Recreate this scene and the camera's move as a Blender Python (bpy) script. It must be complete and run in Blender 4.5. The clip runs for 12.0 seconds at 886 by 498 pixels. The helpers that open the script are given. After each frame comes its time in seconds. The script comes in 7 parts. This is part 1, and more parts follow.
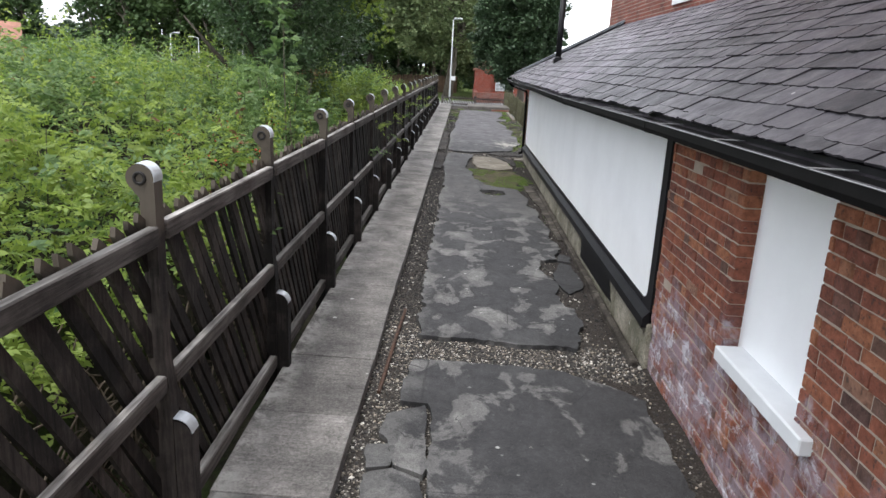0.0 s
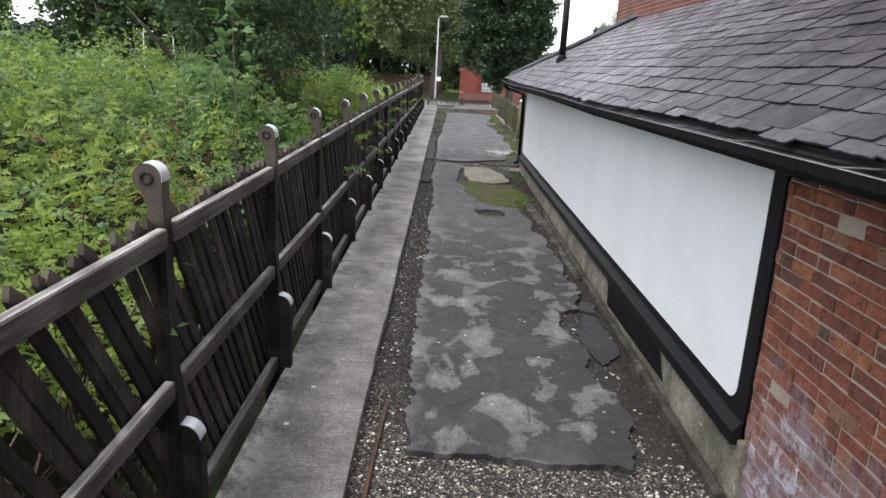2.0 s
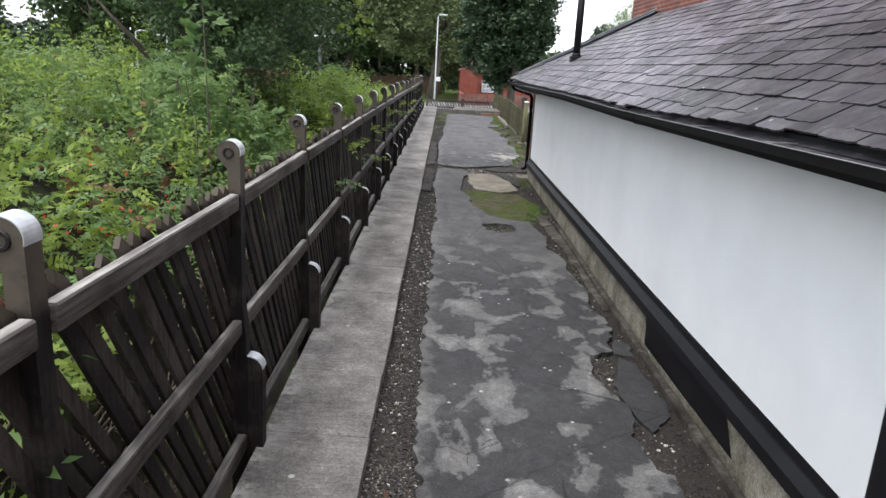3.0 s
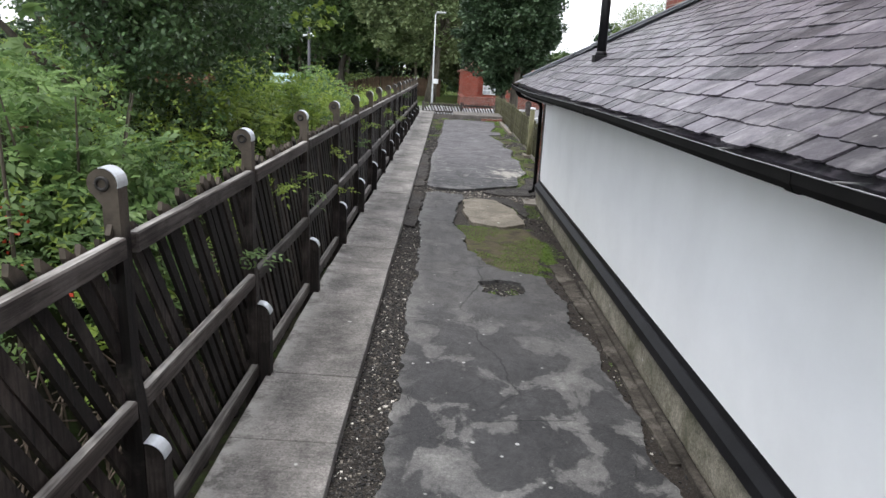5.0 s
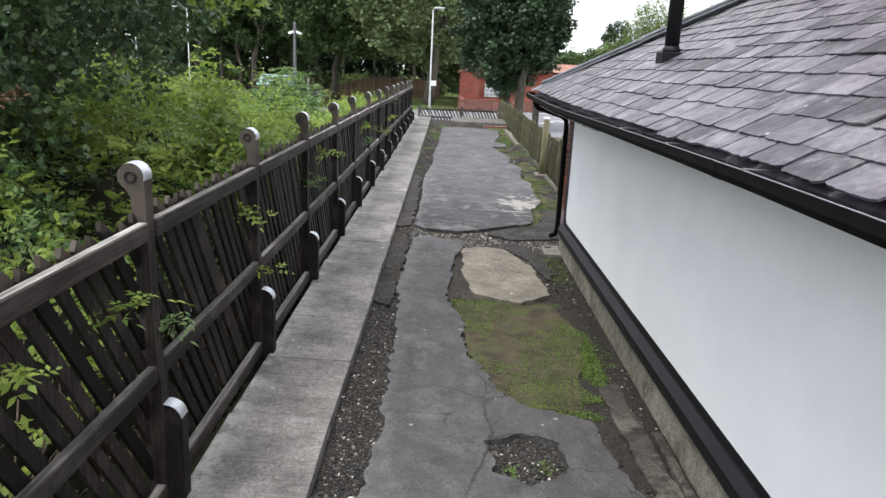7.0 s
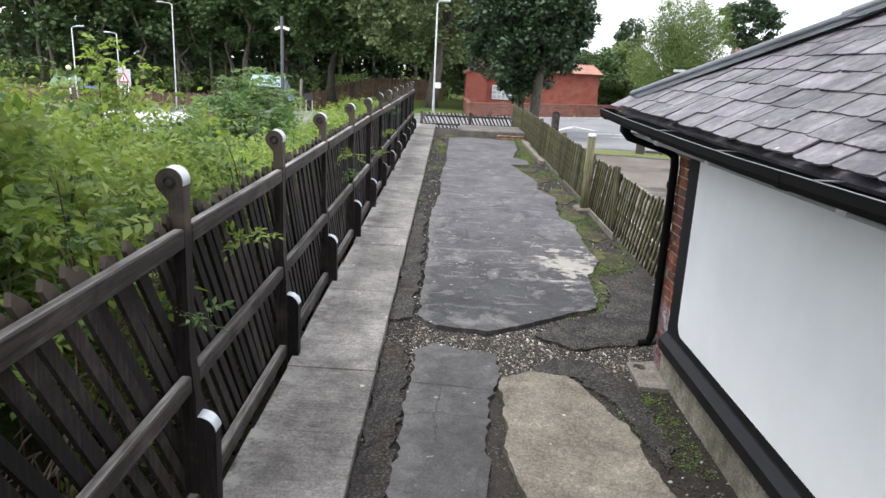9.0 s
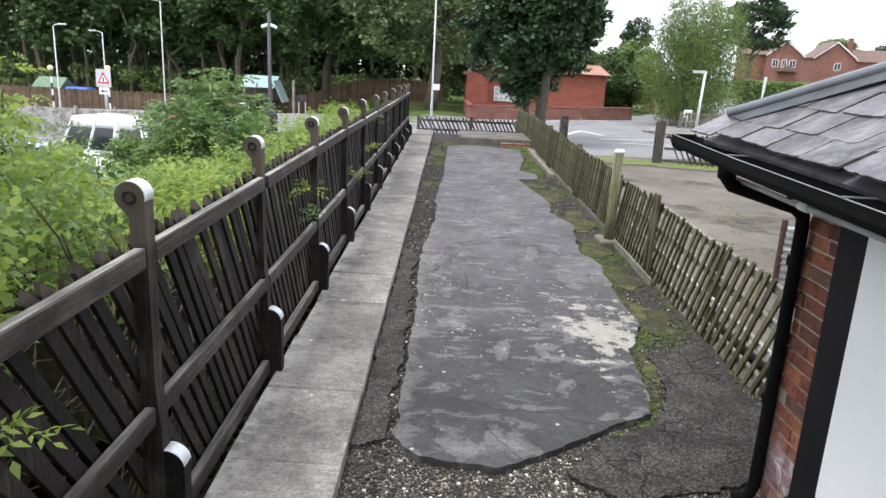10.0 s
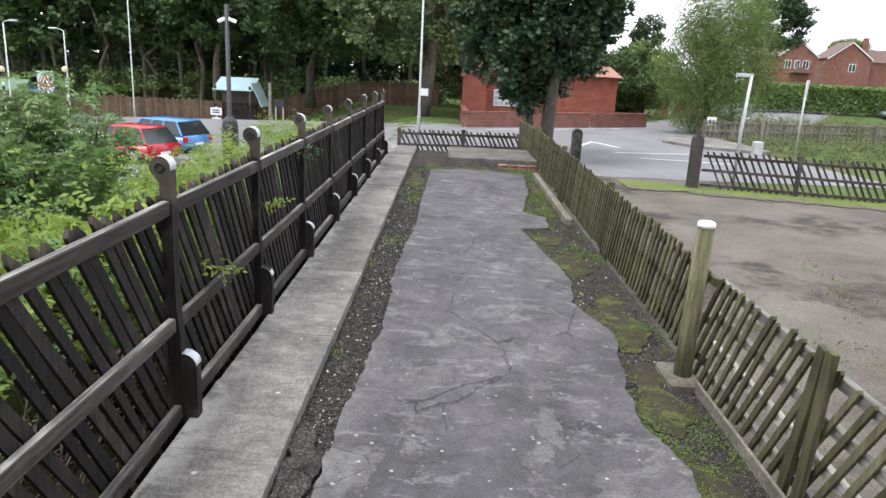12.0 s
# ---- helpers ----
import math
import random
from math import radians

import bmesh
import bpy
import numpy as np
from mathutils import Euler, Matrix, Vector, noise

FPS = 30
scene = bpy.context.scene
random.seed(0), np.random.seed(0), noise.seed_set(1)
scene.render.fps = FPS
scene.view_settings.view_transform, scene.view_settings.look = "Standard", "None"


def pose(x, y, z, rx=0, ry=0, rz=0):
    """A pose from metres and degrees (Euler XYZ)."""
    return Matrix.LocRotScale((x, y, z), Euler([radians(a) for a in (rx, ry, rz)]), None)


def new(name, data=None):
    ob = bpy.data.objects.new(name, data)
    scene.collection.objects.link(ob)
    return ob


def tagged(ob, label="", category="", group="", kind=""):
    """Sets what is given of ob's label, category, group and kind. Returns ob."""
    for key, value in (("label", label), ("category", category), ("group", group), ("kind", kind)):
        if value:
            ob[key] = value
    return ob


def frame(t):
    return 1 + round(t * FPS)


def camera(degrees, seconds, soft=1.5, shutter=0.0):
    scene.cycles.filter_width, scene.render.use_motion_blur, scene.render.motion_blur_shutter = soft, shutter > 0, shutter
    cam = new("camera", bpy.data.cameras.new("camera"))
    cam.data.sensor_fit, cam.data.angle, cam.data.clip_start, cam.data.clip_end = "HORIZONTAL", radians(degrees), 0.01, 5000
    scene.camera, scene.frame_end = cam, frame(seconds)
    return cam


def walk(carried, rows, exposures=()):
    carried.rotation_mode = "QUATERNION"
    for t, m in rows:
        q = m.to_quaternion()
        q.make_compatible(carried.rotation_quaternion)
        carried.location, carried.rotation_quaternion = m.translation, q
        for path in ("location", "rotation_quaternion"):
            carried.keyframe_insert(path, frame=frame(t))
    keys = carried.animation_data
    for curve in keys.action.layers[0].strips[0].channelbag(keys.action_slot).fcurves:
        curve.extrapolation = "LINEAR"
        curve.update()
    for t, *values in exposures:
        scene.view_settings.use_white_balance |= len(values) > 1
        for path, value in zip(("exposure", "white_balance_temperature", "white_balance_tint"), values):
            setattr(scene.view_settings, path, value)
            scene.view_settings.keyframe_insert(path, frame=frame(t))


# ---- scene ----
cam = camera(65.0, 12.0)
METRES, EYE, TILT, LEAN, TURN = 19.831, 2.34, 0.4, 1.0, 0.7
ROWS = [
    (0.0, 0.0, 0.0, 0.0, 1.06, -15.29, -3.88),
    (0.5, -0.001, 0.0208, -0.0006, 0.9, -15.28, -3.93),
    (1.0, -0.0026, 0.0446, -0.0008, -0.22, -15.21, -3.94),
    (1.5, -0.0042, 0.0703, -0.0013, -0.24, -15.2, -3.96),
    (2.0, -0.0057, 0.0977, -0.0016, -0.24, -15.18, -3.95),
    (2.5, -0.0079, 0.126, -0.0026, -0.26, -15.16, -3.94),
    (3.0, -0.01, 0.1553, -0.0032, -0.4, -15.16, -3.93),
    (5.0, 0.0018, 0.2969, -0.0028, -0.25, -15.1, -3.79),
    (5.5, 0.0081, 0.3381, -0.0024, -0.24, -15.11, -3.74),
    (6.0, 0.0111, 0.3796, -0.0024, -0.25, -15.1, -3.69),
    (6.5, 0.0107, 0.4219, -0.002, -0.2, -15.11, -3.59),
    (7.0, 0.009, 0.4654, -0.0019, -0.17, -15.11, -3.65),
    (9.0, 0.0011, 0.6622, -0.0039, -0.04, -15.11, -3.68),
    (9.5, 0.0012, 0.7167, -0.0043, 0.0, -15.11, -3.69),
    (10.0, 0.0054, 0.7717, -0.0037, 0.04, -15.11, -3.72),
    (10.5, 0.0106, 0.8271, -0.0033, 0.06, -15.1, -3.7),
    (11.0, 0.0163, 0.8828, -0.0033, 0.11, -15.07, -3.71),
    (11.5, 0.0221, 0.939, -0.0028, 0.14, -15.07, -3.74),
    (12.0, 0.0275, 0.9969, -0.0026, 0.17, -15.06, -3.74),
]
BASE = 1.36
EXPOSURES = [(0.0, BASE - 0.03), (5.0, BASE - 0.04), (6.5, BASE + 0.06), (9.0, BASE + 0.15), (10.5, BASE + 0.15), (12.0, BASE)]
walk(cam, [(t, pose(0, 0, EYE, TILT, LEAN, TURN) @ pose(METRES * x, METRES * y, METRES * z, 90 + pitch, roll, yaw)) for t, x, y, z, yaw, pitch, roll in ROWS], exposures=EXPOSURES)

# ---- world and light ----
SUN_EL, SUN_ROT = radians(72), radians(225)
world = bpy.data.worlds.new("overcast_sky")
scene.world = world
world.use_nodes = True
wn, wl = world.node_tree.nodes, world.node_tree.links
bg = wn["Background"]
sky = wn.new("ShaderNodeTexSky")
sky.sky_type, sky.sun_disc = "NISHITA", False
sky.sun_elevation, sky.sun_rotation = SUN_EL, SUN_ROT
sky.dust_density, sky.air_density = 3.0, 1.0
sky_scale = wn.new("ShaderNodeVectorMath")
sky_scale.operation = "SCALE"
sky_scale.inputs["Scale"].default_value = 0.10
cloud = wn.new("ShaderNodeMix")
cloud.data_type = "RGBA"
cloud.inputs["Factor"].default_value = 0.88
wl.new(sky.outputs[0], sky_scale.inputs[0])
wl.new(sky_scale.outputs[0], cloud.inputs["A"])
cloud.inputs["B"].default_value = (0.928, 0.957, 1.035, 1)
wl.new(cloud.outputs["Result"], bg.inputs["Color"])
bg.inputs["Strength"].default_value = 1.0
sun = new("sun", bpy.data.lights.new("sun", "SUN"))
sun.data.energy, sun.data.angle, sun.data.color = 1.0, radians(25), (1.0, 0.985, 0.96)
sun.matrix_world = pose(0, 0, 30, 13, -18, 0)


# ---- materials ----
def rgb(v):
    return (*v, 1) if len(v) == 3 else v


class Nodes:
    """A small builder for node materials."""

    def __init__(self, name, rough=0.8, metallic=0.0, spec=0.4):
        self.mat = bpy.data.materials.new(name)
        self.mat.use_nodes = True
        self.t = self.mat.node_tree
        self.b = self.t.nodes["Principled BSDF"]
        self.b.inputs["Roughness"].default_value = rough
        self.b.inputs["Metallic"].default_value = metallic
        self.b.inputs["Specular IOR Level"].default_value = spec
        geo = self.t.nodes.new("ShaderNodeNewGeometry")
        self.pos, self.island = geo.outputs["Position"], geo.outputs["Random Per Island"]
        self.normal = geo.outputs["Normal"]
        self.rand = self.t.nodes.new("ShaderNodeObjectInfo").outputs["Random"]

    def link(self, a, b):
        self.t.links.new(a, b)

    def put(self, socket, value):
        if hasattr(value, "is_linked"):
            self.link(value, socket)
        else:
            socket.default_value = value

    def stretch(self, sx, sy, sz, src=None):
        n = self.t.nodes.new("ShaderNodeMapping")
        n.inputs["Scale"].default_value = (sx, sy, sz)
        self.link(src or self.pos, n.inputs["Vector"])
        return n.outputs[0]

    def noise(self, scale, detail=4, rough=0.6, vec=None, dist=0.0):
        n = self.t.nodes.new("ShaderNodeTexNoise")
        n.inputs["Scale"].default_value, n.inputs["Detail"].default_value = scale, detail
        n.inputs["Roughness"].default_value, n.inputs["Distortion"].default_value = rough, dist
        self.link(vec or self.pos, n.inputs["Vector"])
        return n.outputs["Fac"]

    def voronoi(self, scale, feature="F1", vec=None, out="Distance"):
        n = self.t.nodes.new("ShaderNodeTexVoronoi")
        n.feature = feature
        n.inputs["Scale"].default_value = scale
        self.link(vec or self.pos, n.inputs["Vector"])
        return n.outputs[out]

    def ramp(self, fac, lo, hi, a=0.0, b=1.0):
        n = self.t.nodes.new("ShaderNodeMapRange")
        n.inputs["From Min"].default_value, n.inputs["From Max"].default_value = lo, hi
        n.inputs["To Min"].default_value, n.inputs["To Max"].default_value = a, b
        self.link(fac, n.inputs["Value"])
        return n.outputs[0]

    def math(self, op, a, b):
        n = self.t.nodes.new("ShaderNodeMath")
        n.operation = op
        self.put(n.inputs[0], a)
        self.put(n.inputs[1], b)
        return n.outputs[0]

    def mix(self, fac, a, b):
        n = self.t.nodes.new("ShaderNodeMix")
        n.data_type = "RGBA"
        self.put(n.inputs["Factor"], fac)
        for key, v in (("A", a), ("B", b)):
            self.put(n.inputs[key], rgb(v) if isinstance(v, tuple) else v)
        return n.outputs["Result"]

    def shade(self, col, fac, lo, hi):
        """col times a grey that runs from lo to hi with fac."""
        n = self.t.nodes.new("ShaderNodeVectorMath")
        n.operation = "SCALE"
        self.put(n.inputs[0], col)
        self.link(self.ramp(fac, 0, 1, lo, hi), n.inputs["Scale"])
        return n.outputs[0]

    def mottle(self, col, fac, lo, hi):
        """As shade, with the narrow spread of a noise widened."""
        return self.shade(col, self.ramp(fac, 0.3, 0.7), lo, hi)

    def done(self, col, bump=None, strength=0.3, dist=0.01, rough=None):
        self.put(self.b.inputs["Base Color"], rgb(col) if isinstance(col, tuple) else col)
        if bump is not None:
            n = self.t.nodes.new("ShaderNodeBump")
            n.inputs["Strength"].default_value, n.inputs["Distance"].default_value = strength, dist
            self.link(bump, n.inputs["Height"])
            self.link(n.outputs[0], self.b.inputs["Normal"])
        if rough is not None:
            self.link(rough, self.b.inputs["Roughness"])
        return self.mat


def plain(name, col, rough=0.6, metallic=0.0, spread=0.15, scale=6, bump=0.1, spec=0.4):
    """Paint, plastic or metal with faint dirt and unevenness."""
    n = Nodes(name, rough, metallic, spec)
    c = n.mottle(n.mix(0.0, col, col), n.noise(scale, 6), 1 - spread, 1 + spread)
    return n.done(c, n.noise(scale * 9, 4), bump, 0.004)


def wood(name, dark, light, grain=(30, 30, 3), rough=0.8, per_piece=0.5, bump=0.4, algae=None):
    """Weathered timber, its grain along z of the piece unless stretched otherwise."""
    n = Nodes(name, rough, spec=0.25)
    tex = n.t.nodes.new("ShaderNodeTexCoord").outputs["Object"]
    vec = n.stretch(*grain, src=tex)
    g = n.noise(1.0, 6, 0.65, vec)
    col = n.mix(n.ramp(g, 0.35, 0.7), dark, light)
    col = n.shade(col, n.rand, 1 - per_piece, 1 + per_piece)
    col = n.mottle(col, n.noise(2.5, 4), 0.75, 1.25)
    if algae:
        col = n.mix(n.ramp(n.noise(5, 5), 0.45, 0.7, 0, 0.75), col, algae)
    return n.done(col, g, bump, 0.004)


def fence_wood():
    """Dark stain worn through to brown-grey timber, most at the old end and at the cut tops."""
    n = Nodes("dark_stained_timber", 0.75, spec=0.25)
    tex = n.t.nodes.new("ShaderNodeTexCoord").outputs["Object"]
    g = n.noise(1.0, 7, 0.7, n.stretch(45, 45, 3.5, src=tex))
    col = n.mix(n.ramp(g, 0.35, 0.7), (0.005, 0.0042, 0.0038), (0.024, 0.019, 0.017))
    col = n.shade(col, n.rand, 0.45, 1.7)
    where = n.t.nodes.new("ShaderNodeSeparateXYZ")
    n.link(n.pos, where.inputs[0])
    old = n.ramp(where.outputs["Y"], 4.5, 9.5, 0.10, 0.0)
    worn = n.math("ADD", n.noise(3.2, 6, 0.7), n.ramp(n.rand, 0, 1, -0.1, 0.06))
    worn = n.math("ADD", worn, old)
    z = n.t.nodes.new("ShaderNodeSeparateXYZ")
    n.link(tex, z.inputs[0])
    top = n.math("ADD", n.ramp(z.outputs["Z"], 1.50, 1.62, 0, 0.5), worn)
    col = n.mix(n.math("MULTIPLY", n.ramp(worn, 0.5, 0.7, 0, 0.6), n.ramp(g, 0.36, 0.6, 0.25, 1)), col, (0.105, 0.088, 0.078))
    col = n.mix(n.ramp(top, 0.72, 1.0, 0, 0.75), col, (0.105, 0.088, 0.068))
    return n.done(col, g, 0.6, 0.005)


def rail_wood():
    """Rails turned grey where the weather strikes them, browner along the rest."""
    n = Nodes("weathered_rail_timber", 0.75, spec=0.25)
    tex = n.t.nodes.new("ShaderNodeTexCoord").outputs["Object"]
    g = n.noise(1.0, 7, 0.7, n.stretch(30, 2.2, 45, src=tex), 0.4)
    col = n.mix(n.ramp(g, 0.35, 0.68), (0.014, 0.0116, 0.0104), (0.068, 0.057, 0.051))
    col = n.shade(col, n.rand, 0.6, 1.4)
    where = n.t.nodes.new("ShaderNodeSeparateXYZ")
    n.link(n.pos, where.inputs[0])
    old = n.math("ADD", n.ramp(where.outputs["Y"], 5.0, 11.0, 0.14, 0.0), n.noise(1.6, 6, 0.65))
    col = n.mix(n.math("MULTIPLY", n.ramp(old, 0.5, 0.7, 0, 0.65), n.ramp(g, 0.36, 0.6, 0.15, 1)), col, (0.18, 0.166, 0.153))
    return n.done(col, g, 0.6, 0.004)


M = {}
# dark-stained fence timber, paler and greyer on the weathered rails
M["fence"] = fence_wood()
M["rail"] = rail_wood()
M["railtop"] = wood("lit_grey_timber_top", (0.075, 0.068, 0.062), (0.34, 0.325, 0.305), grain=(30, 2.2, 30))
M["greenwood"] = wood("green_weathered_timber", (0.048, 0.045, 0.026), (0.15, 0.14, 0.085), algae=(0.075, 0.085, 0.028))
M["palewood"] = wood("pale_batten", (0.16, 0.15, 0.125), (0.42, 0.40, 0.36), grain=(3, 25, 25))
M["farwood"] = wood("brown_board_timber", (0.07, 0.045, 0.03), (0.16, 0.11, 0.075), per_piece=0.3)
M["band"] = plain("zinc_band", (0.55, 0.58, 0.6), 0.5, 0.6, 0.12, 30)
M["bolt"] = plain("dark_iron", (0.03, 0.028, 0.027), 0.6, 0.5)


def asphalt():
    """Old slate-grey asphalt: soft pale drifts where the skin has worn, lichen spots, fine cracks."""
    n = Nodes("worn_asphalt", 0.9, spec=0.18)
    sep = n.t.nodes.new("ShaderNodeSeparateXYZ")
    n.link(n.pos, sep.inputs[0])
    warp = n.stretch(1.0, 0.75, 1)
    drift = n.noise(0.5, 3)
    big = n.math("ADD", n.noise(2.4, 8, 0.56, warp, 0.3), n.ramp(drift, 0.3, 0.7, -0.09, 0.06))
    big = n.math("ADD", big, n.ramp(sep.outputs["Y"], 17.5, 19.0, 0.0, -0.05))
    big = n.math("ADD", big, n.ramp(sep.outputs["Y"], 5.2, 6.0, -0.04, -0.012))
    col = n.mix(n.ramp(big, 0.485, 0.52), (0.038, 0.0375, 0.0382), (0.108, 0.105, 0.102))
    col = n.mix(n.ramp(big, 0.565, 0.595, 0, 0.55), col, (0.19, 0.185, 0.176))
    col = n.mix(n.ramp(drift, 0.5, 0.66, 0, 0.5), col, (0.088, 0.087, 0.086))
    calm = n.math("MULTIPLY", n.ramp(sep.outputs["Y"], 10.2, 13.0), n.ramp(n.noise(1.6, 6, 0.65), 0.34, 0.56, 0.45, 0.95))
    calm = n.math("MULTIPLY", calm, n.ramp(sep.outputs["Y"], 18.9, 18.4))
    col = n.mix(calm, col, (0.074, 0.0715, 0.0705))
    late = n.math("MULTIPLY", n.ramp(sep.outputs["Y"], 20.0, 24.0), n.ramp(n.noise(1.3, 6, 0.6), 0.35, 0.6, 0.3, 0.85))
    col = n.mix(late, col, (0.098, 0.092, 0.097))
    col = n.mottle(col, n.noise(3.4, 9, 0.72, warp), 0.76, 1.28)
    # a pale worn margin along the coping side
    rim = n.math("ADD", sep.outputs["X"], n.ramp(n.noise(4, 6, 0.7), 0.3, 0.7, -0.14, 0.14))
    col = n.mix(n.ramp(rim, -0.2, -0.34, 0, 0.45), col, (0.16, 0.157, 0.15))
    # streaks drawn out across the path
    streak = n.noise(1.0, 7, 0.7, n.stretch(2.6, 5.5, 1), 0.5)
    streak = n.math("MULTIPLY", n.ramp(streak, 0.55, 0.60, 0, 0.45), n.ramp(sep.outputs["Y"], 17, 21))
    col = n.mix(streak, col, (0.19, 0.184, 0.187))
    # a cream lichen bloom beside the sunken piece
    gap = n.t.nodes.new("ShaderNodeVectorMath")
    gap.operation = "DISTANCE"
    n.link(n.stretch(1.0, 0.62, 0.0), gap.inputs[0])
    gap.inputs[1].default_value = (1.42, 21.35 * 0.62, 0)
    bloom = n.math("ADD", n.ramp(gap.outputs["Value"], 0.1, 0.9, 0.14, -0.09), n.noise(5, 9, 0.72))
    col = n.mix(n.ramp(bloom, 0.575, 0.61, 0, 0.8), col, (0.30, 0.285, 0.25))
    col = n.mottle(col, n.noise(11, 8, 0.75), 0.78, 1.22)
    col = n.mottle(col, n.noise(45, 6, 0.8), 0.74, 1.26)
    col = n.mottle(col, n.noise(120, 4, 0.8), 0.72, 1.28)
    col = n.shade(col, n.voronoi(130, out="Color"), 0.84, 1.16)
    grit = n.ramp(n.voronoi(85), 0.2, 0.1)
    col = n.mix(n.math("MULTIPLY", grit, n.ramp(n.noise(26, 3), 0.52, 0.62, 0, 0.45)), col, (0.28, 0.275, 0.26))
    spots = n.ramp(n.math("ADD", n.voronoi(7), n.ramp(n.noise(22, 3), 0, 1, -0.04, 0.06)), 0.13, 0.09)
    keep = n.ramp(n.noise(1.4, 3), 0.5, 0.6)
    col = n.mix(n.math("MULTIPLY", n.math("MULTIPLY", spots, keep), 0.8), col, (0.42, 0.42, 0.4))
    flecks = n.ramp(n.math("ADD", n.voronoi(11), n.ramp(n.noise(30, 4), 0, 1, -0.09, 0.09)), 0.16, 0.11)
    band = n.math("MULTIPLY", n.ramp(sep.outputs["Y"], 19.8, 21.2), n.ramp(sep.outputs["Y"], 25.5, 23.5))
    flecks = n.math("MULTIPLY", flecks, n.math("MULTIPLY", band, n.ramp(n.noise(2.2, 3), 0.47, 0.55)))
    col = n.mix(n.math("MULTIPLY", flecks, 0.8), col, (0.40, 0.39, 0.36))
    crack = n.ramp(n.voronoi(0.6, "DISTANCE_TO_EDGE", n.mix(0.2, n.pos, n.noise(2.2, 6))), 0.006, 0.0)
    crack = n.math("MULTIPLY", crack, n.ramp(n.noise(0.7, 2), 0.45, 0.55))
    fine = n.ramp(n.voronoi(1.9, "DISTANCE_TO_EDGE", n.mix(0.12, n.pos, n.noise(5, 5))), 0.009, 0.0)
    fine = n.math("MULTIPLY", fine, n.ramp(n.noise(0.9, 3), 0.52, 0.58))
    crack = n.math("MAXIMUM", crack, fine)
    col = n.mix(n.math("MULTIPLY", crack, 0.75), col, (0.015, 0.015, 0.015))
    h = n.math("SUBTRACT", n.math("ADD", n.noise(160, 4, 0.7), n.noise(9, 4)), crack)
    return n.done(col, h, 0.4, 0.006, n.ramp(big, 0.4, 0.6, 0.72, 0.95))


def tarmac():
    """Crumbling old tarmac: stones proud of dark binder, netted with cracks, brown where dirt lies."""
    n = Nodes("crumbling_old_tarmac", 0.95, spec=0.12)
    col = n.mix(n.ramp(n.noise(3.2, 7, 0.7), 0.36, 0.64), (0.046, 0.043, 0.041), (0.105, 0.098, 0.091))
    col = n.mix(n.ramp(n.noise(1.7, 6, 0.7), 0.54, 0.64, 0, 0.7), col, (0.088, 0.072, 0.054))
    col = n.shade(col, n.voronoi(58, out="Color"), 0.5, 1.5)
    col = n.mottle(col, n.noise(26, 6, 0.8), 0.7, 1.3)
    dist = n.voronoi(58)
    col = n.mix(n.ramp(dist, 0.4, 0.62, 0, 0.7), col, (0.022, 0.020, 0.019))
    crack = n.ramp(n.voronoi(4.5, "DISTANCE_TO_EDGE", n.mix(0.15, n.pos, n.noise(6, 5))), 0.03, 0.0)
    crack = n.math("MULTIPLY", crack, n.ramp(n.noise(2.0, 3), 0.46, 0.56))
    col = n.mix(n.math("MULTIPLY", crack, 0.85), col, (0.018, 0.017, 0.016))
    return n.done(col, n.math("SUBTRACT", n.math("SUBTRACT", n.noise(14, 6, 0.75), dist), crack), 1.0, 0.016)


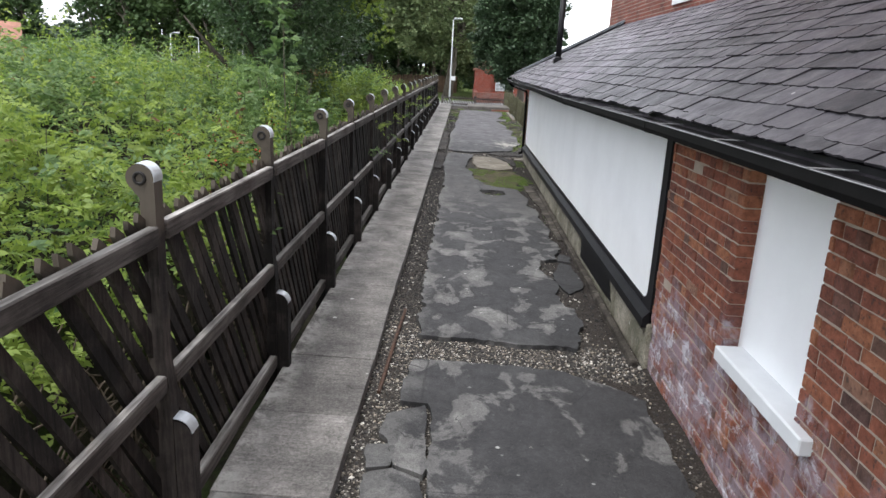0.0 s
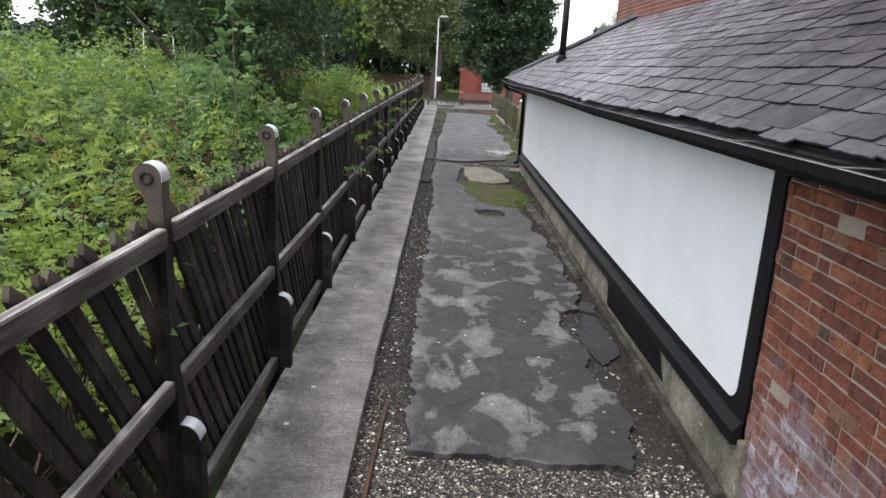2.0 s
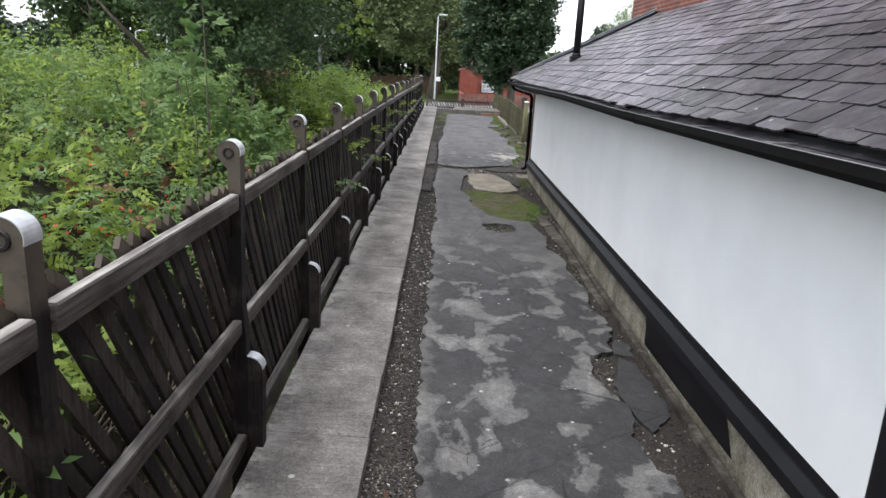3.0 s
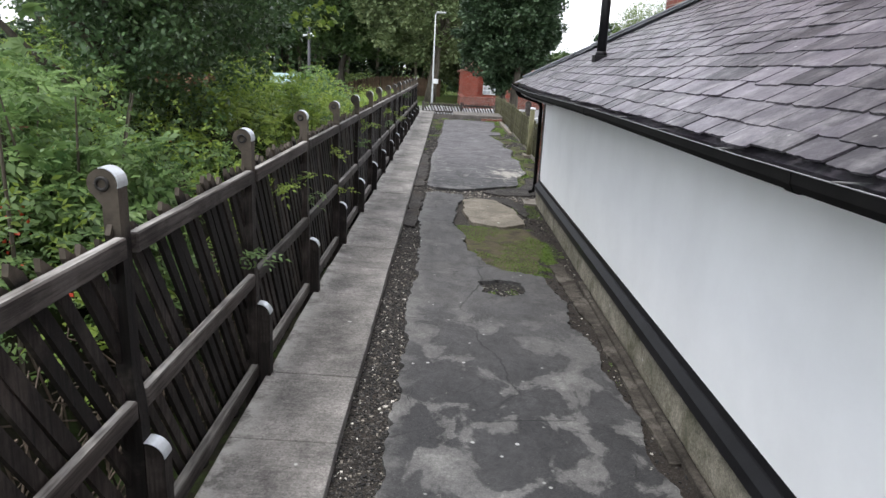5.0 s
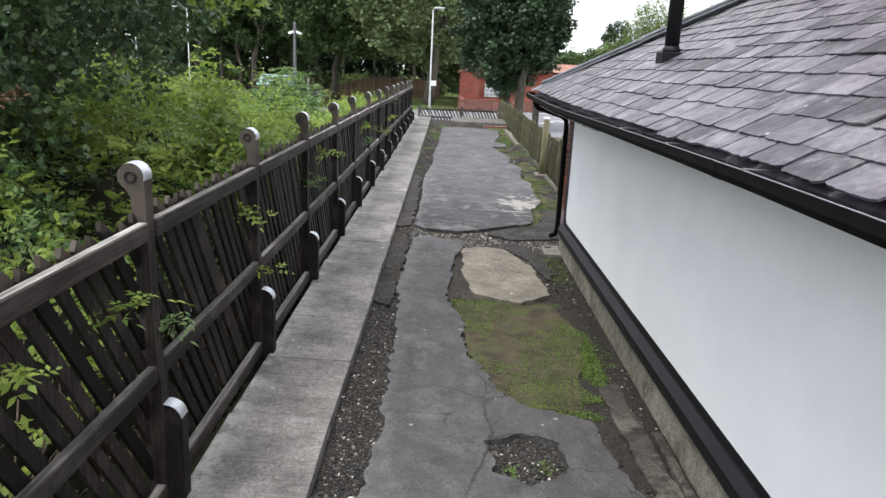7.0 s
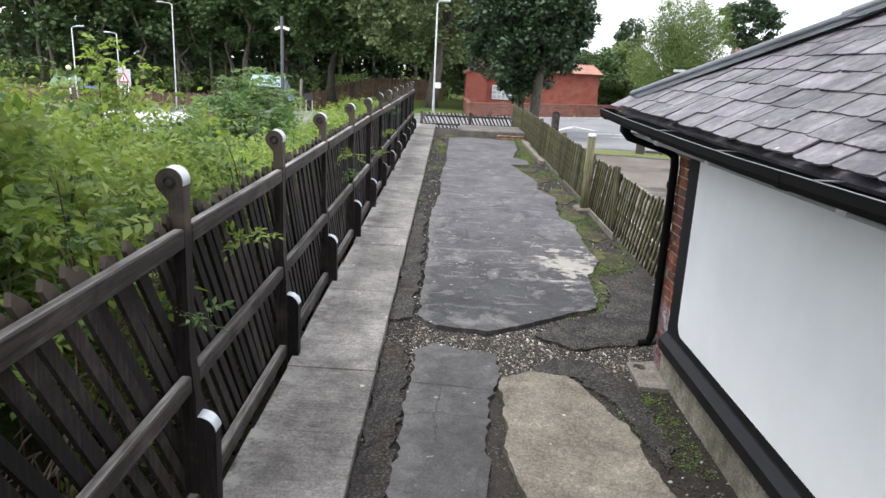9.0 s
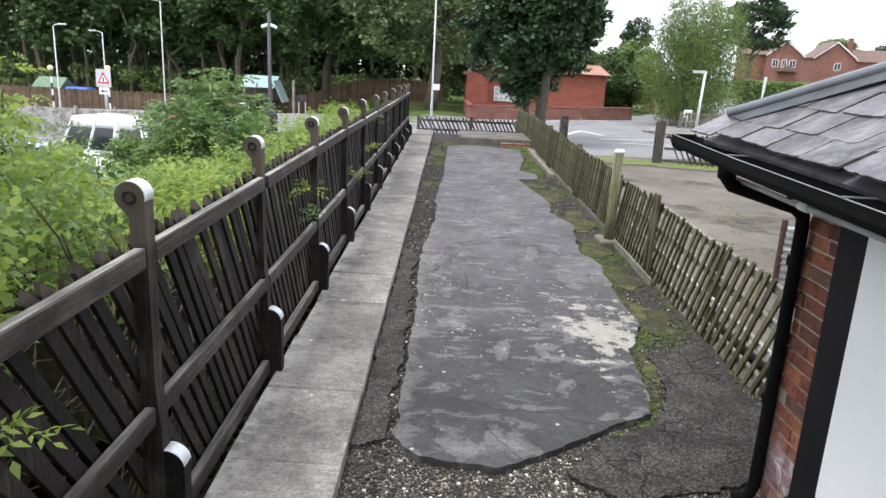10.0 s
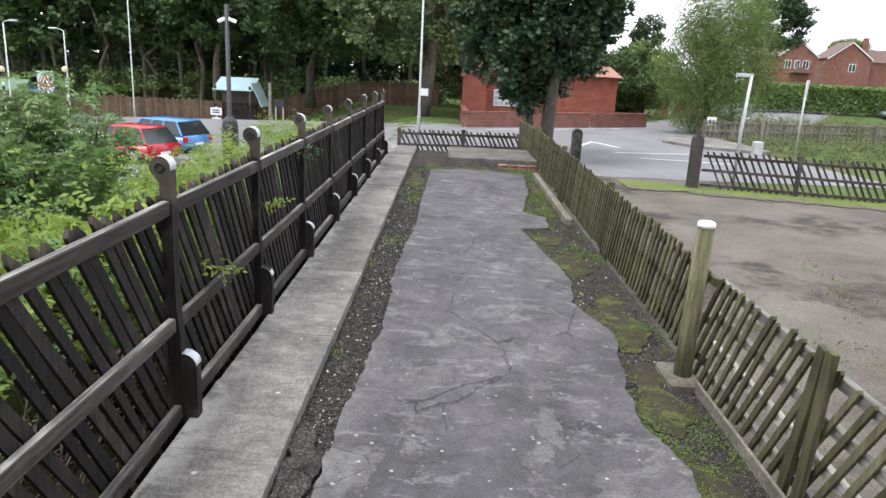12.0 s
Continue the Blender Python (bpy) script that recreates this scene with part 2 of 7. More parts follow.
def concrete(name, a, b, speck=0.45, scale=2.0, moss=None, joint=0.0):
    n = Nodes(name, 0.92, spec=0.2)
    col = n.mix(n.ramp(n.noise(scale, 6, 0.65), 0.35, 0.68), a, b)
    col = n.shade(col, n.rand, 0.82, 1.18)
    col = n.mottle(col, n.noise(9, 8, 0.8), 0.72, 1.3)
    col = n.mottle(col, n.noise(45, 6, 0.85), 1 - speck, 1 + speck)
    col = n.shade(col, n.voronoi(80, out="Color"), 0.72, 1.28)
    if joint:
        col = n.mottle(col, n.noise(1.0, 5, 0.7, n.stretch(3, 55, 3)), 0.82, 1.18)
    if joint:
        sep = n.t.nodes.new("ShaderNodeSeparateXYZ")
        n.link(n.pos, sep.inputs[0])
        col = n.shade(col, n.ramp(sep.outputs["Y"], 12.0, 18.0), 0.80, 1.04)
        col = n.shade(col, n.ramp(sep.outputs["Y"], 19.0, 24.0), 1.0, 0.8)
        edge = n.math("MULTIPLY", n.ramp(sep.outputs["X"], -1.06, -1.23), n.ramp(n.noise(3.6, 8, 0.75), 0.45, 0.56))
        col = n.mix(n.math("MULTIPLY", edge, joint), col, (0.42, 0.41, 0.38))
    grit = n.ramp(n.voronoi(75), 0.2, 0.1, 0, 0.6)
    col = n.mix(n.math("MULTIPLY", grit, n.ramp(n.noise(17, 3), 0.42, 0.55)), col, (0.045, 0.042, 0.038))
    grit = n.ramp(n.voronoi(60, vec=n.stretch(1.0, 1.03, 1.0)), 0.18, 0.1, 0, 0.5)
    col = n.mix(n.math("MULTIPLY", grit, n.ramp(n.noise(12, 3), 0.5, 0.6)), col, (0.36, 0.35, 0.32))
    lich = n.ramp(n.math("ADD", n.voronoi(4.2), n.ramp(n.noise(45, 3), 0, 1, -0.03, 0.03)), 0.085, 0.06)
    col = n.mix(n.math("MULTIPLY", n.math("MULTIPLY", lich, n.ramp(n.noise(1.3, 2), 0.47, 0.54)), 0.8), col, (0.52, 0.52, 0.48))
    if moss:
        col = n.mix(n.ramp(n.noise(3.5, 6, 0.7), 0.5, 0.68, 0, 0.7), col, moss)
    return n.done(col, n.noise(60, 6, 0.8), 0.8, 0.008)


def bricks():
    n = Nodes("red_brick", 0.9, spec=0.2)
    r = n.rand
    ramp = n.t.nodes.new("ShaderNodeValToRGB")
    e = ramp.color_ramp.elements
    e[0].position, e[0].color = 0.0, (0.10, 0.058, 0.05, 1)
    e[1].position, e[1].color = 1.0, (0.23, 0.14, 0.105, 1)
    for p, c in ((0.07, (0.15, 0.09, 0.07, 1)), (0.2, (0.165, 0.066, 0.05, 1)), (0.5, (0.225, 0.082, 0.054, 1)), (0.78, (0.27, 0.10, 0.06, 1)), (0.93, (0.33, 0.14, 0.075, 1))):
        x = e.new(p)
        x.color = c
    n.link(r, ramp.inputs[0])
    col = n.mottle(ramp.outputs[0], n.noise(16, 8, 0.75), 0.5, 1.4)
    col = n.mix(n.ramp(n.noise(38, 5), 0.58, 0.66, 0, 0.7), col, (0.06, 0.043, 0.04))
    col = n.mix(n.ramp(n.noise(28, 6, 0.7, n.stretch(1, 1.1, 1.3)), 0.62, 0.7, 0, 0.5), col, (0.34, 0.27, 0.22))
    # salts and old limewash, a stain with its own shape
    z = n.t.nodes.new("ShaderNodeSeparateXYZ")
    n.link(n.pos, z.inputs[0])
    low = n.ramp(n.math("ADD", z.outputs["Z"], n.ramp(n.noise(2.2, 4), 0.3, 0.7, -0.3, 0.3)), 0.85, 0.55)
    salt = n.math("MULTIPLY", low, n.ramp(n.noise(4.5, 8, 0.75), 0.42, 0.56))
    col = n.mix(n.math("MULTIPLY", salt, 0.7), col, (0.30, 0.25, 0.29))
    col = n.mix(n.math("MULTIPLY", low, n.ramp(n.noise(5, 8, 0.75, dist=0.6), 0.53, 0.62, 0, 0.85)), col, (0.58, 0.57, 0.62))
    return n.done(col, n.noise(45, 6, 0.75), 0.9, 0.010)


def brickwork(name, a, b):
    """Brickwork that is seen from far off only."""
    n = Nodes(name, 0.9, spec=0.2)
    sep = n.t.nodes.new("ShaderNodeSeparateXYZ")
    n.link(n.pos, sep.inputs[0])
    com = n.t.nodes.new("ShaderNodeCombineXYZ")
    n.link(n.math("ADD", sep.outputs["X"], sep.outputs["Y"]), com.inputs[0])
    n.link(sep.outputs["Z"], com.inputs[1])
    t = n.t.nodes.new("ShaderNodeTexBrick")
    t.inputs["Scale"].default_value = 1.0
    t.inputs["Brick Width"].default_value, t.inputs["Row Height"].default_value = 0.225, 0.075
    t.inputs["Mortar Size"].default_value = 0.006
    for key, c in (("Color1", a), ("Color2", b), ("Mortar", (0.28, 0.24, 0.2))):
        t.inputs[key].default_value = (*c, 1)
    n.link(com.outputs[0], t.inputs["Vector"])
    col = n.mottle(t.outputs["Color"], n.noise(2, 5), 0.75, 1.25)
    return n.done(n.mottle(col, n.noise(30, 4), 0.75, 1.25))


def mortar():
    n = Nodes("lime_mortar", 0.95, spec=0.1)
    col = n.mix(n.noise(9, 5), (0.27, 0.22, 0.175), (0.50, 0.43, 0.36))
    return n.done(col, n.noise(120, 4), 0.5, 0.004)


def slate():
    n = Nodes("roof_slate", 0.6, spec=0.22)
    streak = n.math("ADD", n.ramp(n.noise(1.0, 5, 0.6, n.stretch(3, 9, 3)), 0, 1, -0.12, 0.12), n.noise(4.5, 8, 0.75))
    rnd = n.math("FRACT", n.math("ADD", n.rand, n.island), 0.0)
    col = n.mix(rnd, (0.019, 0.017, 0.021), (0.098, 0.088, 0.104))
    col = n.mix(n.ramp(streak, 0.47, 0.68, 0, 0.62), col, (0.22, 0.21, 0.216))
    col = n.mottle(col, n.noise(30, 7, 0.8), 0.6, 1.4)
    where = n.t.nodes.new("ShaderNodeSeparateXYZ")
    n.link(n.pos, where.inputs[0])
    # slates darker before y 6.5, paler past 10.5, with an uneven border
    y_drift = n.math("ADD", where.outputs["Y"], n.ramp(n.noise(0.7, 4), 0.3, 0.7, -1.5, 1.5))
    col = n.shade(col, n.ramp(y_drift, 6.5, 10.5), 0.42, 1.28)
    lich = n.ramp(n.math("ADD", n.voronoi(7), n.ramp(n.noise(40, 3), 0, 1, -0.05, 0.05)), 0.09, 0.05)
    col = n.mix(n.math("MULTIPLY", n.math("MULTIPLY", lich, n.ramp(n.noise(1.3, 2), 0.5, 0.58)), 0.75), col, (0.5, 0.5, 0.47))
    sep = n.t.nodes.new("ShaderNodeSeparateXYZ")
    n.link(n.pos, sep.inputs[0])
    moss = n.math("MULTIPLY", n.ramp(sep.outputs["Y"], 12.0, 17.5), n.ramp(n.noise(1.2, 5), 0.45, 0.66, 0, 0.35))
    col = n.mix(moss, col, (0.075, 0.08, 0.055))
    return n.done(col, n.noise(28, 5, 0.65), 0.35, 0.006, n.ramp(n.noise(8, 4), 0.3, 0.7, 0.38, 0.62))


def leafy(name, a, b, rough=0.5, trans=0.35, hue=None, drift=1.1):
    """Leaves whose tone drifts over the plant, with some change from leaf to leaf."""
    n = Nodes(name, rough, spec=0.35)
    tone = n.math("ADD", n.ramp(n.noise(drift, 3), 0.3, 0.7, 0, 0.55), n.ramp(n.noise(drift * 6, 2), 0.3, 0.7, -0.1, 0.2))
    tone = n.math("ADD", tone, n.ramp(n.island, 0, 1, -0.14, 0.3))
    col = n.mix(n.ramp(tone, 0, 1), a, b)
    if hue:
        col = n.mix(n.ramp(n.island, 0.990, 0.992), col, hue)
    n.done(col)
    t = n.t.nodes.new("ShaderNodeBsdfTranslucent")
    n.link(col, t.inputs["Color"])
    m = n.t.nodes.new("ShaderNodeMixShader")
    m.inputs[0].default_value = trans
    n.link(n.b.outputs[0], m.inputs[1])
    n.link(t.outputs[0], m.inputs[2])
    n.link(m.outputs[0], n.t.nodes["Material Output"].inputs["Surface"])
    return n.mat


def soil(name, a, b, c=None, scale=1.2, fine=45, bump=0.6):
    n = Nodes(name, 0.95, spec=0.15)
    col = n.mix(n.ramp(n.noise(scale, 6, 0.65), 0.35, 0.65), a, b)
    if c:
        col = n.mix(n.ramp(n.noise(scale * 0.6, 5, 0.7), 0.52, 0.6), col, c)
    col = n.mottle(col, n.noise(fine, 5, 0.75), 0.6, 1.4)
    return n.done(col, n.noise(fine * 1.5, 4, 0.7), bump, 0.01)


def gravel_bed():
    """Trodden grit: small stones between dark and cream, bedded in brown soil that shows in drifts."""
    n = Nodes("dark_gravel_bed", 0.93, spec=0.15)
    tone = n.math("MULTIPLY", n.voronoi(72, out="Color"), 1.0)
    col = n.mix(n.ramp(n.noise(2.0, 6), 0.35, 0.65), (0.026, 0.023, 0.021), (0.062, 0.054, 0.046))
    sep = n.t.nodes.new("ShaderNodeSeparateXYZ")
    n.link(n.pos, sep.inputs[0])
    cross = n.math("MULTIPLY", n.ramp(sep.outputs["Y"], 17.9, 18.5), n.ramp(sep.outputs["Y"], 20.2, 19.4))
    chalky = n.math("ADD", n.ramp(n.math("MAXIMUM", cross, n.ramp(sep.outputs["Y"], 7.0, 5.8)), 0, 1, 0.25, 1), 0.0)
    col = n.mix(n.math("MULTIPLY", chalky, n.ramp(tone, 0.45, 0.62)), col, (0.105, 0.093, 0.080))
    col = n.mix(n.math("MULTIPLY", chalky, n.ramp(tone, 0.64, 0.69)), col, (0.17, 0.153, 0.132))
    col = n.mix(n.math("MULTIPLY", chalky, n.ramp(tone, 0.75, 0.77)), col, (0.36, 0.335, 0.29))
    dist = n.voronoi(72)
    col = n.mix(n.ramp(dist, 0.35, 0.6, 0, 0.7), col, (0.02, 0.018, 0.016))
    soil_ = n.ramp(n.noise(2.6, 7, 0.7), 0.5, 0.6, 0, 0.8)
    foot = n.math("ADD", sep.outputs["X"], n.ramp(n.noise(5, 6, 0.7), 0.3, 0.7, -0.12, 0.12))
    col = n.mix(soil_, col, (0.048, 0.041, 0.035))
    col = n.mix(n.math("MULTIPLY", n.ramp(foot, 1.12, 1.32, 0, 0.8), n.ramp(sep.outputs["Y"], 18.6, 18.0)), col, (0.036, 0.030, 0.026))
    col = n.mottle(col, n.noise(90, 4), 0.7, 1.3)
    return n.done(col, n.math("SUBTRACT", 1.0, dist), 1.0, 0.012)


def stones(name, tones):
    """Loose stones, each of one tone out of a few."""
    n = Nodes(name, 0.85, spec=0.3)
    ramp = n.t.nodes.new("ShaderNodeValToRGB")
    ramp.color_ramp.interpolation = "CONSTANT"
    e = ramp.color_ramp.elements
    e[0].color, e[1].position, e[1].color = (*tones[0][1], 1), tones[1][0], (*tones[1][1], 1)
    for p, c in tones[2:]:
        x = e.new(p)
        x.color = (*c, 1)
    n.link(n.island, ramp.inputs[0])
    return n.done(n.mottle(ramp.outputs[0], n.noise(60, 3), 0.7, 1.3))


M["asphalt"] = asphalt()
M["coping"] = concrete("grey_coping_concrete", (0.125, 0.119, 0.112), (0.285, 0.268, 0.25), 0.3, joint=0.75)
M["tar"] = tarmac()
M["twigs"] = wood("dead_bramble_stems", (0.035, 0.026, 0.02), (0.11, 0.085, 0.065))
M["plinth"] = concrete("mossy_plinth_concrete", (0.12, 0.115, 0.085), (0.30, 0.275, 0.225), moss=(0.06, 0.062, 0.03))
M["pale"] = concrete("buff_concrete", (0.13, 0.115, 0.092), (0.235, 0.21, 0.17))
M["drain"] = concrete("drain_concrete", (0.15, 0.135, 0.115), (0.28, 0.255, 0.22))
M["brick"], M["mortar"], M["slate"] = bricks(), mortar(), slate()
M["white"] = plain("white_masonry_paint", (0.87, 0.885, 0.89), 0.55, spread=0.045, scale=1.3, bump=0.15)
M["whitetrim"] = plain("white_gloss_paint", (0.68, 0.70, 0.715), 0.45, spread=0.06, scale=5)
M["black"] = plain("black_gloss_paint", (0.008, 0.008, 0.0095), 0.5, spread=0.35, scale=5, bump=0.2, spec=0.25)
M["gutter"] = plain("black_plastic", (0.0045, 0.0042, 0.0042), 0.75, spread=0.4, scale=8, spec=0.12)
M["bracket"] = plain("galvanised_strap", (0.27, 0.27, 0.27), 0.45, 0.6)
M["conduit"] = plain("grey_conduit_plastic", (0.36, 0.35, 0.36), 0.5, spread=0.12, scale=10)
M["lead"] = plain("grey_lead", (0.15, 0.16, 0.175), 0.6, 0.0, 0.3, 4, 0.3)
M["newlead"] = plain("bright_sheet_metal", (0.62, 0.65, 0.68), 0.5, 0.0, 0.12, 9, 0.2)
M["mosssoil"] = soil("moss_and_soil", (0.045, 0.037, 0.027), (0.095, 0.08, 0.05), (0.075, 0.08, 0.032), 4.5, 60, 0.9)
M["gravel"] = gravel_bed()
# near-black tone that carries the shade under the brambles
M["bankshade"] = soil("shaded_bank_floor", (0.012, 0.012, 0.008), (0.035, 0.032, 0.02), (0.03, 0.045, 0.014), 3.0, 25, 1.0)
M["mossmat"] = soil("patchy_green_moss", (0.036, 0.031, 0.024), (0.06, 0.056, 0.03), (0.085, 0.095, 0.034), 9.0, 55, 1.0)
M["rubble"] = soil("broken_dirty_paving", (0.03, 0.026, 0.022), (0.085, 0.075, 0.064), (0.12, 0.108, 0.092), 4.0, 40, 1.0)
M["dirt"] = soil("bare_dirt_drive", (0.085, 0.074, 0.064), (0.15, 0.132, 0.115), (0.05, 0.044, 0.038), 0.5, 30)
M["grass"] = soil("rough_grass_ground", (0.045, 0.075, 0.016), (0.085, 0.12, 0.03), (0.10, 0.095, 0.045), 0.7, 20)
M["road"] = soil("grey_road_asphalt", (0.155, 0.155, 0.16), (0.205, 0.205, 0.21), None, 0.5, 120, 0.2)
M["marking"] = plain("road_paint", (0.62, 0.62, 0.6), 0.7)
M["stones"] = stones("mixed_pebbles", ((0, (0.04, 0.038, 0.036)), (0.46, (0.085, 0.077, 0.069)), (0.68, (0.17, 0.15, 0.128)), (0.82, (0.30, 0.26, 0.205)), (0.92, (0.52, 0.49, 0.44))))
M["darkstones"] = stones("dark_pebbles", ((0, (0.026, 0.025, 0.024)), (0.6, (0.055, 0.051, 0.048)), (0.82, (0.11, 0.10, 0.09)), (0.925, (0.24, 0.215, 0.18)), (0.965, (0.5, 0.47, 0.42))))
M["stepc"] = concrete("dull_step_concrete", (0.085, 0.078, 0.07), (0.165, 0.152, 0.138))
def turf():
    """Short turf that thins to trodden grit on the drive's side."""
    n = Nodes("bright_verge_turf", 0.95, spec=0.15)
    sep = n.t.nodes.new("ShaderNodeSeparateXYZ")
    n.link(n.pos, sep.inputs[0])
    col = n.mix(n.ramp(n.noise(1.5, 6, 0.65), 0.35, 0.65), (0.095, 0.135, 0.03), (0.14, 0.175, 0.045))
    off = n.math("ADD", sep.outputs["Y"], n.math("MULTIPLY", sep.outputs["X"], 0.262))
    off = n.math("ADD", off, n.ramp(n.noise(2.5, 8, 0.72), 0.3, 0.7, -0.55, 0.55))
    col = n.mix(n.ramp(off, 39.35, 38.75), col, (0.115, 0.103, 0.085))
    col = n.mottle(col, n.noise(25, 5, 0.75), 0.6, 1.4)
    return n.done(col, n.noise(38, 4, 0.7), 0.6, 0.01)


M["lawn"] = turf()
M["greypale"] = wood("grey_beige_palings", (0.10, 0.09, 0.072), (0.26, 0.235, 0.195), per_piece=0.3)
M["rust"] = plain("rusty_iron", (0.062, 0.034, 0.022), 0.85, spread=0.5, scale=14, bump=0.6)
M["bark"] = wood("tree_bark", (0.05, 0.042, 0.032), (0.13, 0.115, 0.09), grain=(14, 14, 3), bump=0.8)
M["leaf_bush"] = leafy("bramble_leaves", (0.055, 0.108, 0.028), (0.27, 0.385, 0.112), trans=0.42, hue=(0.30, 0.13, 0.05))
M["leaf_light"] = leafy("ash_leaves", (0.12, 0.195, 0.034), (0.38, 0.48, 0.10), trans=0.48)
M["leaf_elder"] = leafy("elder_leaves", (0.05, 0.105, 0.034), (0.25, 0.37, 0.125), 0.45, 0.42)
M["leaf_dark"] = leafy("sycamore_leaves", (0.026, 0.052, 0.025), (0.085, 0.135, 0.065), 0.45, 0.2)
M["leaf_ivy"] = leafy("ivy_leaves", (0.032, 0.07, 0.03), (0.15, 0.235, 0.10), 0.34, 0.22)
# paler copy of the ivy leaves, with sunlight put into the colour
M["leaf_hang"] = leafy("sunlit_ivy_leaves", (0.045, 0.095, 0.036), (0.20, 0.30, 0.125), 0.34, 0.25)
M["leaf_wood"] = leafy("woodland_leaves", (0.03, 0.064, 0.023), (0.125, 0.19, 0.065), 0.6, 0.3, drift=0.35)
M["leaf_weed"] = leafy("rank_weed_leaves", (0.07, 0.10, 0.035), (0.19, 0.21, 0.09), 0.7, 0.3, drift=0.6)
M["leaf_willow"] = leafy("willow_leaves", (0.10, 0.145, 0.06), (0.26, 0.31, 0.15), 0.6, 0.35, drift=0.5)
M["leaf_birch"] = leafy("birch_leaves", (0.075, 0.125, 0.032), (0.20, 0.26, 0.085), 0.6, 0.3, drift=0.5)
M["leaf_dead"] = leafy("withered_leaves", (0.12, 0.06, 0.035), (0.30, 0.19, 0.11), 0.8, 0.2)
M["berry"] = plain("orange_red_hips", (0.42, 0.05, 0.02), 0.35, spread=0.3, scale=40, bump=0.0)
M["leaf_moss"] = leafy("moss_tufts", (0.06, 0.098, 0.02), (0.17, 0.26, 0.045), 0.8, 0.25, drift=2.5)
M["glass"] = plain("dark_glass", (0.02, 0.025, 0.028), 0.08, spread=0.0, bump=0.0, spec=0.6)
M["houseb"] = brickwork("orange_red_brickwork", (0.29, 0.055, 0.035), (0.23, 0.045, 0.03))
M["houseb2"] = brickwork("brown_red_brickwork", (0.20, 0.062, 0.045), (0.13, 0.05, 0.04))
# pale panes: net curtains and reflected sky in one grey
M["palepane"] = plain("pale_window_glass", (0.42, 0.44, 0.46), 0.15, spread=0.2, scale=6, bump=0.0, spec=0.5)
M["tile"] = plain("brown_roof_tile", (0.13, 0.085, 0.07), 0.85, spread=0.3, scale=2)
M["tilered"] = plain("red_roof_tile", (0.30, 0.15, 0.11), 0.85, spread=0.3, scale=2)
M["pole"] = plain("galvanised_steel", (0.42, 0.44, 0.44), 0.5, 0.3)
M["blackbag"] = plain("black_polythene", (0.012, 0.013, 0.016), 0.25, spread=0.2, bump=0.3, spec=0.6)
M["corrugated"] = plain("pale_corrugated_steel", (0.48, 0.50, 0.51), 0.5, 0.3, 0.25, 4)
M["plastic_white"] = plain("white_plastic", (0.75, 0.76, 0.76), 0.4, spread=0.06)
M["signgrey"] = plain("pale_grey_sign_backing", (0.5, 0.5, 0.53), 0.5, spread=0.05)
M["sign_red"] = plain("red_sign_film", (0.5, 0.03, 0.05), 0.5)
M["sign_dark"] = plain("dark_sign_film", (0.03, 0.03, 0.035), 0.5)
M["blue"] = plain("blue_tarpaulin", (0.03, 0.10, 0.42), 0.5)
M["greenroof"] = plain("green_felt_roof", (0.12, 0.19, 0.12), 0.8, spread=0.25, scale=3)
M["globe"] = plain("pale_yellow_globe", (0.72, 0.66, 0.42), 0.35, spread=0.05, bump=0.0)
M["teal"] = plain("pale_teal_sheet", (0.33, 0.46, 0.47), 0.5, spread=0.2)
M["car_white"] = plain("white_car_paint", (0.74, 0.75, 0.76), 0.2, spread=0.02, bump=0.0, spec=0.6)
M["car_blue"] = plain("blue_car_paint", (0.075, 0.22, 0.46), 0.2, spread=0.03, bump=0.0, spec=0.6)
M["car_red"] = plain("red_car_paint", (0.42, 0.03, 0.045), 0.2, spread=0.03, bump=0.0, spec=0.6)
M["car_grey"] = plain("silver_car_paint", (0.33, 0.37, 0.40), 0.25, 0.3, 0.03, bump=0.0, spec=0.6)
M["tyre"] = plain("tyre_rubber", (0.015, 0.015, 0.015), 0.8)
M["lamp_red"] = plain("red_lamp_lens", (0.45, 0.01, 0.02), 0.2, spread=0.05)


# ---- mesh helpers ----
def part(name, bm, material, parent=None, label="", smooth=False):
    """Links a bmesh as one mesh object, under parent if there is one."""
    me = bpy.data.meshes.new(name)
    bm.to_mesh(me)
    bm.free()
    me.materials.append(material)
    if smooth:
        me.shade_smooth()
    ob = new(name, me)
    ob.parent = parent
    return tagged(ob, label)


def share(name, me, m, parent=None):
    """An object of its own on a mesh that others use too."""
    ob = new(name, me)
    ob.parent = parent
    ob.matrix_basis = m
    return ob


def empty(name, label, category, group="", kind="", at=(0, 0, 0)):
    ob = new(name)
    ob.location = at
    ob.empty_display_size = 0.2
    return tagged(ob, label, category, group, kind)


def box(bm, x0, x1, y0, y1, z0, z1, bevel=0.0, m=None):
    r = bmesh.ops.create_cube(bm, size=1, matrix=Matrix.Translation(((x0 + x1) / 2, (y0 + y1) / 2, (z0 + z1) / 2)) @ Matrix.Diagonal((x1 - x0, y1 - y0, z1 - z0, 1)))
    vs = r["verts"]
    if bevel:
        es = list({e for v in vs for e in v.link_edges})
        vs = list({v for v in bmesh.ops.bevel(bm, geom=es, offset=bevel, segments=1, affect="EDGES")["verts"]})
    if m is not None:
        bmesh.ops.transform(bm, matrix=m, verts=vs)
    return bm


def boxed(*a, **k):
    return box(bmesh.new(), *a, **k)


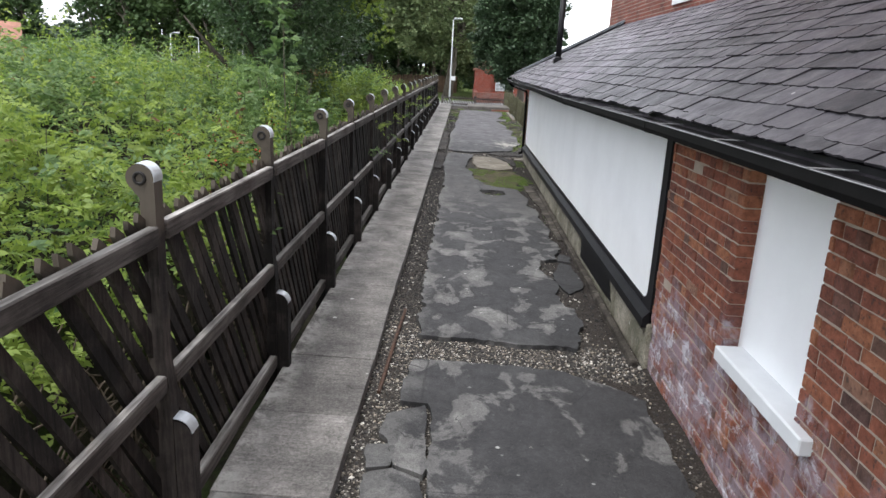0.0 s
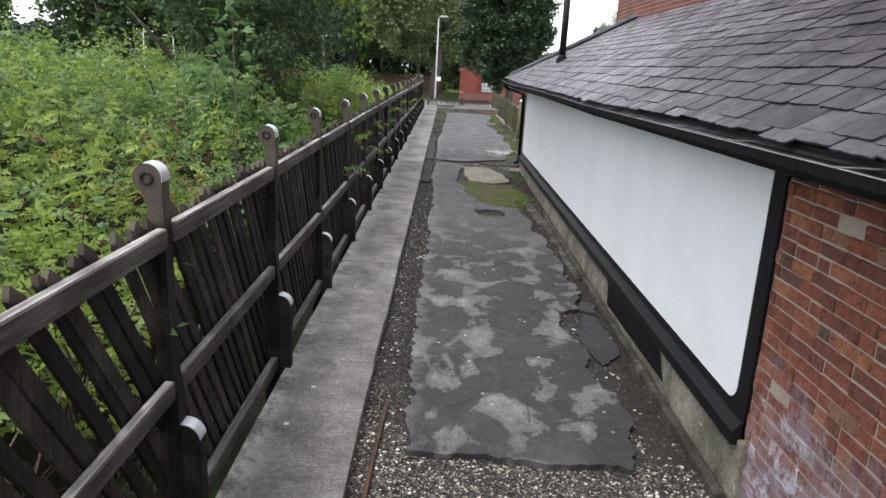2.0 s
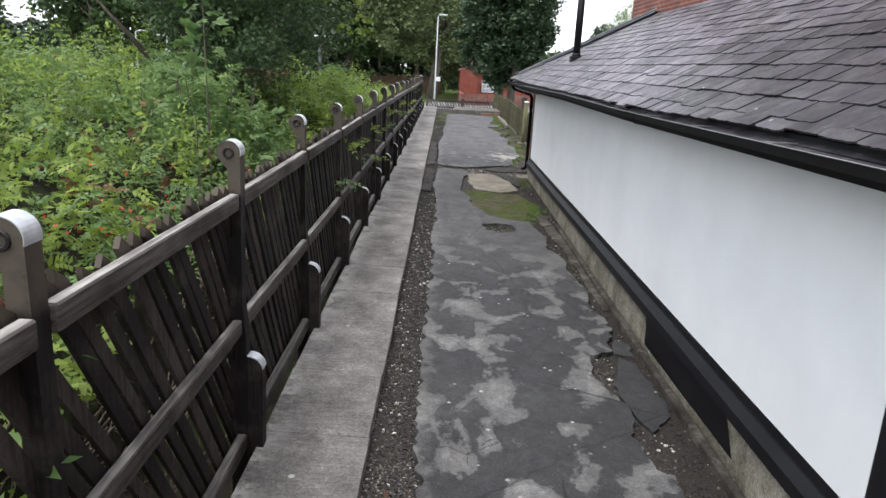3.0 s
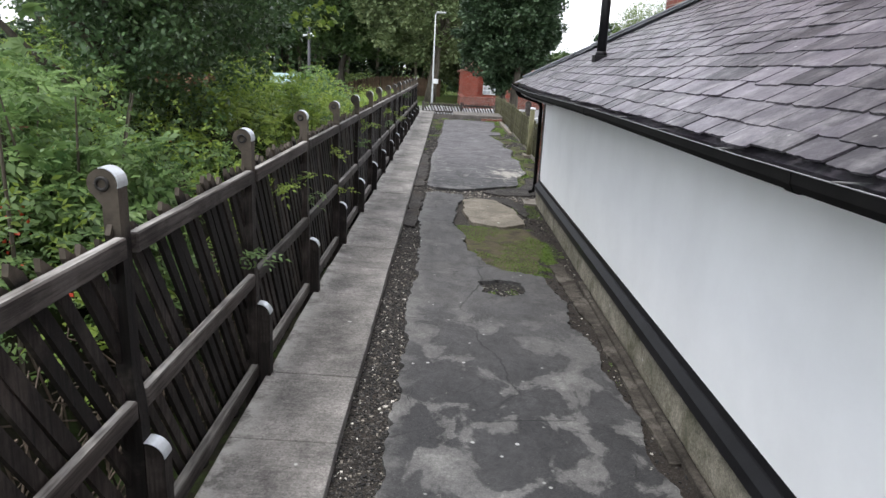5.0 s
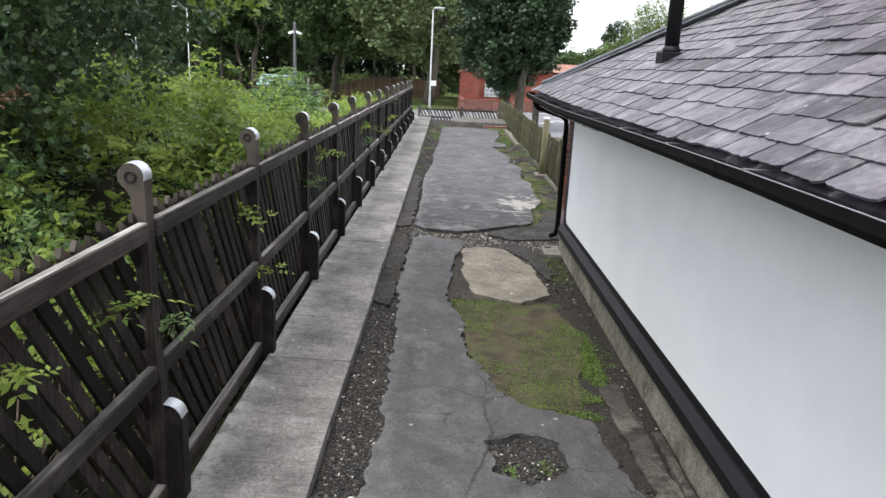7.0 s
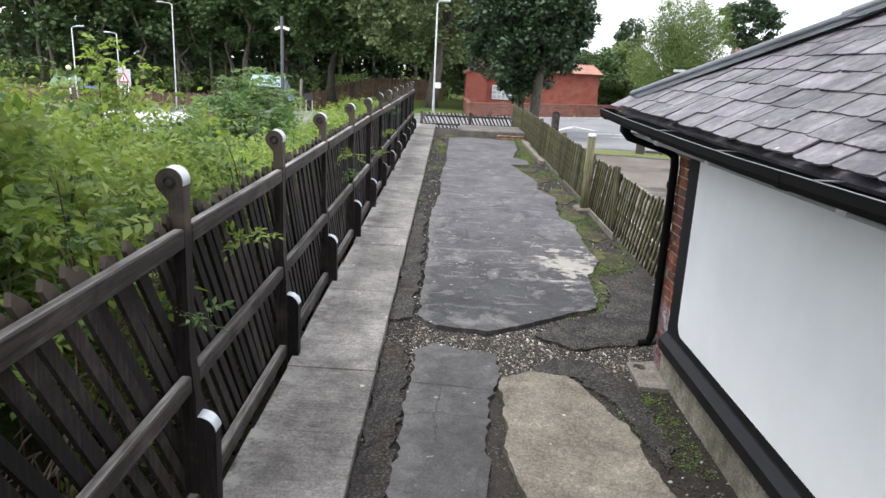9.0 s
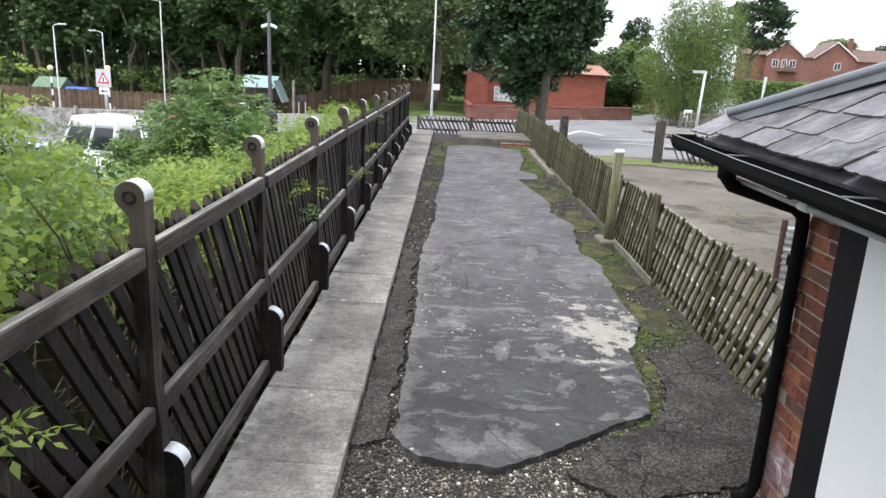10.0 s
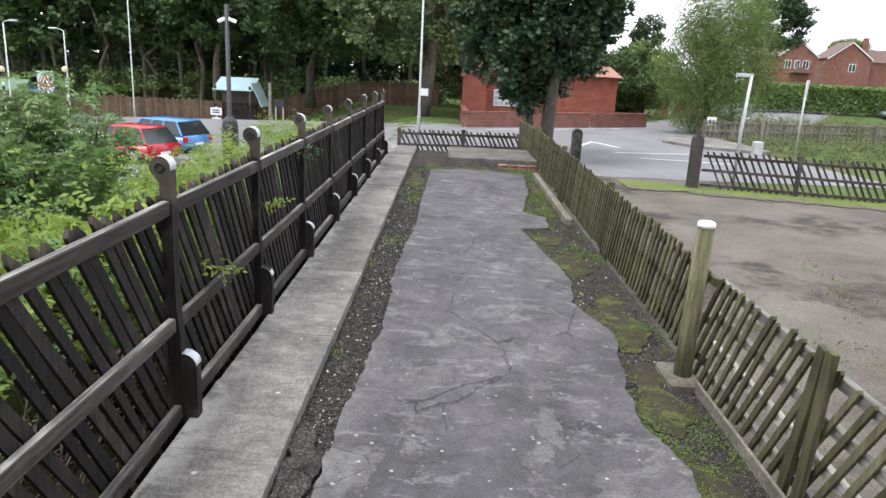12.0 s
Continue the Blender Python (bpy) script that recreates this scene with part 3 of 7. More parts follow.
def tube(bm, pts, radii, seg=10, cap=True):
    """A tube through pts; radii is one number or one for each point."""
    pts = [Vector(p) for p in pts]
    if not hasattr(radii, "__len__"):
        radii = [radii] * len(pts)
    rings = []
    side = None
    for i, p in enumerate(pts):
        d = (pts[min(i + 1, len(pts) - 1)] - pts[max(i - 1, 0)]).normalized()
        side = (d.orthogonal() if side is None else side - d * side.dot(d)).normalized()
        up = d.cross(side)
        rings.append([bm.verts.new(p + radii[i] * (math.cos(a) * side + math.sin(a) * up)) for a in (2 * math.pi * k / seg for k in range(seg))])
    for a, b in zip(rings, rings[1:]):
        for k in range(seg):
            bm.faces.new((a[k], a[(k + 1) % seg], b[(k + 1) % seg], b[k]))
    if cap:
        bm.faces.new(rings[0][::-1])
        bm.faces.new(rings[-1])
    return bm


def prism(bm, outline, axis, lo, hi):
    """Extrudes a closed outline of 2D points along an axis (0, 1 or 2) from lo to hi."""
    def at(p, d):
        q = list(p)
        q.insert(axis, d)
        return bm.verts.new(q)
    a, b = [at(p, lo) for p in outline], [at(p, hi) for p in outline]
    n = len(outline)
    fs = [bm.faces.new(a), bm.faces.new(b[::-1])]
    fs += [bm.faces.new((a[i], b[i], b[(i + 1) % n], a[(i + 1) % n])) for i in range(n)]
    bmesh.ops.recalc_face_normals(bm, faces=fs)
    return bm


def raw(name, verts, faces, material, parent=None, label="", smooth=False):
    me = bpy.data.meshes.new(name)
    me.from_pydata(verts, [], faces)
    me.materials.append(material)
    if smooth:
        me.shade_smooth()
    ob = new(name, me)
    ob.parent = parent
    return tagged(ob, label)


def plat(x, y):
    """Height of the platform surface, which climbs a little and drains away from the track."""
    return 0.007 * y - 0.0175 * x


def step(a, b, v):
    s = min(max((v - a) / (b - a), 0), 1)
    return s * s * (3 - 2 * s)


def terrain(x, y):
    """Height of the land round the platform: the drive and road, and the sunken car park."""
    edge = 53 + 17 * step(-2, -17, x)
    low = step(-1.8, -6.5, x) * (1 - step(edge, edge + 15, y)) * step(-30, 5, y)
    z = -0.35 - 1.4 * low - 0.35 * step(-4, -16, x) * step(50, 62, y)
    return z + 2.2 * step(60, 120, y) * step(8, 30, x)


# ---- ground, road, platform ----
def sheet(name, rows, nx, dz, material, label, category, kind="structure"):
    """A sheet laid on the land: rows of (y, left x, right x)."""
    verts, faces = [], []
    for y, a, b in rows:
        for i in range(nx + 1):
            x = a + (b - a) * i / nx
            verts.append((x, y, terrain(x, y) + dz))
    for r in range(len(rows) - 1):
        for i in range(nx):
            k = r * (nx + 1) + i
            faces.append((k, k + 1, k + nx + 2, k + nx + 1))
    ob = raw(name, verts, faces, material, smooth=True)
    return tagged(ob, label, category, kind=kind)


def steps_between(table, d):
    """Rows at even steps between the rows of a short table."""
    ys = [r[0] for r in table]
    out = []
    y = ys[0]
    while y < ys[-1] + 1e-6:
        out.append((y, *(float(np.interp(y, ys, [r[k] for r in table])) for k in (1, 2))))
        y += d
    return out


gx = sorted({*range(-60, 61, 2), -400, -250, -150, -100, -80, 80, 100, 150, 250, 400})
gy = sorted({*range(-30, 131, 2), -300, -150, -80, 150, 200, 300, 500, 900})
gverts = [(x, y, terrain(x, y)) for y in gy for x in gx]
gfaces = [(r * len(gx) + i, r * len(gx) + i + 1, (r + 1) * len(gx) + i + 1, (r + 1) * len(gx) + i) for r in range(len(gy) - 1) for i in range(len(gx) - 1)]
tagged(raw("ground", gverts, gfaces, M["grass"], smooth=True), "rough grassy ground with bare patches", "ground", kind="structure")

sheet("road", steps_between([(39.3, 3.0, 7.4), (39.6, 3.0, 14), (41, -2, 13.5), (46, -8, 12.8), (50, -30, 12.5), (53.5, -70, 12.0), (55.2, -75, 16), (55.7, 3, 16.5), (59, 9, 18), (60.5, 9.2, 20), (64, 12.4, 22), (76, 20, 30), (100, 38, 48)], 0.5), 40, 0.02, M["road"], "pale grey asphalt road with faded white markings", "road")
sheet("road", steps_between([(50.0, -75, -6), (65.0, -75, -9)], 0.5), 40, 0.024, M["road"], "pale grey asphalt road running off behind the car park", "road")
sheet("dirt_drive", steps_between([(17.0, 2.45, 16), (30, 2.45, 16), (36.2, 2.45, 13), (39.6, 3.0, 7.2)], 0.5), 20, 0.012, M["dirt"], "bare brown dirt and gravel drive", "driveway")
sheet("car_park", steps_between([(5, -40, -8), (30, -40, -6.2), (50, -40, -6)], 1.0), 20, 0.015, M["road"], "grey asphalt car park below the platform", "car park")

sheet("bank_soil", steps_between([(-6, -5.0, -1.3), (30, -5.0, -1.3), (39, -3.0, -1.3)], 1.0), 10, 0.02, M["bankshade"], "near-black soil under the brambles, shade in its colour", "soil")
PY0, PY1 = -4.0, 39.0
# bed of the platform, closed at its sides
bed = bmesh.new()
for x0, x1 in ((-1.27, 2.42),):
    v = [bed.verts.new((x, y, plat(x, y) - 0.095 if top else -1.6)) for top in (0, 1) for y in (PY0, PY1) for x in (x0, x1)]
    for q in ((4, 5, 7, 6), (0, 2, 3, 1), (0, 1, 5, 4), (2, 6, 7, 3), (0, 4, 6, 2), (1, 3, 7, 5)):
        bed.faces.new([v[i] for i in q])
tagged(part("platform_bed", bed, M["gravel"]), "dark gravel and soil bed of the old platform", "gravel", kind="structure")


def outline(ctrl, gap=0.05, rough=0.02, seed=0.0):
    """A closed ragged outline through control points."""
    pts = []
    n = len(ctrl)
    for i in range(n):
        a, b = Vector(ctrl[i]), Vector(ctrl[(i + 1) % n])
        k = max(1, int((b - a).length / gap))
        d = (b - a).normalized()
        for j in range(k):
            p = a.lerp(b, j / k)
            w = noise.noise(Vector((p.x * 3.1, p.y * 3.1, seed))) * 1.3 + noise.noise(Vector((p.x * 11, p.y * 11, seed + 5))) * 0.8 + noise.noise(Vector((p.x * 27, p.y * 27, seed + 9))) * 0.5
            pts.append((p.x - d.y * w * rough, p.y + d.x * w * rough))
    return pts


SLABS = []


def slab(name, ctrl, top, material, label, category, hole=None, rough=0.025, seed=0.0, thick=0.07, tip=0.0):
    """A broken slab: ragged outline, flat top that follows the platform, real edge."""
    outs = [outline(ctrl, 0.045, rough, seed)]
    if hole:
        outs.append(outline(hole, 0.04, rough * 0.8, seed + 3))
    SLABS.append(outs)
    bm = bmesh.new()
    edges = []
    for o in outs:
        tops = [bm.verts.new((x, y, plat(x, y) + top + tip * noise.noise(Vector((x * 1.3, y * 1.3, seed))))) for x, y in o]
        lows = [bm.verts.new((v.co.x, v.co.y, v.co.z - thick)) for v in tops]
        n = len(o)
        for i in range(n):
            j = (i + 1) % n
            bm.faces.new((tops[i], tops[j], lows[j], lows[i]))
            edges.append(bm.edges.get((tops[i], tops[j])))
    bmesh.ops.triangle_fill(bm, edges=edges, use_beauty=True, normal=(0, 0, 1))
    bmesh.ops.recalc_face_normals(bm, faces=bm.faces[:])
    return tagged(part(name, bm, material), label, category, kind="structure")


slab("asphalt_path", [(-0.25, -3.8), (1.5, -3.8), (1.5, 3.9), (1.49, 4.4), (1.5, 4.82), (1.27, 5.07), (0.9, 5.26), (0.3, 5.3), (-0.27, 5.29), (-0.33, 5.05), (-0.33, 4.56), (-0.12, 4.54), (-0.09, 4.0), (-0.08, 3.4), (-0.3, 3.2)], -0.05, M["asphalt"], "worn dark asphalt with pale patches and broken edges", "asphalt", seed=1)
slab("asphalt_piece", [(-0.145, 4.52), (-0.115, 4.0), (-0.11, 3.66), (-0.3, 3.74), (-0.36, 4.02), (-0.44, 4.1), (-0.40, 4.35)], -0.052, M["asphalt"], "cracked loose piece of grey asphalt", "asphalt", seed=2, rough=0.02)
slab("asphalt_piece", [(-0.12, 3.62), (-0.1, 3.40), (-0.3, 3.22), (-0.46, 3.3), (-0.47, 3.62), (-0.31, 3.70)], -0.058, M["asphalt"], "cracked loose piece of grey asphalt", "asphalt", seed=3, rough=0.02)
slab("asphalt_piece", [(-0.33, 3.99), (-0.32, 3.74), (-0.45, 3.7), (-0.49, 3.95)], -0.06, M["asphalt"], "cracked loose piece of grey asphalt", "asphalt", seed=4, rough=0.02)
slab("asphalt_path", [(-0.29, 5.82), (0.4, 5.78), (1.14, 5.75), (1.17, 6.0), (1.30, 6.36), (1.27, 6.8), (1.13, 6.86), (1.17, 7.3), (1.18, 7.7), (1.09, 7.95), (1.07, 8.6), (1.31, 8.7), (1.46, 9.25), (1.37, 9.87), (1.43, 10.3), (1.36, 11), (1.37, 11.7), (1.24, 12.07), (1.30, 12.7), (1.17, 13.6), (0.74, 13.78), (0.54, 14.0), (0.32, 14.7), (0.28, 15.5), (0.17, 16.1), (0.23, 16.9), (0.22, 17.6), (0.37, 18.1), (0.35, 18.48), (0.04, 18.5), (-0.13, 18.63), (-0.31, 18.5), (-0.34, 17.9), (-0.37, 16.5), (-0.31, 15.3), (-0.27, 13.5), (-0.33, 12.4), (-0.28, 11.3), (-0.3, 10.0), (-0.33, 8.1), (-0.3, 7.0)], -0.05, M["asphalt"], "worn dark asphalt with pale patches and a hole", "asphalt", hole=[(0.40, 13.28), (0.65, 13.4), (0.88, 13.3), (0.89, 12.95), (0.66, 12.80), (0.43, 12.92)], seed=5, rough=0.045)
slab("asphalt_path", [(-0.33, 19.3), (-0.16, 19.05), (0.3, 18.96), (0.58, 19.16), (1.43, 19.79), (1.53, 20.2), (1.57, 20.9), (1.85, 21.6), (1.82, 22.2), (1.84, 23.3), (1.89, 23.6), (1.73, 24.2), (1.76, 24.7), (1.91, 25.85), (1.65, 26.67), (1.8, 27.4), (1.54, 29.1), (1.41, 29.93), (1.87, 30.1), (1.92, 30.87), (1.58, 31.2), (1.85, 33), (2.0, 35.4), (0.6, 35.6), (-0.1, 35.2), (-0.13, 31), (-0.14, 29.6), (-0.25, 27.5), (-0.22, 25.6), (-0.33, 24), (-0.35, 23.1), (-0.31, 21.3)], -0.045, M["asphalt"], "worn dark asphalt with white lichen and cracks", "asphalt", seed=7)
slab("asphalt_piece", [(0.77, 18.98), (0.92, 19.3), (1.47, 19.66), (1.70, 20.2), (1.76, 20.9), (2.3, 21.3), (2.32, 19.6), (1.85, 19.02), (1.56, 18.92), (1.06, 18.74)], -0.062, M["tar"], "sunken dark asphalt beside the brick corner", "asphalt", seed=8, rough=0.045, tip=0.02)
slab("concrete_slab", [(0.36, 18.05), (0.6, 18.2), (0.89, 18.15), (1.17, 17.44), (1.26, 16.35), (0.92, 16.0), (0.43, 16.2), (0.32, 17.0)], -0.045, M["pale"], "loose buff concrete slab with broken corners", "slab", seed=9, rough=0.03)
slab("asphalt_piece", [(1.2, 8.05), (1.36, 8.6), (1.48, 8.5), (1.5, 7.6), (1.3, 7.35), (1.22, 7.6)], -0.07, M["asphalt"], "broken grey piece of old paving", "asphalt", seed=10)
slab("asphalt_piece", [(1.34, 8.68), (1.42, 9.0), (1.52, 8.9), (1.5, 8.62)], -0.068, M["asphalt"], "broken grey piece of old paving", "asphalt", seed=11)
slab("asphalt_piece", [(1.47, 9.8), (1.46, 12.2), (1.38, 12.9), (1.34, 14.2), (1.5, 14.3), (1.6, 12), (1.6, 9.8)], -0.07, M["rubble"], "strip of dark broken paving by the wall", "asphalt", seed=12)

slab("asphalt_piece", [(-0.59, 15.9), (-0.42, 15.75), (-0.39, 16.6), (-0.38, 17.6), (-0.37, 18.35), (-0.45, 18.62), (-0.59, 18.55)], -0.068, M["tar"], "strip of rough old tarmac beside the coping", "asphalt", seed=13, rough=0.05, tip=0.02)
slab("asphalt_piece", [(-0.59, 19.15), (-0.40, 19.25), (-0.37, 20.2), (-0.37, 21.3), (-0.40, 22.6), (-0.41, 23.7), (-0.59, 23.9)], -0.066, M["tar"], "strip of rough old tarmac beside the coping", "asphalt", seed=14, rough=0.05, tip=0.02)
slab("asphalt_piece", [(0.62, 18.12), (0.95, 18.2), (1.22, 17.6), (1.32, 16.9), (1.42, 17.2), (1.40, 18.0), (1.1, 18.5), (0.75, 18.45)], -0.072, M["tar"], "crumbling dark tarmac round the loose slab", "asphalt", seed=15, rough=0.06, tip=0.02)

# raised concrete step at the platform's end, brick nosing
bm = bmesh.new()
box(bm, 0.28, 2.42, 36.5, 38.8, -0.3, 0.345, 0.02)
tagged(part("concrete_step", bm, M["stepc"]), "grey concrete slab raised at the platform end", "step", kind="structure")
bm = bmesh.new()
for i in range(4):
    box(bm, 1.5 + i * 0.23, 1.71 + i * 0.23, 36.38, 36.495, 0.1, 0.225 + 0.01 * (i % 2), 0.006)
tagged(part("brick_nosing", bm, M["houseb2"]), "row of old red bricks edging the step", "brick edging", kind="structure")

# coping of the old platform edge
coping = empty("coping", "grey concrete coping slabs of the old platform edge", "coping", kind="structure")
cop_me = []
for k in range(4):
    bm = boxed(-0.33, 0.33, -0.4555, 0.4555, -0.12, 0.0, 0.004)
    for v in bm.verts:
        v.co.x += noise.noise(v.co * 3 + Vector((k, 0, 0))) * 0.012
        v.co.z += noise.noise(v.co * 2 + Vector((0, k, 0))) * 0.006
    ob = part("coping_slab", bm, M["coping"], coping)
    cop_me.append(ob.data)
    bpy.data.objects.remove(ob)
tilt = Euler((math.atan(0.007), math.atan(0.0175), 0)).to_matrix().to_4x4()
for i in range(46):
    y = 5.10 - 0.4575 - 0.915 * 7 + 0.915 * i
    if y < 39:
        share("coping_slab", cop_me[i % 4], Matrix.Translation((-0.925 + random.uniform(-0.006, 0.006), y, plat(-0.925, y) + random.uniform(-0.004, 0.004))) @ tilt, coping)

# ---- picket fence with scroll posts ----
FX, BAY, FY0 = -1.335, 1.89, 3.0 - 1.89 * 2
fence = empty("picket_fence", "dark-stained timber picket fence with scroll-topped posts", "fence")


def arc(cx, cz, r, a0, a1, n):
    return [(cx + r * math.cos(radians(a0 + (a1 - a0) * i / n)), cz + r * math.sin(radians(a0 + (a1 - a0) * i / n))) for i in range(n + 1)]


def mesh_of(bm, name, material, smooth=False):
    ob = part(name, bm, material, None, "", smooth)
    me = ob.data
    bpy.data.objects.remove(ob)
    return me


bm = prism(bmesh.new(), [(0.036, -0.35), (0.036, 0.75), (0.016, 0.95)] + arc(-0.046, 1.80, 0.062, 0, 235, 14) + [(-0.052, 1.71), (-0.052, 0.95), (-0.058, 0.75), (-0.058, -0.35)], 1, -0.042, 0.042)
post_me = mesh_of(bm, "post", M["fence"])
bm = bmesh.new()
prism(bm, arc(-0.046, 1.80, 0.066, -14, 100, 10) + arc(-0.046, 1.80, 0.0628, 100, -14, 10), 1, -0.044, 0.044)
band_me = mesh_of(bm, "scroll_band", M["band"])
bm = bmesh.new()
ring = [Vector((-0.046 + 0.024 * math.cos(a), -0.044, 1.80 + 0.024 * math.sin(a))) for a in (2 * math.pi * k / 16 for k in range(17))]
tube(bm, ring, 0.008, 6, False)
ring_me = mesh_of(bm, "ring", M["bolt"])
bm = prism(bmesh.new(), [(0.04, -0.3), (0.04, 0.60)] + arc(0.04, 0.555, 0.085, 90, 0, 8) + [(0.125, -0.3)], 1, -0.036, 0.044)
stub_me = mesh_of(bm, "bracket_post", M["fence"])
bm = prism(bmesh.new(), arc(0.04, 0.557, 0.089, 92, 8, 8) + arc(0.04, 0.557, 0.086, 8, 92, 8), 1, -0.038, 0.046)
cap_me = mesh_of(bm, "bracket_band", M["band"])
LEAN_P = 0.66
pale_me = []
for k in range(5):
    w = 0.037 + 0.004 * (k - 2) * 0.5
    L = 1.628 + 0.014 * (k % 3)
    bm = prism(bmesh.new(), [(-w, -0.02), (w, -0.02), (w, L - 0.045), (w * 0.12 * (k - 2), L + 0.008 * (k % 2)), (-w, L - 0.04)], 0, -0.011, 0.011)
    for v in bm.verts:
        v.co.y += LEAN_P * (1.64 - v.co.z) + 0.004 * math.sin(v.co.z * 5 + k)
    pale_me.append(mesh_of(bm, "pale", M["fence"]))
rail_me = mesh_of(boxed(-0.026, 0.026, -BAY / 2 + 0.05, BAY / 2 - 0.05, -0.045, 0.045, 0.007), "rail", M["rail"])
low_me = mesh_of(boxed(-0.03, 0.03, -BAY / 2 + 0.05, BAY / 2 - 0.05, -0.045, 0.05, 0.008), "rail", M["rail"])
# top faces paler: weathering and light from above put into one colour
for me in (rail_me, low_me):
    me.materials.append(M["railtop"])
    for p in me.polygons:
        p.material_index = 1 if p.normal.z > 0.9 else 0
for k in range(21):
    y = FY0 + BAY * k
    dz = -0.025 * step(18, 30, y)
    lean = radians(random.uniform(-0.7, 0.7))
    post = share("post", post_me, Matrix.Translation((FX + random.uniform(-0.006, 0.006), y, dz + random.uniform(-0.008, 0.008))) @ Matrix.Rotation(lean, 4, "Y"), fence)
    tagged(post, "dark post with a carved scroll top")
    share("scroll_band", band_me, Matrix(), post)
    share("ring", ring_me, Matrix(), post)
    share("bracket_post", stub_me, Matrix.Translation((0, 0, random.uniform(-0.01, 0.01))), post)
    share("bracket_band", cap_me, Matrix.Translation((0, 0, 0.0)), post)
    if k == 20:
        break
    yc = y + BAY / 2
    for z in (1.545, 0.825):
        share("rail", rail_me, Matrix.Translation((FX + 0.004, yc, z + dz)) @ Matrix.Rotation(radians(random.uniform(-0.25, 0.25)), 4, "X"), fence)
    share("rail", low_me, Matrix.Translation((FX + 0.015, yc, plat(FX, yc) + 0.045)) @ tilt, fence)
    for j in range(15):
        yt = y + (j + 0.5) * BAY / 15 + random.uniform(-0.014, 0.014)
        share("pale", random.choice(pale_me), Matrix.Translation((FX - 0.042 + random.uniform(-0.004, 0.004), yt, dz + random.uniform(-0.02, 0.015))) @ Matrix.Rotation(radians(random.uniform(-1.6, 1.6)), 4, "X"), fence)

# ---- long single-storey building ----
WX, EX, EY, EZ = 1.70, 1.225, 18.99, 2.066
SLOPE = math.atan(0.59)
WIN0, WIN1, WZ0, WZ1 = 3.12, 4.10, 0.74, 1.87
PAN0, PAN1 = 5.60, 18.34
wall = bmesh.new()
for y0, y1, z0, z1 in ((-4, WIN0 - 0.012, -0.4, 1.95), (WIN0 - 0.012, WIN1 + 0.012, -0.4, WZ0 - 0.06), (WIN0 - 0.012, WIN1 + 0.012, WZ1, 1.95), (WIN1 + 0.012, 18.64, -0.4, 1.95)):
    box(wall, WX + 0.008, WX + 0.3, y0, y1, z0, z1)
box(wall, WX + 0.008, 7.5, 18.35, 18.64, -0.4, 1.95)
tagged(part("wall_west", wall, M["mortar"]), "old red brick wall in lime mortar", "wall", kind="structure")
bm = boxed(3.47, 8, -4, 17.93, 1.5, 8.0)
upper = tagged(part("wall_upper", bm, M["houseb2"]), "dark red brick wall of the two-storey block", "wall", kind="structure")
bm = boxed(3.43, 3.47, 11.5, 12.52, 3.5, 4.9)
part("window_frame", bm, M["whitetrim"], upper, "white painted window frame")

# plinth with black frame and white panel
pl = bmesh.new()
box(pl, WX - 0.035, WX + 0.01, PAN0 - 0.06, PAN1 + 0.02, -0.35, 0.30, 0.01)
tagged(part("plinth", pl, M["plinth"]), "stained mossy concrete plinth of the wall", "plinth", kind="structure")
patch = bmesh.new()
prism(patch, [(6.95, 0.02), (8.9, -0.02), (8.95, 0.27), (7.15, 0.27), (7.05, 0.16)], 0, WX - 0.0375, WX - 0.03)
tagged(part("paint_patch", patch, M["black"]), "worn black paint on a stretch of the plinth", "paint", kind="structure")
panel = empty("white_panel", "large white painted panel in a black frame", "panel", kind="structure")
bm = bmesh.new()
r = 0.10
y0, y1, z0, z1 = PAN0 + 0.145, PAN1 - 0.22, 0.47, 1.95
path = [(y0, z1)] + [(y0 + r - r * math.cos(radians(a)), z0 + r - r * math.sin(radians(a))) for a in range(0, 91, 15)] + [(y1 - r + r * math.sin(radians(a)), z0 + r - r * math.cos(radians(a))) for a in range(0, 91, 15)] + [(y1, z1)]
prism(bm, path, 0, WX - 0.022, WX + 0.006)
part("plaster_face", bm, M["white"], panel, "smooth white painted plaster")
bm = bmesh.new()
box(bm, WX - 0.018, WX + 0.007, PAN0, PAN0 + 0.30, 0.30, 1.95, 0.003)
box(bm, WX - 0.018, WX + 0.007, PAN1 - 0.30, PAN1, 0.30, 1.95, 0.003)
box(bm, WX - 0.0185, WX + 0.0065, PAN0 + 0.3, PAN1 - 0.3, 0.30, 0.62, 0.003)
part("frame", bm, M["black"], panel, "black painted frame")
bm = prism(bmesh.new(), [(WX + 0.004, 0.41), (WX - 0.03, 0.40), (WX - 0.075, 0.345), (WX - 0.075, 0.265), (WX - 0.03, 0.262), (WX + 0.004, 0.3)], 1, PAN0, PAN1)
part("sill", bm, M["black"], panel, "black painted sloping sill")

# blocked window
win = empty("window_1", "blocked window painted white with a white sill", "window", kind="structure")
part("board", boxed(WX + 0.105, WX + 0.13, WIN0 - 0.05, WIN1 + 0.05, WZ0 - 0.08, WZ1 + 0.06, 0.003), M["white"], win, "white painted board")
part("window_sill", boxed(WX - 0.062, WX + 0.12, WIN0 - 0.2, WIN1 - 0.055, WZ0 - 0.075, WZ0 + 0.015, 0.008), M["whitetrim"], win, "thick white painted sill")

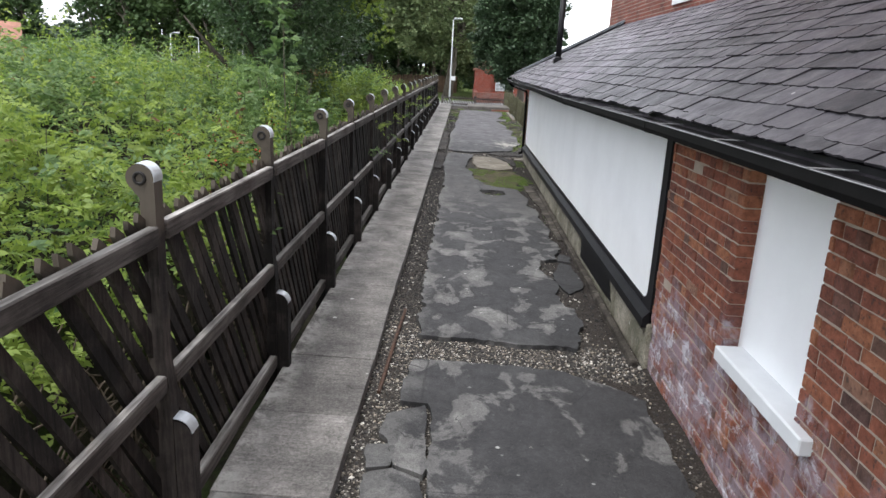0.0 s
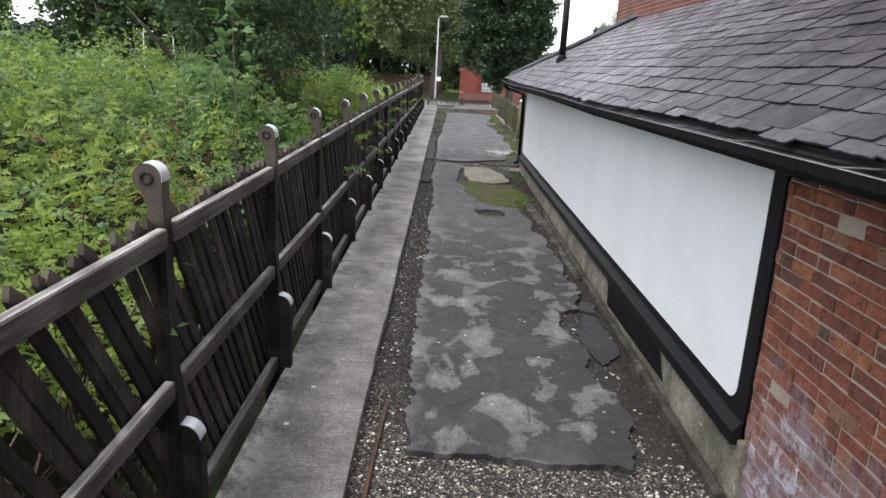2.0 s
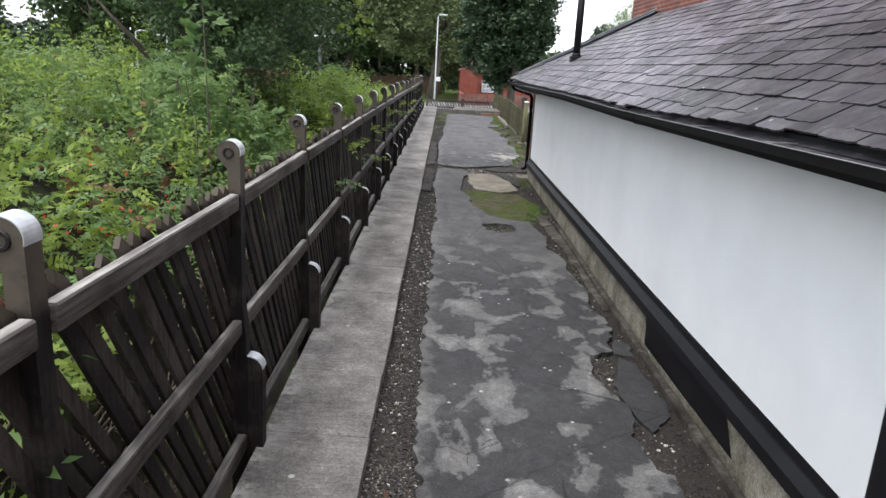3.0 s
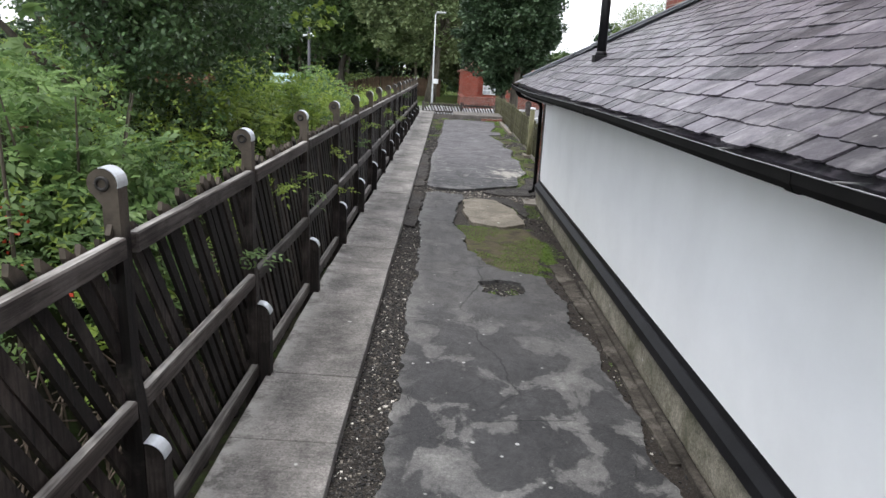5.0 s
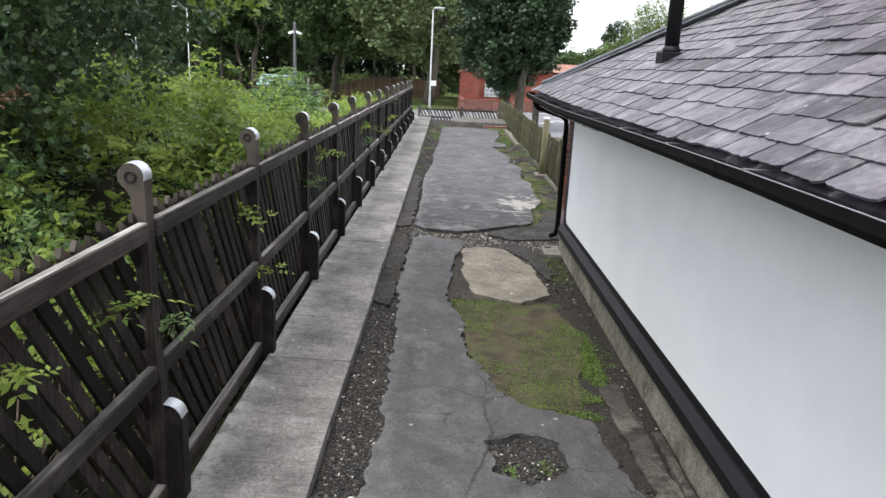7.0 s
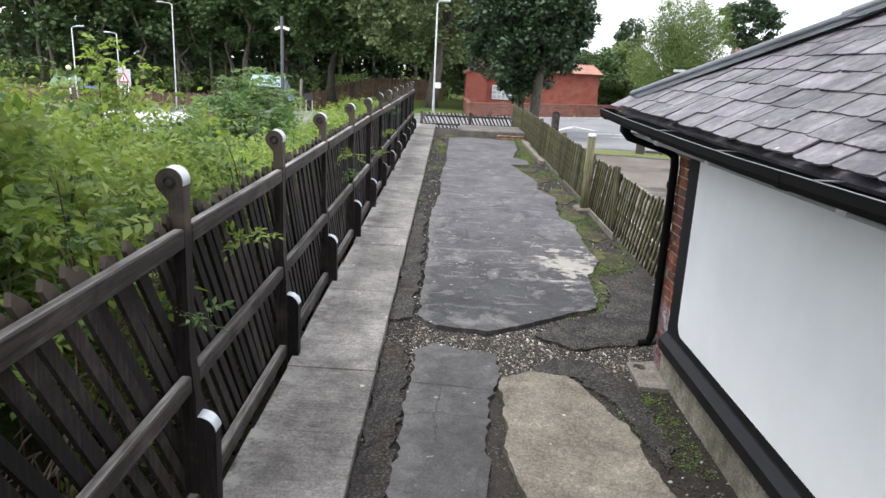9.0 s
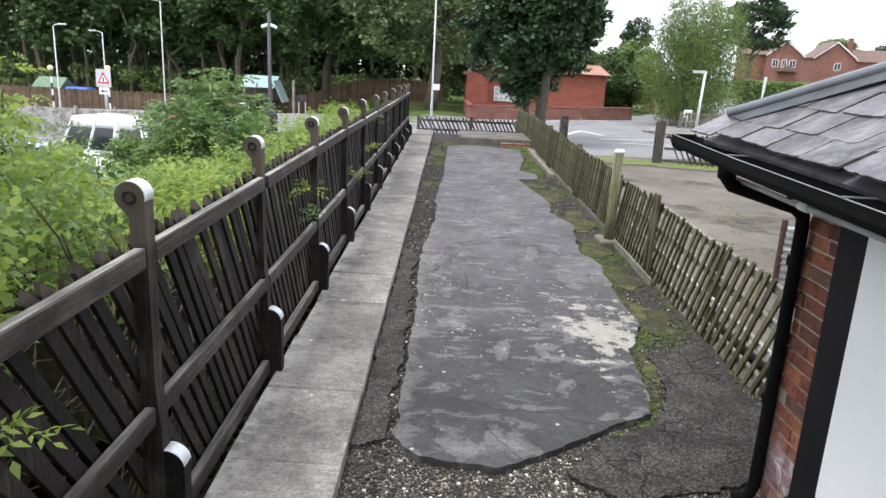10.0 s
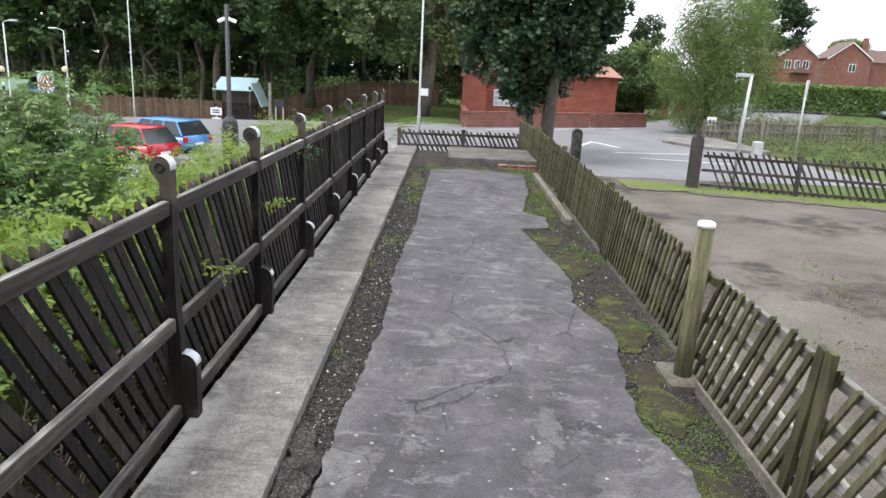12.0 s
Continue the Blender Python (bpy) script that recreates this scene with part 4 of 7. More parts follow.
# gutter, fascia, brackets, downpipe
fas = boxed(1.315, 1.34, -4, EY - 0.12, 1.96, 2.09)
tagged(part("fascia", fas, M["black"]), "black painted fascia board under the slates", "fascia", kind="structure")
tagged(part("soffit", boxed(1.34, WX + 0.02, -4, EY - 0.12, 1.962, 1.98), M["black"]), "dark boarded soffit under the eaves", "soffit", kind="structure")
tagged(part("fascia", boxed(1.34, 7.4, EY - 0.145, EY - 0.12, 1.96, 2.09), M["black"]), "black painted fascia board under the slates", "fascia", kind="structure")
gut = empty("gutter", "black deep-sided gutter along the eaves, sagging slightly", "gutter")
GX, GY1 = 1.221, 19.19


def gutter_z(y):
    """Height of the gutter's rim, which sags between its brackets."""
    return float(np.interp(y, (-4, 4, 8.5, 12, 16.5, 18.3, 19.2), (2.07, 2.063, 2.032, 2.046, 2.018, 2.045, 2.07)))


def sagging(bm):
    for v in bm.verts:
        v.co.z += gutter_z(v.co.y)
    return bm


def sweep(section, ys):
    """A closed section in x and z carried along y."""
    bm = bmesh.new()
    rings = [[bm.verts.new((u, y, v)) for u, v in section] for y in ys]
    n = len(section)
    for a, b in zip(rings, rings[1:]):
        for i in range(n):
            bm.faces.new((a[i], a[(i + 1) % n], b[(i + 1) % n], b[i]))
    bm.faces.new(rings[0])
    bm.faces.new(rings[-1][::-1])
    bmesh.ops.recalc_face_normals(bm, faces=bm.faces[:])
    return bm


GUT_Y = [-4, 0] + [2 + 0.75 * i for i in range(22)] + [18.3, 18.8, GY1]


def trough(wide, deep, thick):
    """Section of a deep-sided gutter about its centre line at the rim."""
    a = [(-wide, 0), (-wide * 0.97, -deep * 0.55), (-wide * 0.72, -deep * 0.92), (-wide * 0.4, -deep), (wide * 0.4, -deep), (wide * 0.75, -deep * 0.9), (wide, -deep * 0.5), (wide, 0)]
    return a + [(u * (wide - thick) / wide, v * (deep - thick) / deep) for u, v in a[::-1]]


part("channel", sagging(sweep([(GX + u, v) for u, v in trough(0.064, 0.074, 0.005)], GUT_Y)), M["gutter"], gut)
# thin pale bead that stands in for the highlight on the lip
part("rim", sagging(tube(bmesh.new(), [(GX - 0.064, y, 0.002) for y in GUT_Y], 0.0026, 6)), M["bracket"], gut, "pale bead drawing the rim highlight")
bm = prism(bmesh.new(), [(GX - 0.068, 0.004), (GX + 0.068, 0.004), (GX + 0.06, -0.06), (GX + 0.02, -0.09), (GX - 0.02, -0.09), (GX - 0.06, -0.06)], 1, GY1, GY1 + 0.012)
part("stop_end", sagging(bm), M["gutter"], gut)
bm = prism(bmesh.new(), [(EY + 0.06 + u, 2.05 + v) for u, v in trough(0.058, 0.085, 0.005)], 0, 1.30, 7.4)
part("channel", bm, M["gutter"], gut)
strap_me = mesh_of(boxed(GX - 0.068, 1.315, -0.009, 0.009, 0.004, 0.008), "strap", M["bracket"])
clip_me = mesh_of(prism(bmesh.new(), [(GX + u, v) for u, v in trough(0.0672, 0.0772, 0.003)], 1, -0.03, 0.03), "clip", M["gutter"])
y = 2.33
while y < EY:
    share("strap", strap_me, Matrix.Translation((0, y, gutter_z(y))) @ Matrix.Rotation(radians(random.uniform(-0.3, 0.3)), 4, "Z"), gut)
    if int(y / 0.945) % 4 == 0:
        share("clip", clip_me, Matrix.Translation((0, y + 0.3, gutter_z(y + 0.3))), gut)
    y += 0.945
dp = empty("downpipe", "black downpipe on the brick corner", "downpipe")
part("pipe", tube(bmesh.new(), [(GX, 18.53, 1.99), (GX + 0.002, 18.53, 1.935), (GX + 0.03, 18.535, 1.90), (1.59, 18.585, 1.80), (1.648, 18.61, 1.755), (1.664, 18.63, 1.68), (1.664, 18.64, 0.27), (1.645, 18.655, 0.18), (1.58, 18.69, 0.15)], 0.033, 12), M["gutter"], dp, "", True)
part("outlet", tube(bmesh.new(), [(GX, 18.53, 2.0), (GX, 18.53, 1.93)], [0.046, 0.041], 12), M["gutter"], dp, "", True)
for z in (1.5, 0.75):
    part("pipe_clip", tube(bmesh.new(), [(1.664, 18.645, z), (1.664, 18.645, z + 0.05)], 0.038, 12), M["gutter"], dp)
cdt = empty("conduit", "thin grey conduit clipped under the eaves", "conduit")
part("tube", tube(bmesh.new(), [(1.33, 14.75, 1.97), (1.305, 14.9, 1.925), (1.30, 15.1, 1.915), (1.30, 16.5, 1.913), (1.30, 18.0, 1.914), (1.293, 18.6, 1.922)], 0.012, 10), M["conduit"], cdt, "", True)
for y in (15.6, 16.95, 17.95):
    part("sleeve", tube(bmesh.new(), [(1.30, y - 0.03, 1.914), (1.30, y + 0.03, 1.914)], 0.017, 10), M["plastic_white"], cdt, "white plastic sleeve", True)
    part("saddle", boxed(1.292, 1.308, y + 0.10, y + 0.13, 1.915, 1.97), M["gutter"], cdt)

# roof: deck, slates, lead hip, flue
cs, sn = math.cos(SLOPE), math.sin(SLOPE)
TAN, HIP = sn / cs, 1.25
RX = 3.5


def roof_lift(y):
    """The eaves kick up towards the hipped end."""
    return 0.045 * step(15.5, EY, y)


deck = bmesh.new()
ys = [-4, 4, 10, 14, 15.5, 16.5, 17.4, 18.2, EY]
low = [deck.verts.new((EX + 0.03, y, EZ - 0.035 + roof_lift(y) * 0.8)) for y in ys]
top = [deck.verts.new((RX, min(y, EY - HIP * (RX - EX)) + 1e-4 * i, EZ - 0.02 + (RX - EX) * TAN)) for i, y in enumerate(ys)]
for i in range(len(ys) - 1):
    deck.faces.new((low[i], low[i + 1], top[i + 1], top[i]))
far_low, far_top = deck.verts.new((7.5, EY, EZ - 0.035)), deck.verts.new((7.5, EY - HIP * (RX - EX), EZ - 0.02 + (RX - EX) * TAN))
deck.faces.new((low[-1], far_low, far_top, top[-1]))
bmesh.ops.recalc_face_normals(deck, faces=deck.faces[:])
bmesh.ops.solidify(deck, geom=deck.faces[:], thickness=0.02)
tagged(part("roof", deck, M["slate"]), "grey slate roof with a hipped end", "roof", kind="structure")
roof_slates = empty("roof_slates", "weathered grey and purple roof slates in courses", "roof", kind="structure")
GAUGE, SW = 0.178, 0.285
slate_me = []
for k in range(8):
    w, L, t = SW / 2 - 0.003 - 0.006 * (k % 3), 0.36, 0.009
    bm = prism(bmesh.new(), [(-w, random.uniform(0, 0.014))] + [(-w + 2 * w * i / 9, random.uniform(-0.003, 0.0045)) for i in range(1, 9)] + [(w, random.uniform(0, 0.02)), (w, L), (-w, L)], 2, -t / 2, t / 2)
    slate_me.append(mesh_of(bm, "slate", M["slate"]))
ROOF_M = Matrix((( 0, cs, -sn, EX), (-1, 0, 0, 0), (0, sn, cs, EZ), (0, 0, 0, 1)))
far_v, far_f = [], []
for c in range(15):
    s0 = 0.14 + (c - 1) * GAUGE if c else 0.0
    y = -3.9 + (c % 2) * SW / 2
    while y < EY + 0.1:
        x = EX + (s0 + 0.05) * cs
        if y < EY + 0.06 - HIP * (x - EX) and x < RX:
            near = 3.2 < y < 9.2 and c < 13
            slip = (0.02 if random.random() < 0.06 else 0) - (0.06 * (1 - step(5.8, 8.2, y)) if c == 0 else 0)
            m = Matrix.Translation((0, 0, roof_lift(y) * max(0, 1 - s0 / 1.4))) @ ROOF_M @ Matrix.Translation((-y + random.uniform(-0.006, 0.006), s0 + random.uniform(-0.008, 0.008) - slip, 0.005 + random.uniform(0, 0.006))) @ Matrix.Rotation(radians(random.gauss(0, 0.9)), 4, "Z") @ Matrix.Rotation(radians(-2.4 + random.uniform(-0.9, 0.4)), 4, "X")
            me = random.choice(slate_me)
            if near:
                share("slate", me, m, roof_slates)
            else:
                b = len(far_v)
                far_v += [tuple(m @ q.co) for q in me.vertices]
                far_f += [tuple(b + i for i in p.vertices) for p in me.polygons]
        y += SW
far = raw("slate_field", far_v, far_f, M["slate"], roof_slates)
tagged(far, "rest of the grey slates", kind="stuff")
# lead over the hip: a roll with a wing on each slope, in two lapped lengths
HIP0 = Vector((EX + 0.06, EY - 0.02, EZ + 0.075))
HIP_D = Vector((1, -HIP, TAN))


def hip_lead(u0, u1, up):
    bm = bmesh.new()
    a, b_ = HIP0 + HIP_D * u0 + Vector((0, 0, up)), HIP0 + HIP_D * u1 + Vector((0, 0, up - 0.006))
    tube(bm, [a + Vector((0, 0, 0.035)), b_ + Vector((0, 0, 0.035))], 0.024, 12)
    for wing in (Vector((0.0, -0.17, 0.012)), Vector((0.16, 0.0, 0.012))):
        q = [bm.verts.new(p) for p in (a + Vector((0, 0, 0.024)), b_ + Vector((0, 0, 0.024)), b_ + wing, a + wing)]
        f = bm.faces.new(q)
        bmesh.ops.solidify(bm, geom=[f], thickness=0.004)
    tagged(part("hip_flashing", bm, M["lead"]), "grey lead flashing over the roof hip", "flashing", kind="structure")


hip_lead(0.05, 1.05, 0.006)
hip_lead(1.0, 2.2, 0.014)
tip = bmesh.new()
prism(tip, [(EX + 0.0, EY + 0.05), (EX + 0.23, EY + 0.04), (EX + 0.16, EY - 0.13), (EX - 0.005, EY - 0.1)], 2, 0, 0.006)
for v in tip.verts:
    v.co.z += EZ + 0.048 + TAN * max(0, v.co.x - EX) * 0.7
tagged(part("hip_flashing", tip, M["newlead"]), "bright new metal piece at the foot of the hip", "flashing", kind="structure")
fl = empty("flue", "black metal flue pipe through the slates", "flue")
FLX, FLY = 2.0, 15.58
part("pipe", tube(bmesh.new(), [(FLX, FLY, 2.5), (FLX, FLY, 3.9)], 0.062, 16), M["black"], fl, "", True)
part("base", boxed(FLX - 0.098, FLX + 0.098, FLY - 0.1, FLY + 0.1, 2.40, 2.575, 0.006), M["black"], fl)
part("collar", tube(bmesh.new(), [(FLX, FLY, 2.57), (FLX, FLY, 2.60), (FLX, FLY, 2.625)], [0.08, 0.078, 0.064], 16), M["black"], fl, "", True)
part("cowl", tube(bmesh.new(), [(FLX, FLY, 3.9), (FLX, FLY, 3.93), (FLX, FLY, 4.03)], [0.09, 0.1, 0.02], 16), M["black"], fl)


# ---- plants ----
def leaves(rng, centres, size, spread=0.35, up=0.7, narrow=0.42):
    """Pointed four-cornered leaves at the centres, each turned by chance; returns corner points."""
    n = len(centres)
    nor = rng.normal(size=(n, 3)) * (1, 1, 1)
    nor[:, 2] = np.abs(nor[:, 2]) + up
    nor /= np.linalg.norm(nor, axis=1)[:, None]
    a = np.cross(nor, rng.normal(size=(n, 3)))
    a /= np.linalg.norm(a, axis=1)[:, None]
    b = np.cross(nor, a)
    L = size * (1 + spread * rng.uniform(-1, 1, (n, 1)))
    droop = nor * L * 0.14
    return np.stack([centres, centres + a * L * 0.5 + b * L * narrow, centres + a * L - droop, centres + a * L * 0.5 - b * L * narrow], 1)


def turned(rng, n, rise, up):
    """Directions along the stalk, across it and out of the blade."""
    az = rng.uniform(0, 2 * math.pi, n)
    a = np.stack([np.cos(az), np.sin(az), rng.normal(size=n) * 0.3 + rise], 1)
    a /= np.linalg.norm(a, axis=1)[:, None]
    nor = rng.normal(size=(n, 3)) * 0.75 + (0, 0, up)
    b = np.cross(nor, a)
    b /= np.linalg.norm(b, axis=1)[:, None]
    return a, b, np.cross(a, b)


def blades(p, d, side, nor, L, wide):
    """Pointed leaflets, folded a little along the midrib."""
    mid = p + d * L * 0.45 + nor * L * 0.05
    return np.stack([p, mid + side * L * wide, p + d * L - nor * L * 0.16, mid - side * L * wide], 1)


def fronds(rng, bases, length, pairs=3, rise=0.15, up=1.0, wide=0.24):
    """Compound leaves: pairs of leaflets along a drooping stalk and one at its tip."""
    n = len(bases)
    a, b, c = turned(rng, n, rise, up)
    L = np.asarray(length).reshape(-1, 1) * np.ones((n, 1))
    out = []
    for k in range(pairs + 1):
        s = 0.28 + 0.72 * k / pairs
        p = bases + a * L * s - np.array([0, 0, 1.0]) * L * 0.28 * s * s
        size = L * (0.46 - 0.10 * abs(k / pairs - 0.45)) * rng.uniform(0.8, 1.15, (n, 1))
        if k == pairs:
            out.append(blades(p, a - c * 0.3, b, c, size * 1.1, wide))
        else:
            for sg in (-1, 1):
                d = a * 0.55 + b * sg * 0.83 - c * 0.12
                out.append(blades(p, d, np.cross(c, d), c, size, wide))
    return np.concatenate(out)


def palms(rng, bases, length, up=1.0, lobes=5):
    """Lobed leaves: blades that fan out of one point."""
    n = len(bases)
    a, b, c = turned(rng, n, 0.1, up)
    L = np.asarray(length).reshape(-1, 1) * np.ones((n, 1))
    out = []
    for k in range(lobes):
        ang = (k - (lobes - 1) / 2) * 0.72
        d = a * math.cos(ang) + b * math.sin(ang)
        out.append(blades(bases, d - c * 0.1, np.cross(c, d), c, L * (1 - 0.16 * abs(k - (lobes - 1) / 2)), 0.3))
    return np.concatenate(out)


def leaf_mesh(name, quads, material, parent=None, label="", kind=""):
    n = len(quads)
    me = bpy.data.meshes.new(name)
    me.vertices.add(n * 4)
    me.vertices.foreach_set("co", quads.reshape(-1).astype(np.float32))
    me.loops.add(n * 4)
    me.loops.foreach_set("vertex_index", np.arange(n * 4, dtype=np.int32))
    me.polygons.add(n)
    me.polygons.foreach_set("loop_start", np.arange(0, n * 4, 4, dtype=np.int32))
    me.update(calc_edges=True)
    me.validate()
    me.materials.append(material)
    ob = new(name, me)
    ob.parent = parent
    return tagged(ob, label, kind=kind)


def clumps(rng, centres, radii, per, squash=0.8):
    """Leaf places in shells round clump centres."""
    k = len(centres)
    d = rng.normal(size=(k, per, 3))
    d /= np.linalg.norm(d, axis=2)[:, :, None]
    d *= (0.45 + 0.55 * rng.uniform(size=(k, per, 1)) ** 0.6) * np.asarray(radii).reshape(k, 1, 1)
    d[:, :, 2] *= squash
    return (centres[:, None, :] + d).reshape(-1, 3)


def twig_sprays(rng, bases, length, per, lean=0.5):
    """Leaf places along thin shoots that rise out of a mass."""
    k = len(bases)
    d = rng.normal(size=(k, 1, 3)) * (lean, lean, 0.2) + (0, 0, 1)
    d /= np.linalg.norm(d, axis=2)[:, :, None]
    s = np.linspace(0.05, 1, per).reshape(1, per, 1)
    p = bases[:, None, :] + d * s * np.asarray(length).reshape(k, 1, 1)
    p[:, :, 2] -= (s[:, :, 0] ** 2) * np.asarray(length).reshape(k, 1) * 0.15
    return (p + rng.normal(size=p.shape) * 0.025).reshape(-1, 3)


def limb_paths(rng, base, top, radius, count, reach, start=0.35):
    """A trunk and limbs as lists of points and radii."""
    base, top = np.array(base, float), np.array(top, float)
    n = 9
    pts = [base + (top - base) * i / (n - 1) + np.r_[rng.normal(size=2) * 0.03 * np.linalg.norm(top - base) * (0.3 < i / n), 0] for i in range(n)]
    out = [(pts, [radius * (1.25 if i == 0 else 1 - 0.8 * i / (n - 1)) for i in range(n)])]
    for k in range(count):
        f0 = start + (0.95 - start) * (k + rng.uniform()) / count
        i = min(int(f0 * (n - 1)), n - 2)
        p = pts[i] + (pts[i + 1] - pts[i]) * (f0 * (n - 1) - i)
        az = rng.uniform(0, 2 * math.pi)
        d = np.array([math.cos(az), math.sin(az), rng.uniform(0.3, 0.9)]) * reach * (1.1 - 0.5 * f0)
        q = [p + d * s + np.array([0, 0, 0.18 * reach * s * s]) + rng.normal(size=3) * 0.04 * reach * s for s in (0, 0.3, 0.6, 1)]
        r0 = radius * (1 - 0.75 * f0) * 0.55
        out.append((q, [r0, r0 * 0.7, r0 * 0.45, r0 * 0.15]))
    return out


def tree(name, label, seed, base, top, radius, limbs, reach, crown, radii, n, rad, per, size, material, narrow=0.42, bottom=0.25, category="tree", squash=0.8, stems=1, up=0.7, hollow=0.3):
    """A tree: trunk with limbs, and a crown of leaf clumps in an uneven ellipsoid."""
    rng = np.random.default_rng(seed)
    ob = empty(name, label, category, at=base)
    bm = bmesh.new()
    for s in range(stems):
        off = np.r_[rng.normal(size=2) * radius * (0 if stems == 1 else 1.6), 0]
        for pts, rr in limb_paths(rng, off, np.array(top) - np.array(base) + off * 3, radius / (1 if s == 0 else 1.2), limbs, reach):
            tube(bm, pts, rr, 8)
    part("trunk", bm, M["bark"], ob, "", True)
    d = rng.normal(size=(n, 3))
    d /= np.linalg.norm(d, axis=1)[:, None]
    d *= (hollow + (1 - hollow) * rng.uniform(size=(n, 1))) ** 0.5
    wob = np.array([1 + 0.28 * noise.noise(Vector(v) * 1.7 + Vector((seed, 0, 0))) for v in d])[:, None]
    c = d * wob * np.array(radii) + np.array(crown) - np.array(base)
    c = c[c[:, 2] > bottom]
    pts = clumps(rng, c, rng.uniform(0.6, 1.2, len(c)) * rad, per, squash)
    leaf_mesh("crown", leaves(rng, pts, size, up=up, narrow=narrow), material, ob)
    return ob


rng = np.random.default_rng(7)
# bramble and willowherb bank along the back of the fence
def bank_top(x, y):
    d = -1.5 - x
    near = 1.0 + (0.36 - 0.1 * step(9, 14, y)) * min(d, 2.6)
    h = near + 0.35 * step(1.5, 4.5, d) * (1 - step(9, 20, y)) + 0.45 * step(14, 16, y) * (1 - step(17, 20.5, y)) - 1.3 * step(18.5, 25, y) * step(0.4, 2.6, d) - 0.75 * step(25, 31, y)
    return h + 0.42 * noise.noise(Vector((x * 0.8, y * 0.8, 3))) + 0.3 * noise.noise(Vector((x * 2.1, y * 2.1, 8)))


def bank_points(count, x0, x1, y0, y1, drop0, drop1):
    out = []
    for _ in range(count):
        x, y = rng.uniform(x0, x1), rng.uniform(y0, y1)
        out.append((x, y, bank_top(x, y) - rng.uniform(drop0, drop1)))
    return np.array(out)


bank = empty("bramble_bank", "dense green brambles and weeds behind the fence", "bushes", kind="stuff")
c1 = bank_points(1120, -6.5, -1.78, -1.5, 34, 0.22, 0.7)
c2 = bank_points(240, -4.5, -2.1, -1.5, 38, 0.5, 1.3)
c1 = c1[(c1[:, 0] < -2.5) | (c1[:, 2] > 0.9)]
c2 = c2[(c2[:, 0] < -2.7) | (c2[:, 2] > 0.9)]
c4 = bank_points(260, -7.5, -3.2, 0, 10, 0.15, 0.8)
c3 = bank_points(420, -9.5, -5.5, -1.5, 20, 0.1, 1.0)
q = leaves(rng, clumps(rng, np.r_[c1, c2], rng.uniform(0.18, 0.42, len(c1) + len(c2)), 95), 0.052, narrow=0.3)
leaf_mesh("bramble_leaves", q, M["leaf_bush"], bank, kind="stuff")
q = leaves(rng, clumps(rng, c4, rng.uniform(0.25, 0.5, len(c4)), 80), 0.07, narrow=0.3)
leaf_mesh("bramble_leaves", q, M["leaf_bush"], bank, kind="stuff")
q = leaves(rng, clumps(rng, c3, rng.uniform(0.3, 0.6, len(c3)), 90), 0.10, narrow=0.32)
leaf_mesh("bramble_leaves", q, M["leaf_bush"], bank, kind="stuff")
# compound leaves over the whole surface, in drifts of elder, bramble and light ash
b = bank_points(15500, -6.2, -1.72, -1.2, 31, -0.08, 0.5)
sort = np.array([noise.noise(Vector((x * 0.55, y * 0.45, 31))) + 0.35 * noise.noise(Vector((x * 1.9, y * 1.9, 33))) for x, y, z in b]) + np.interp(b[:, 1], (3, 6, 13, 17, 21.5, 24, 30), (0.2, 0.04, 0.04, 0.26, 0.2, -0.08, -0.08))
for name, keep, mat, pairs, lo, hi in (("elder_leaves", sort < -0.02, "leaf_elder", 3, 0.08, 0.17), ("bramble_fronds", (sort >= -0.02) & (sort < 0.2), "leaf_bush", 2, 0.06, 0.13), ("ash_fronds", sort >= 0.2, "leaf_light", 4, 0.09, 0.18)):
    p = b[keep]
    leaf_mesh(name, fronds(rng, p, rng.uniform(lo, hi, len(p)), pairs), M[mat], bank, kind="stuff")
b = bank_points(3000, -3.6, -1.62, -1.0, 5.5, -0.2, 0.2)
leaf_mesh("ash_fronds", fronds(rng, b, rng.uniform(0.07, 0.15, len(b)), 3), M["leaf_light"], bank, kind="stuff")
# arching shoots with leaves to their tips
b = bank_points(430, -6.2, -1.75, -1.2, 30, -0.05, 0.25)
q = twig_sprays(rng, b, rng.uniform(0.25, 0.8, len(b)), 9, 0.7)
leaf_mesh("arching_shoots", fronds(rng, q, rng.uniform(0.08, 0.16, len(q)), 2, rise=0.3), M["leaf_elder"], bank, kind="stuff")
b = bank_points(760, -6.5, -1.75, -1.5, 30, -0.05, 0.3)
q = leaves(rng, twig_sprays(rng, b, rng.uniform(0.25, 0.8, len(b)), 22, 0.3), 0.055, up=0.3, narrow=0.22)
leaf_mesh("willowherb_shoots", q, M["leaf_light"], bank, kind="stuff")
b = bank_points(420, -4.6, -1.75, 15, 27, -0.2, 0.25)
q = leaves(rng, clumps(rng, b, rng.uniform(0.12, 0.25, len(b)), 45), 0.07, narrow=0.26)
leaf_mesh("light_leaves", q, M["leaf_light"], bank, kind="stuff")
b = bank_points(420, -4.5, -1.9, -0.5, 13, -0.18, 0.1)
leaf_mesh("broad_leaves", palms(rng, b, rng.uniform(0.05, 0.10, len(b)), 1.4), M["leaf_elder"], bank, kind="stuff")
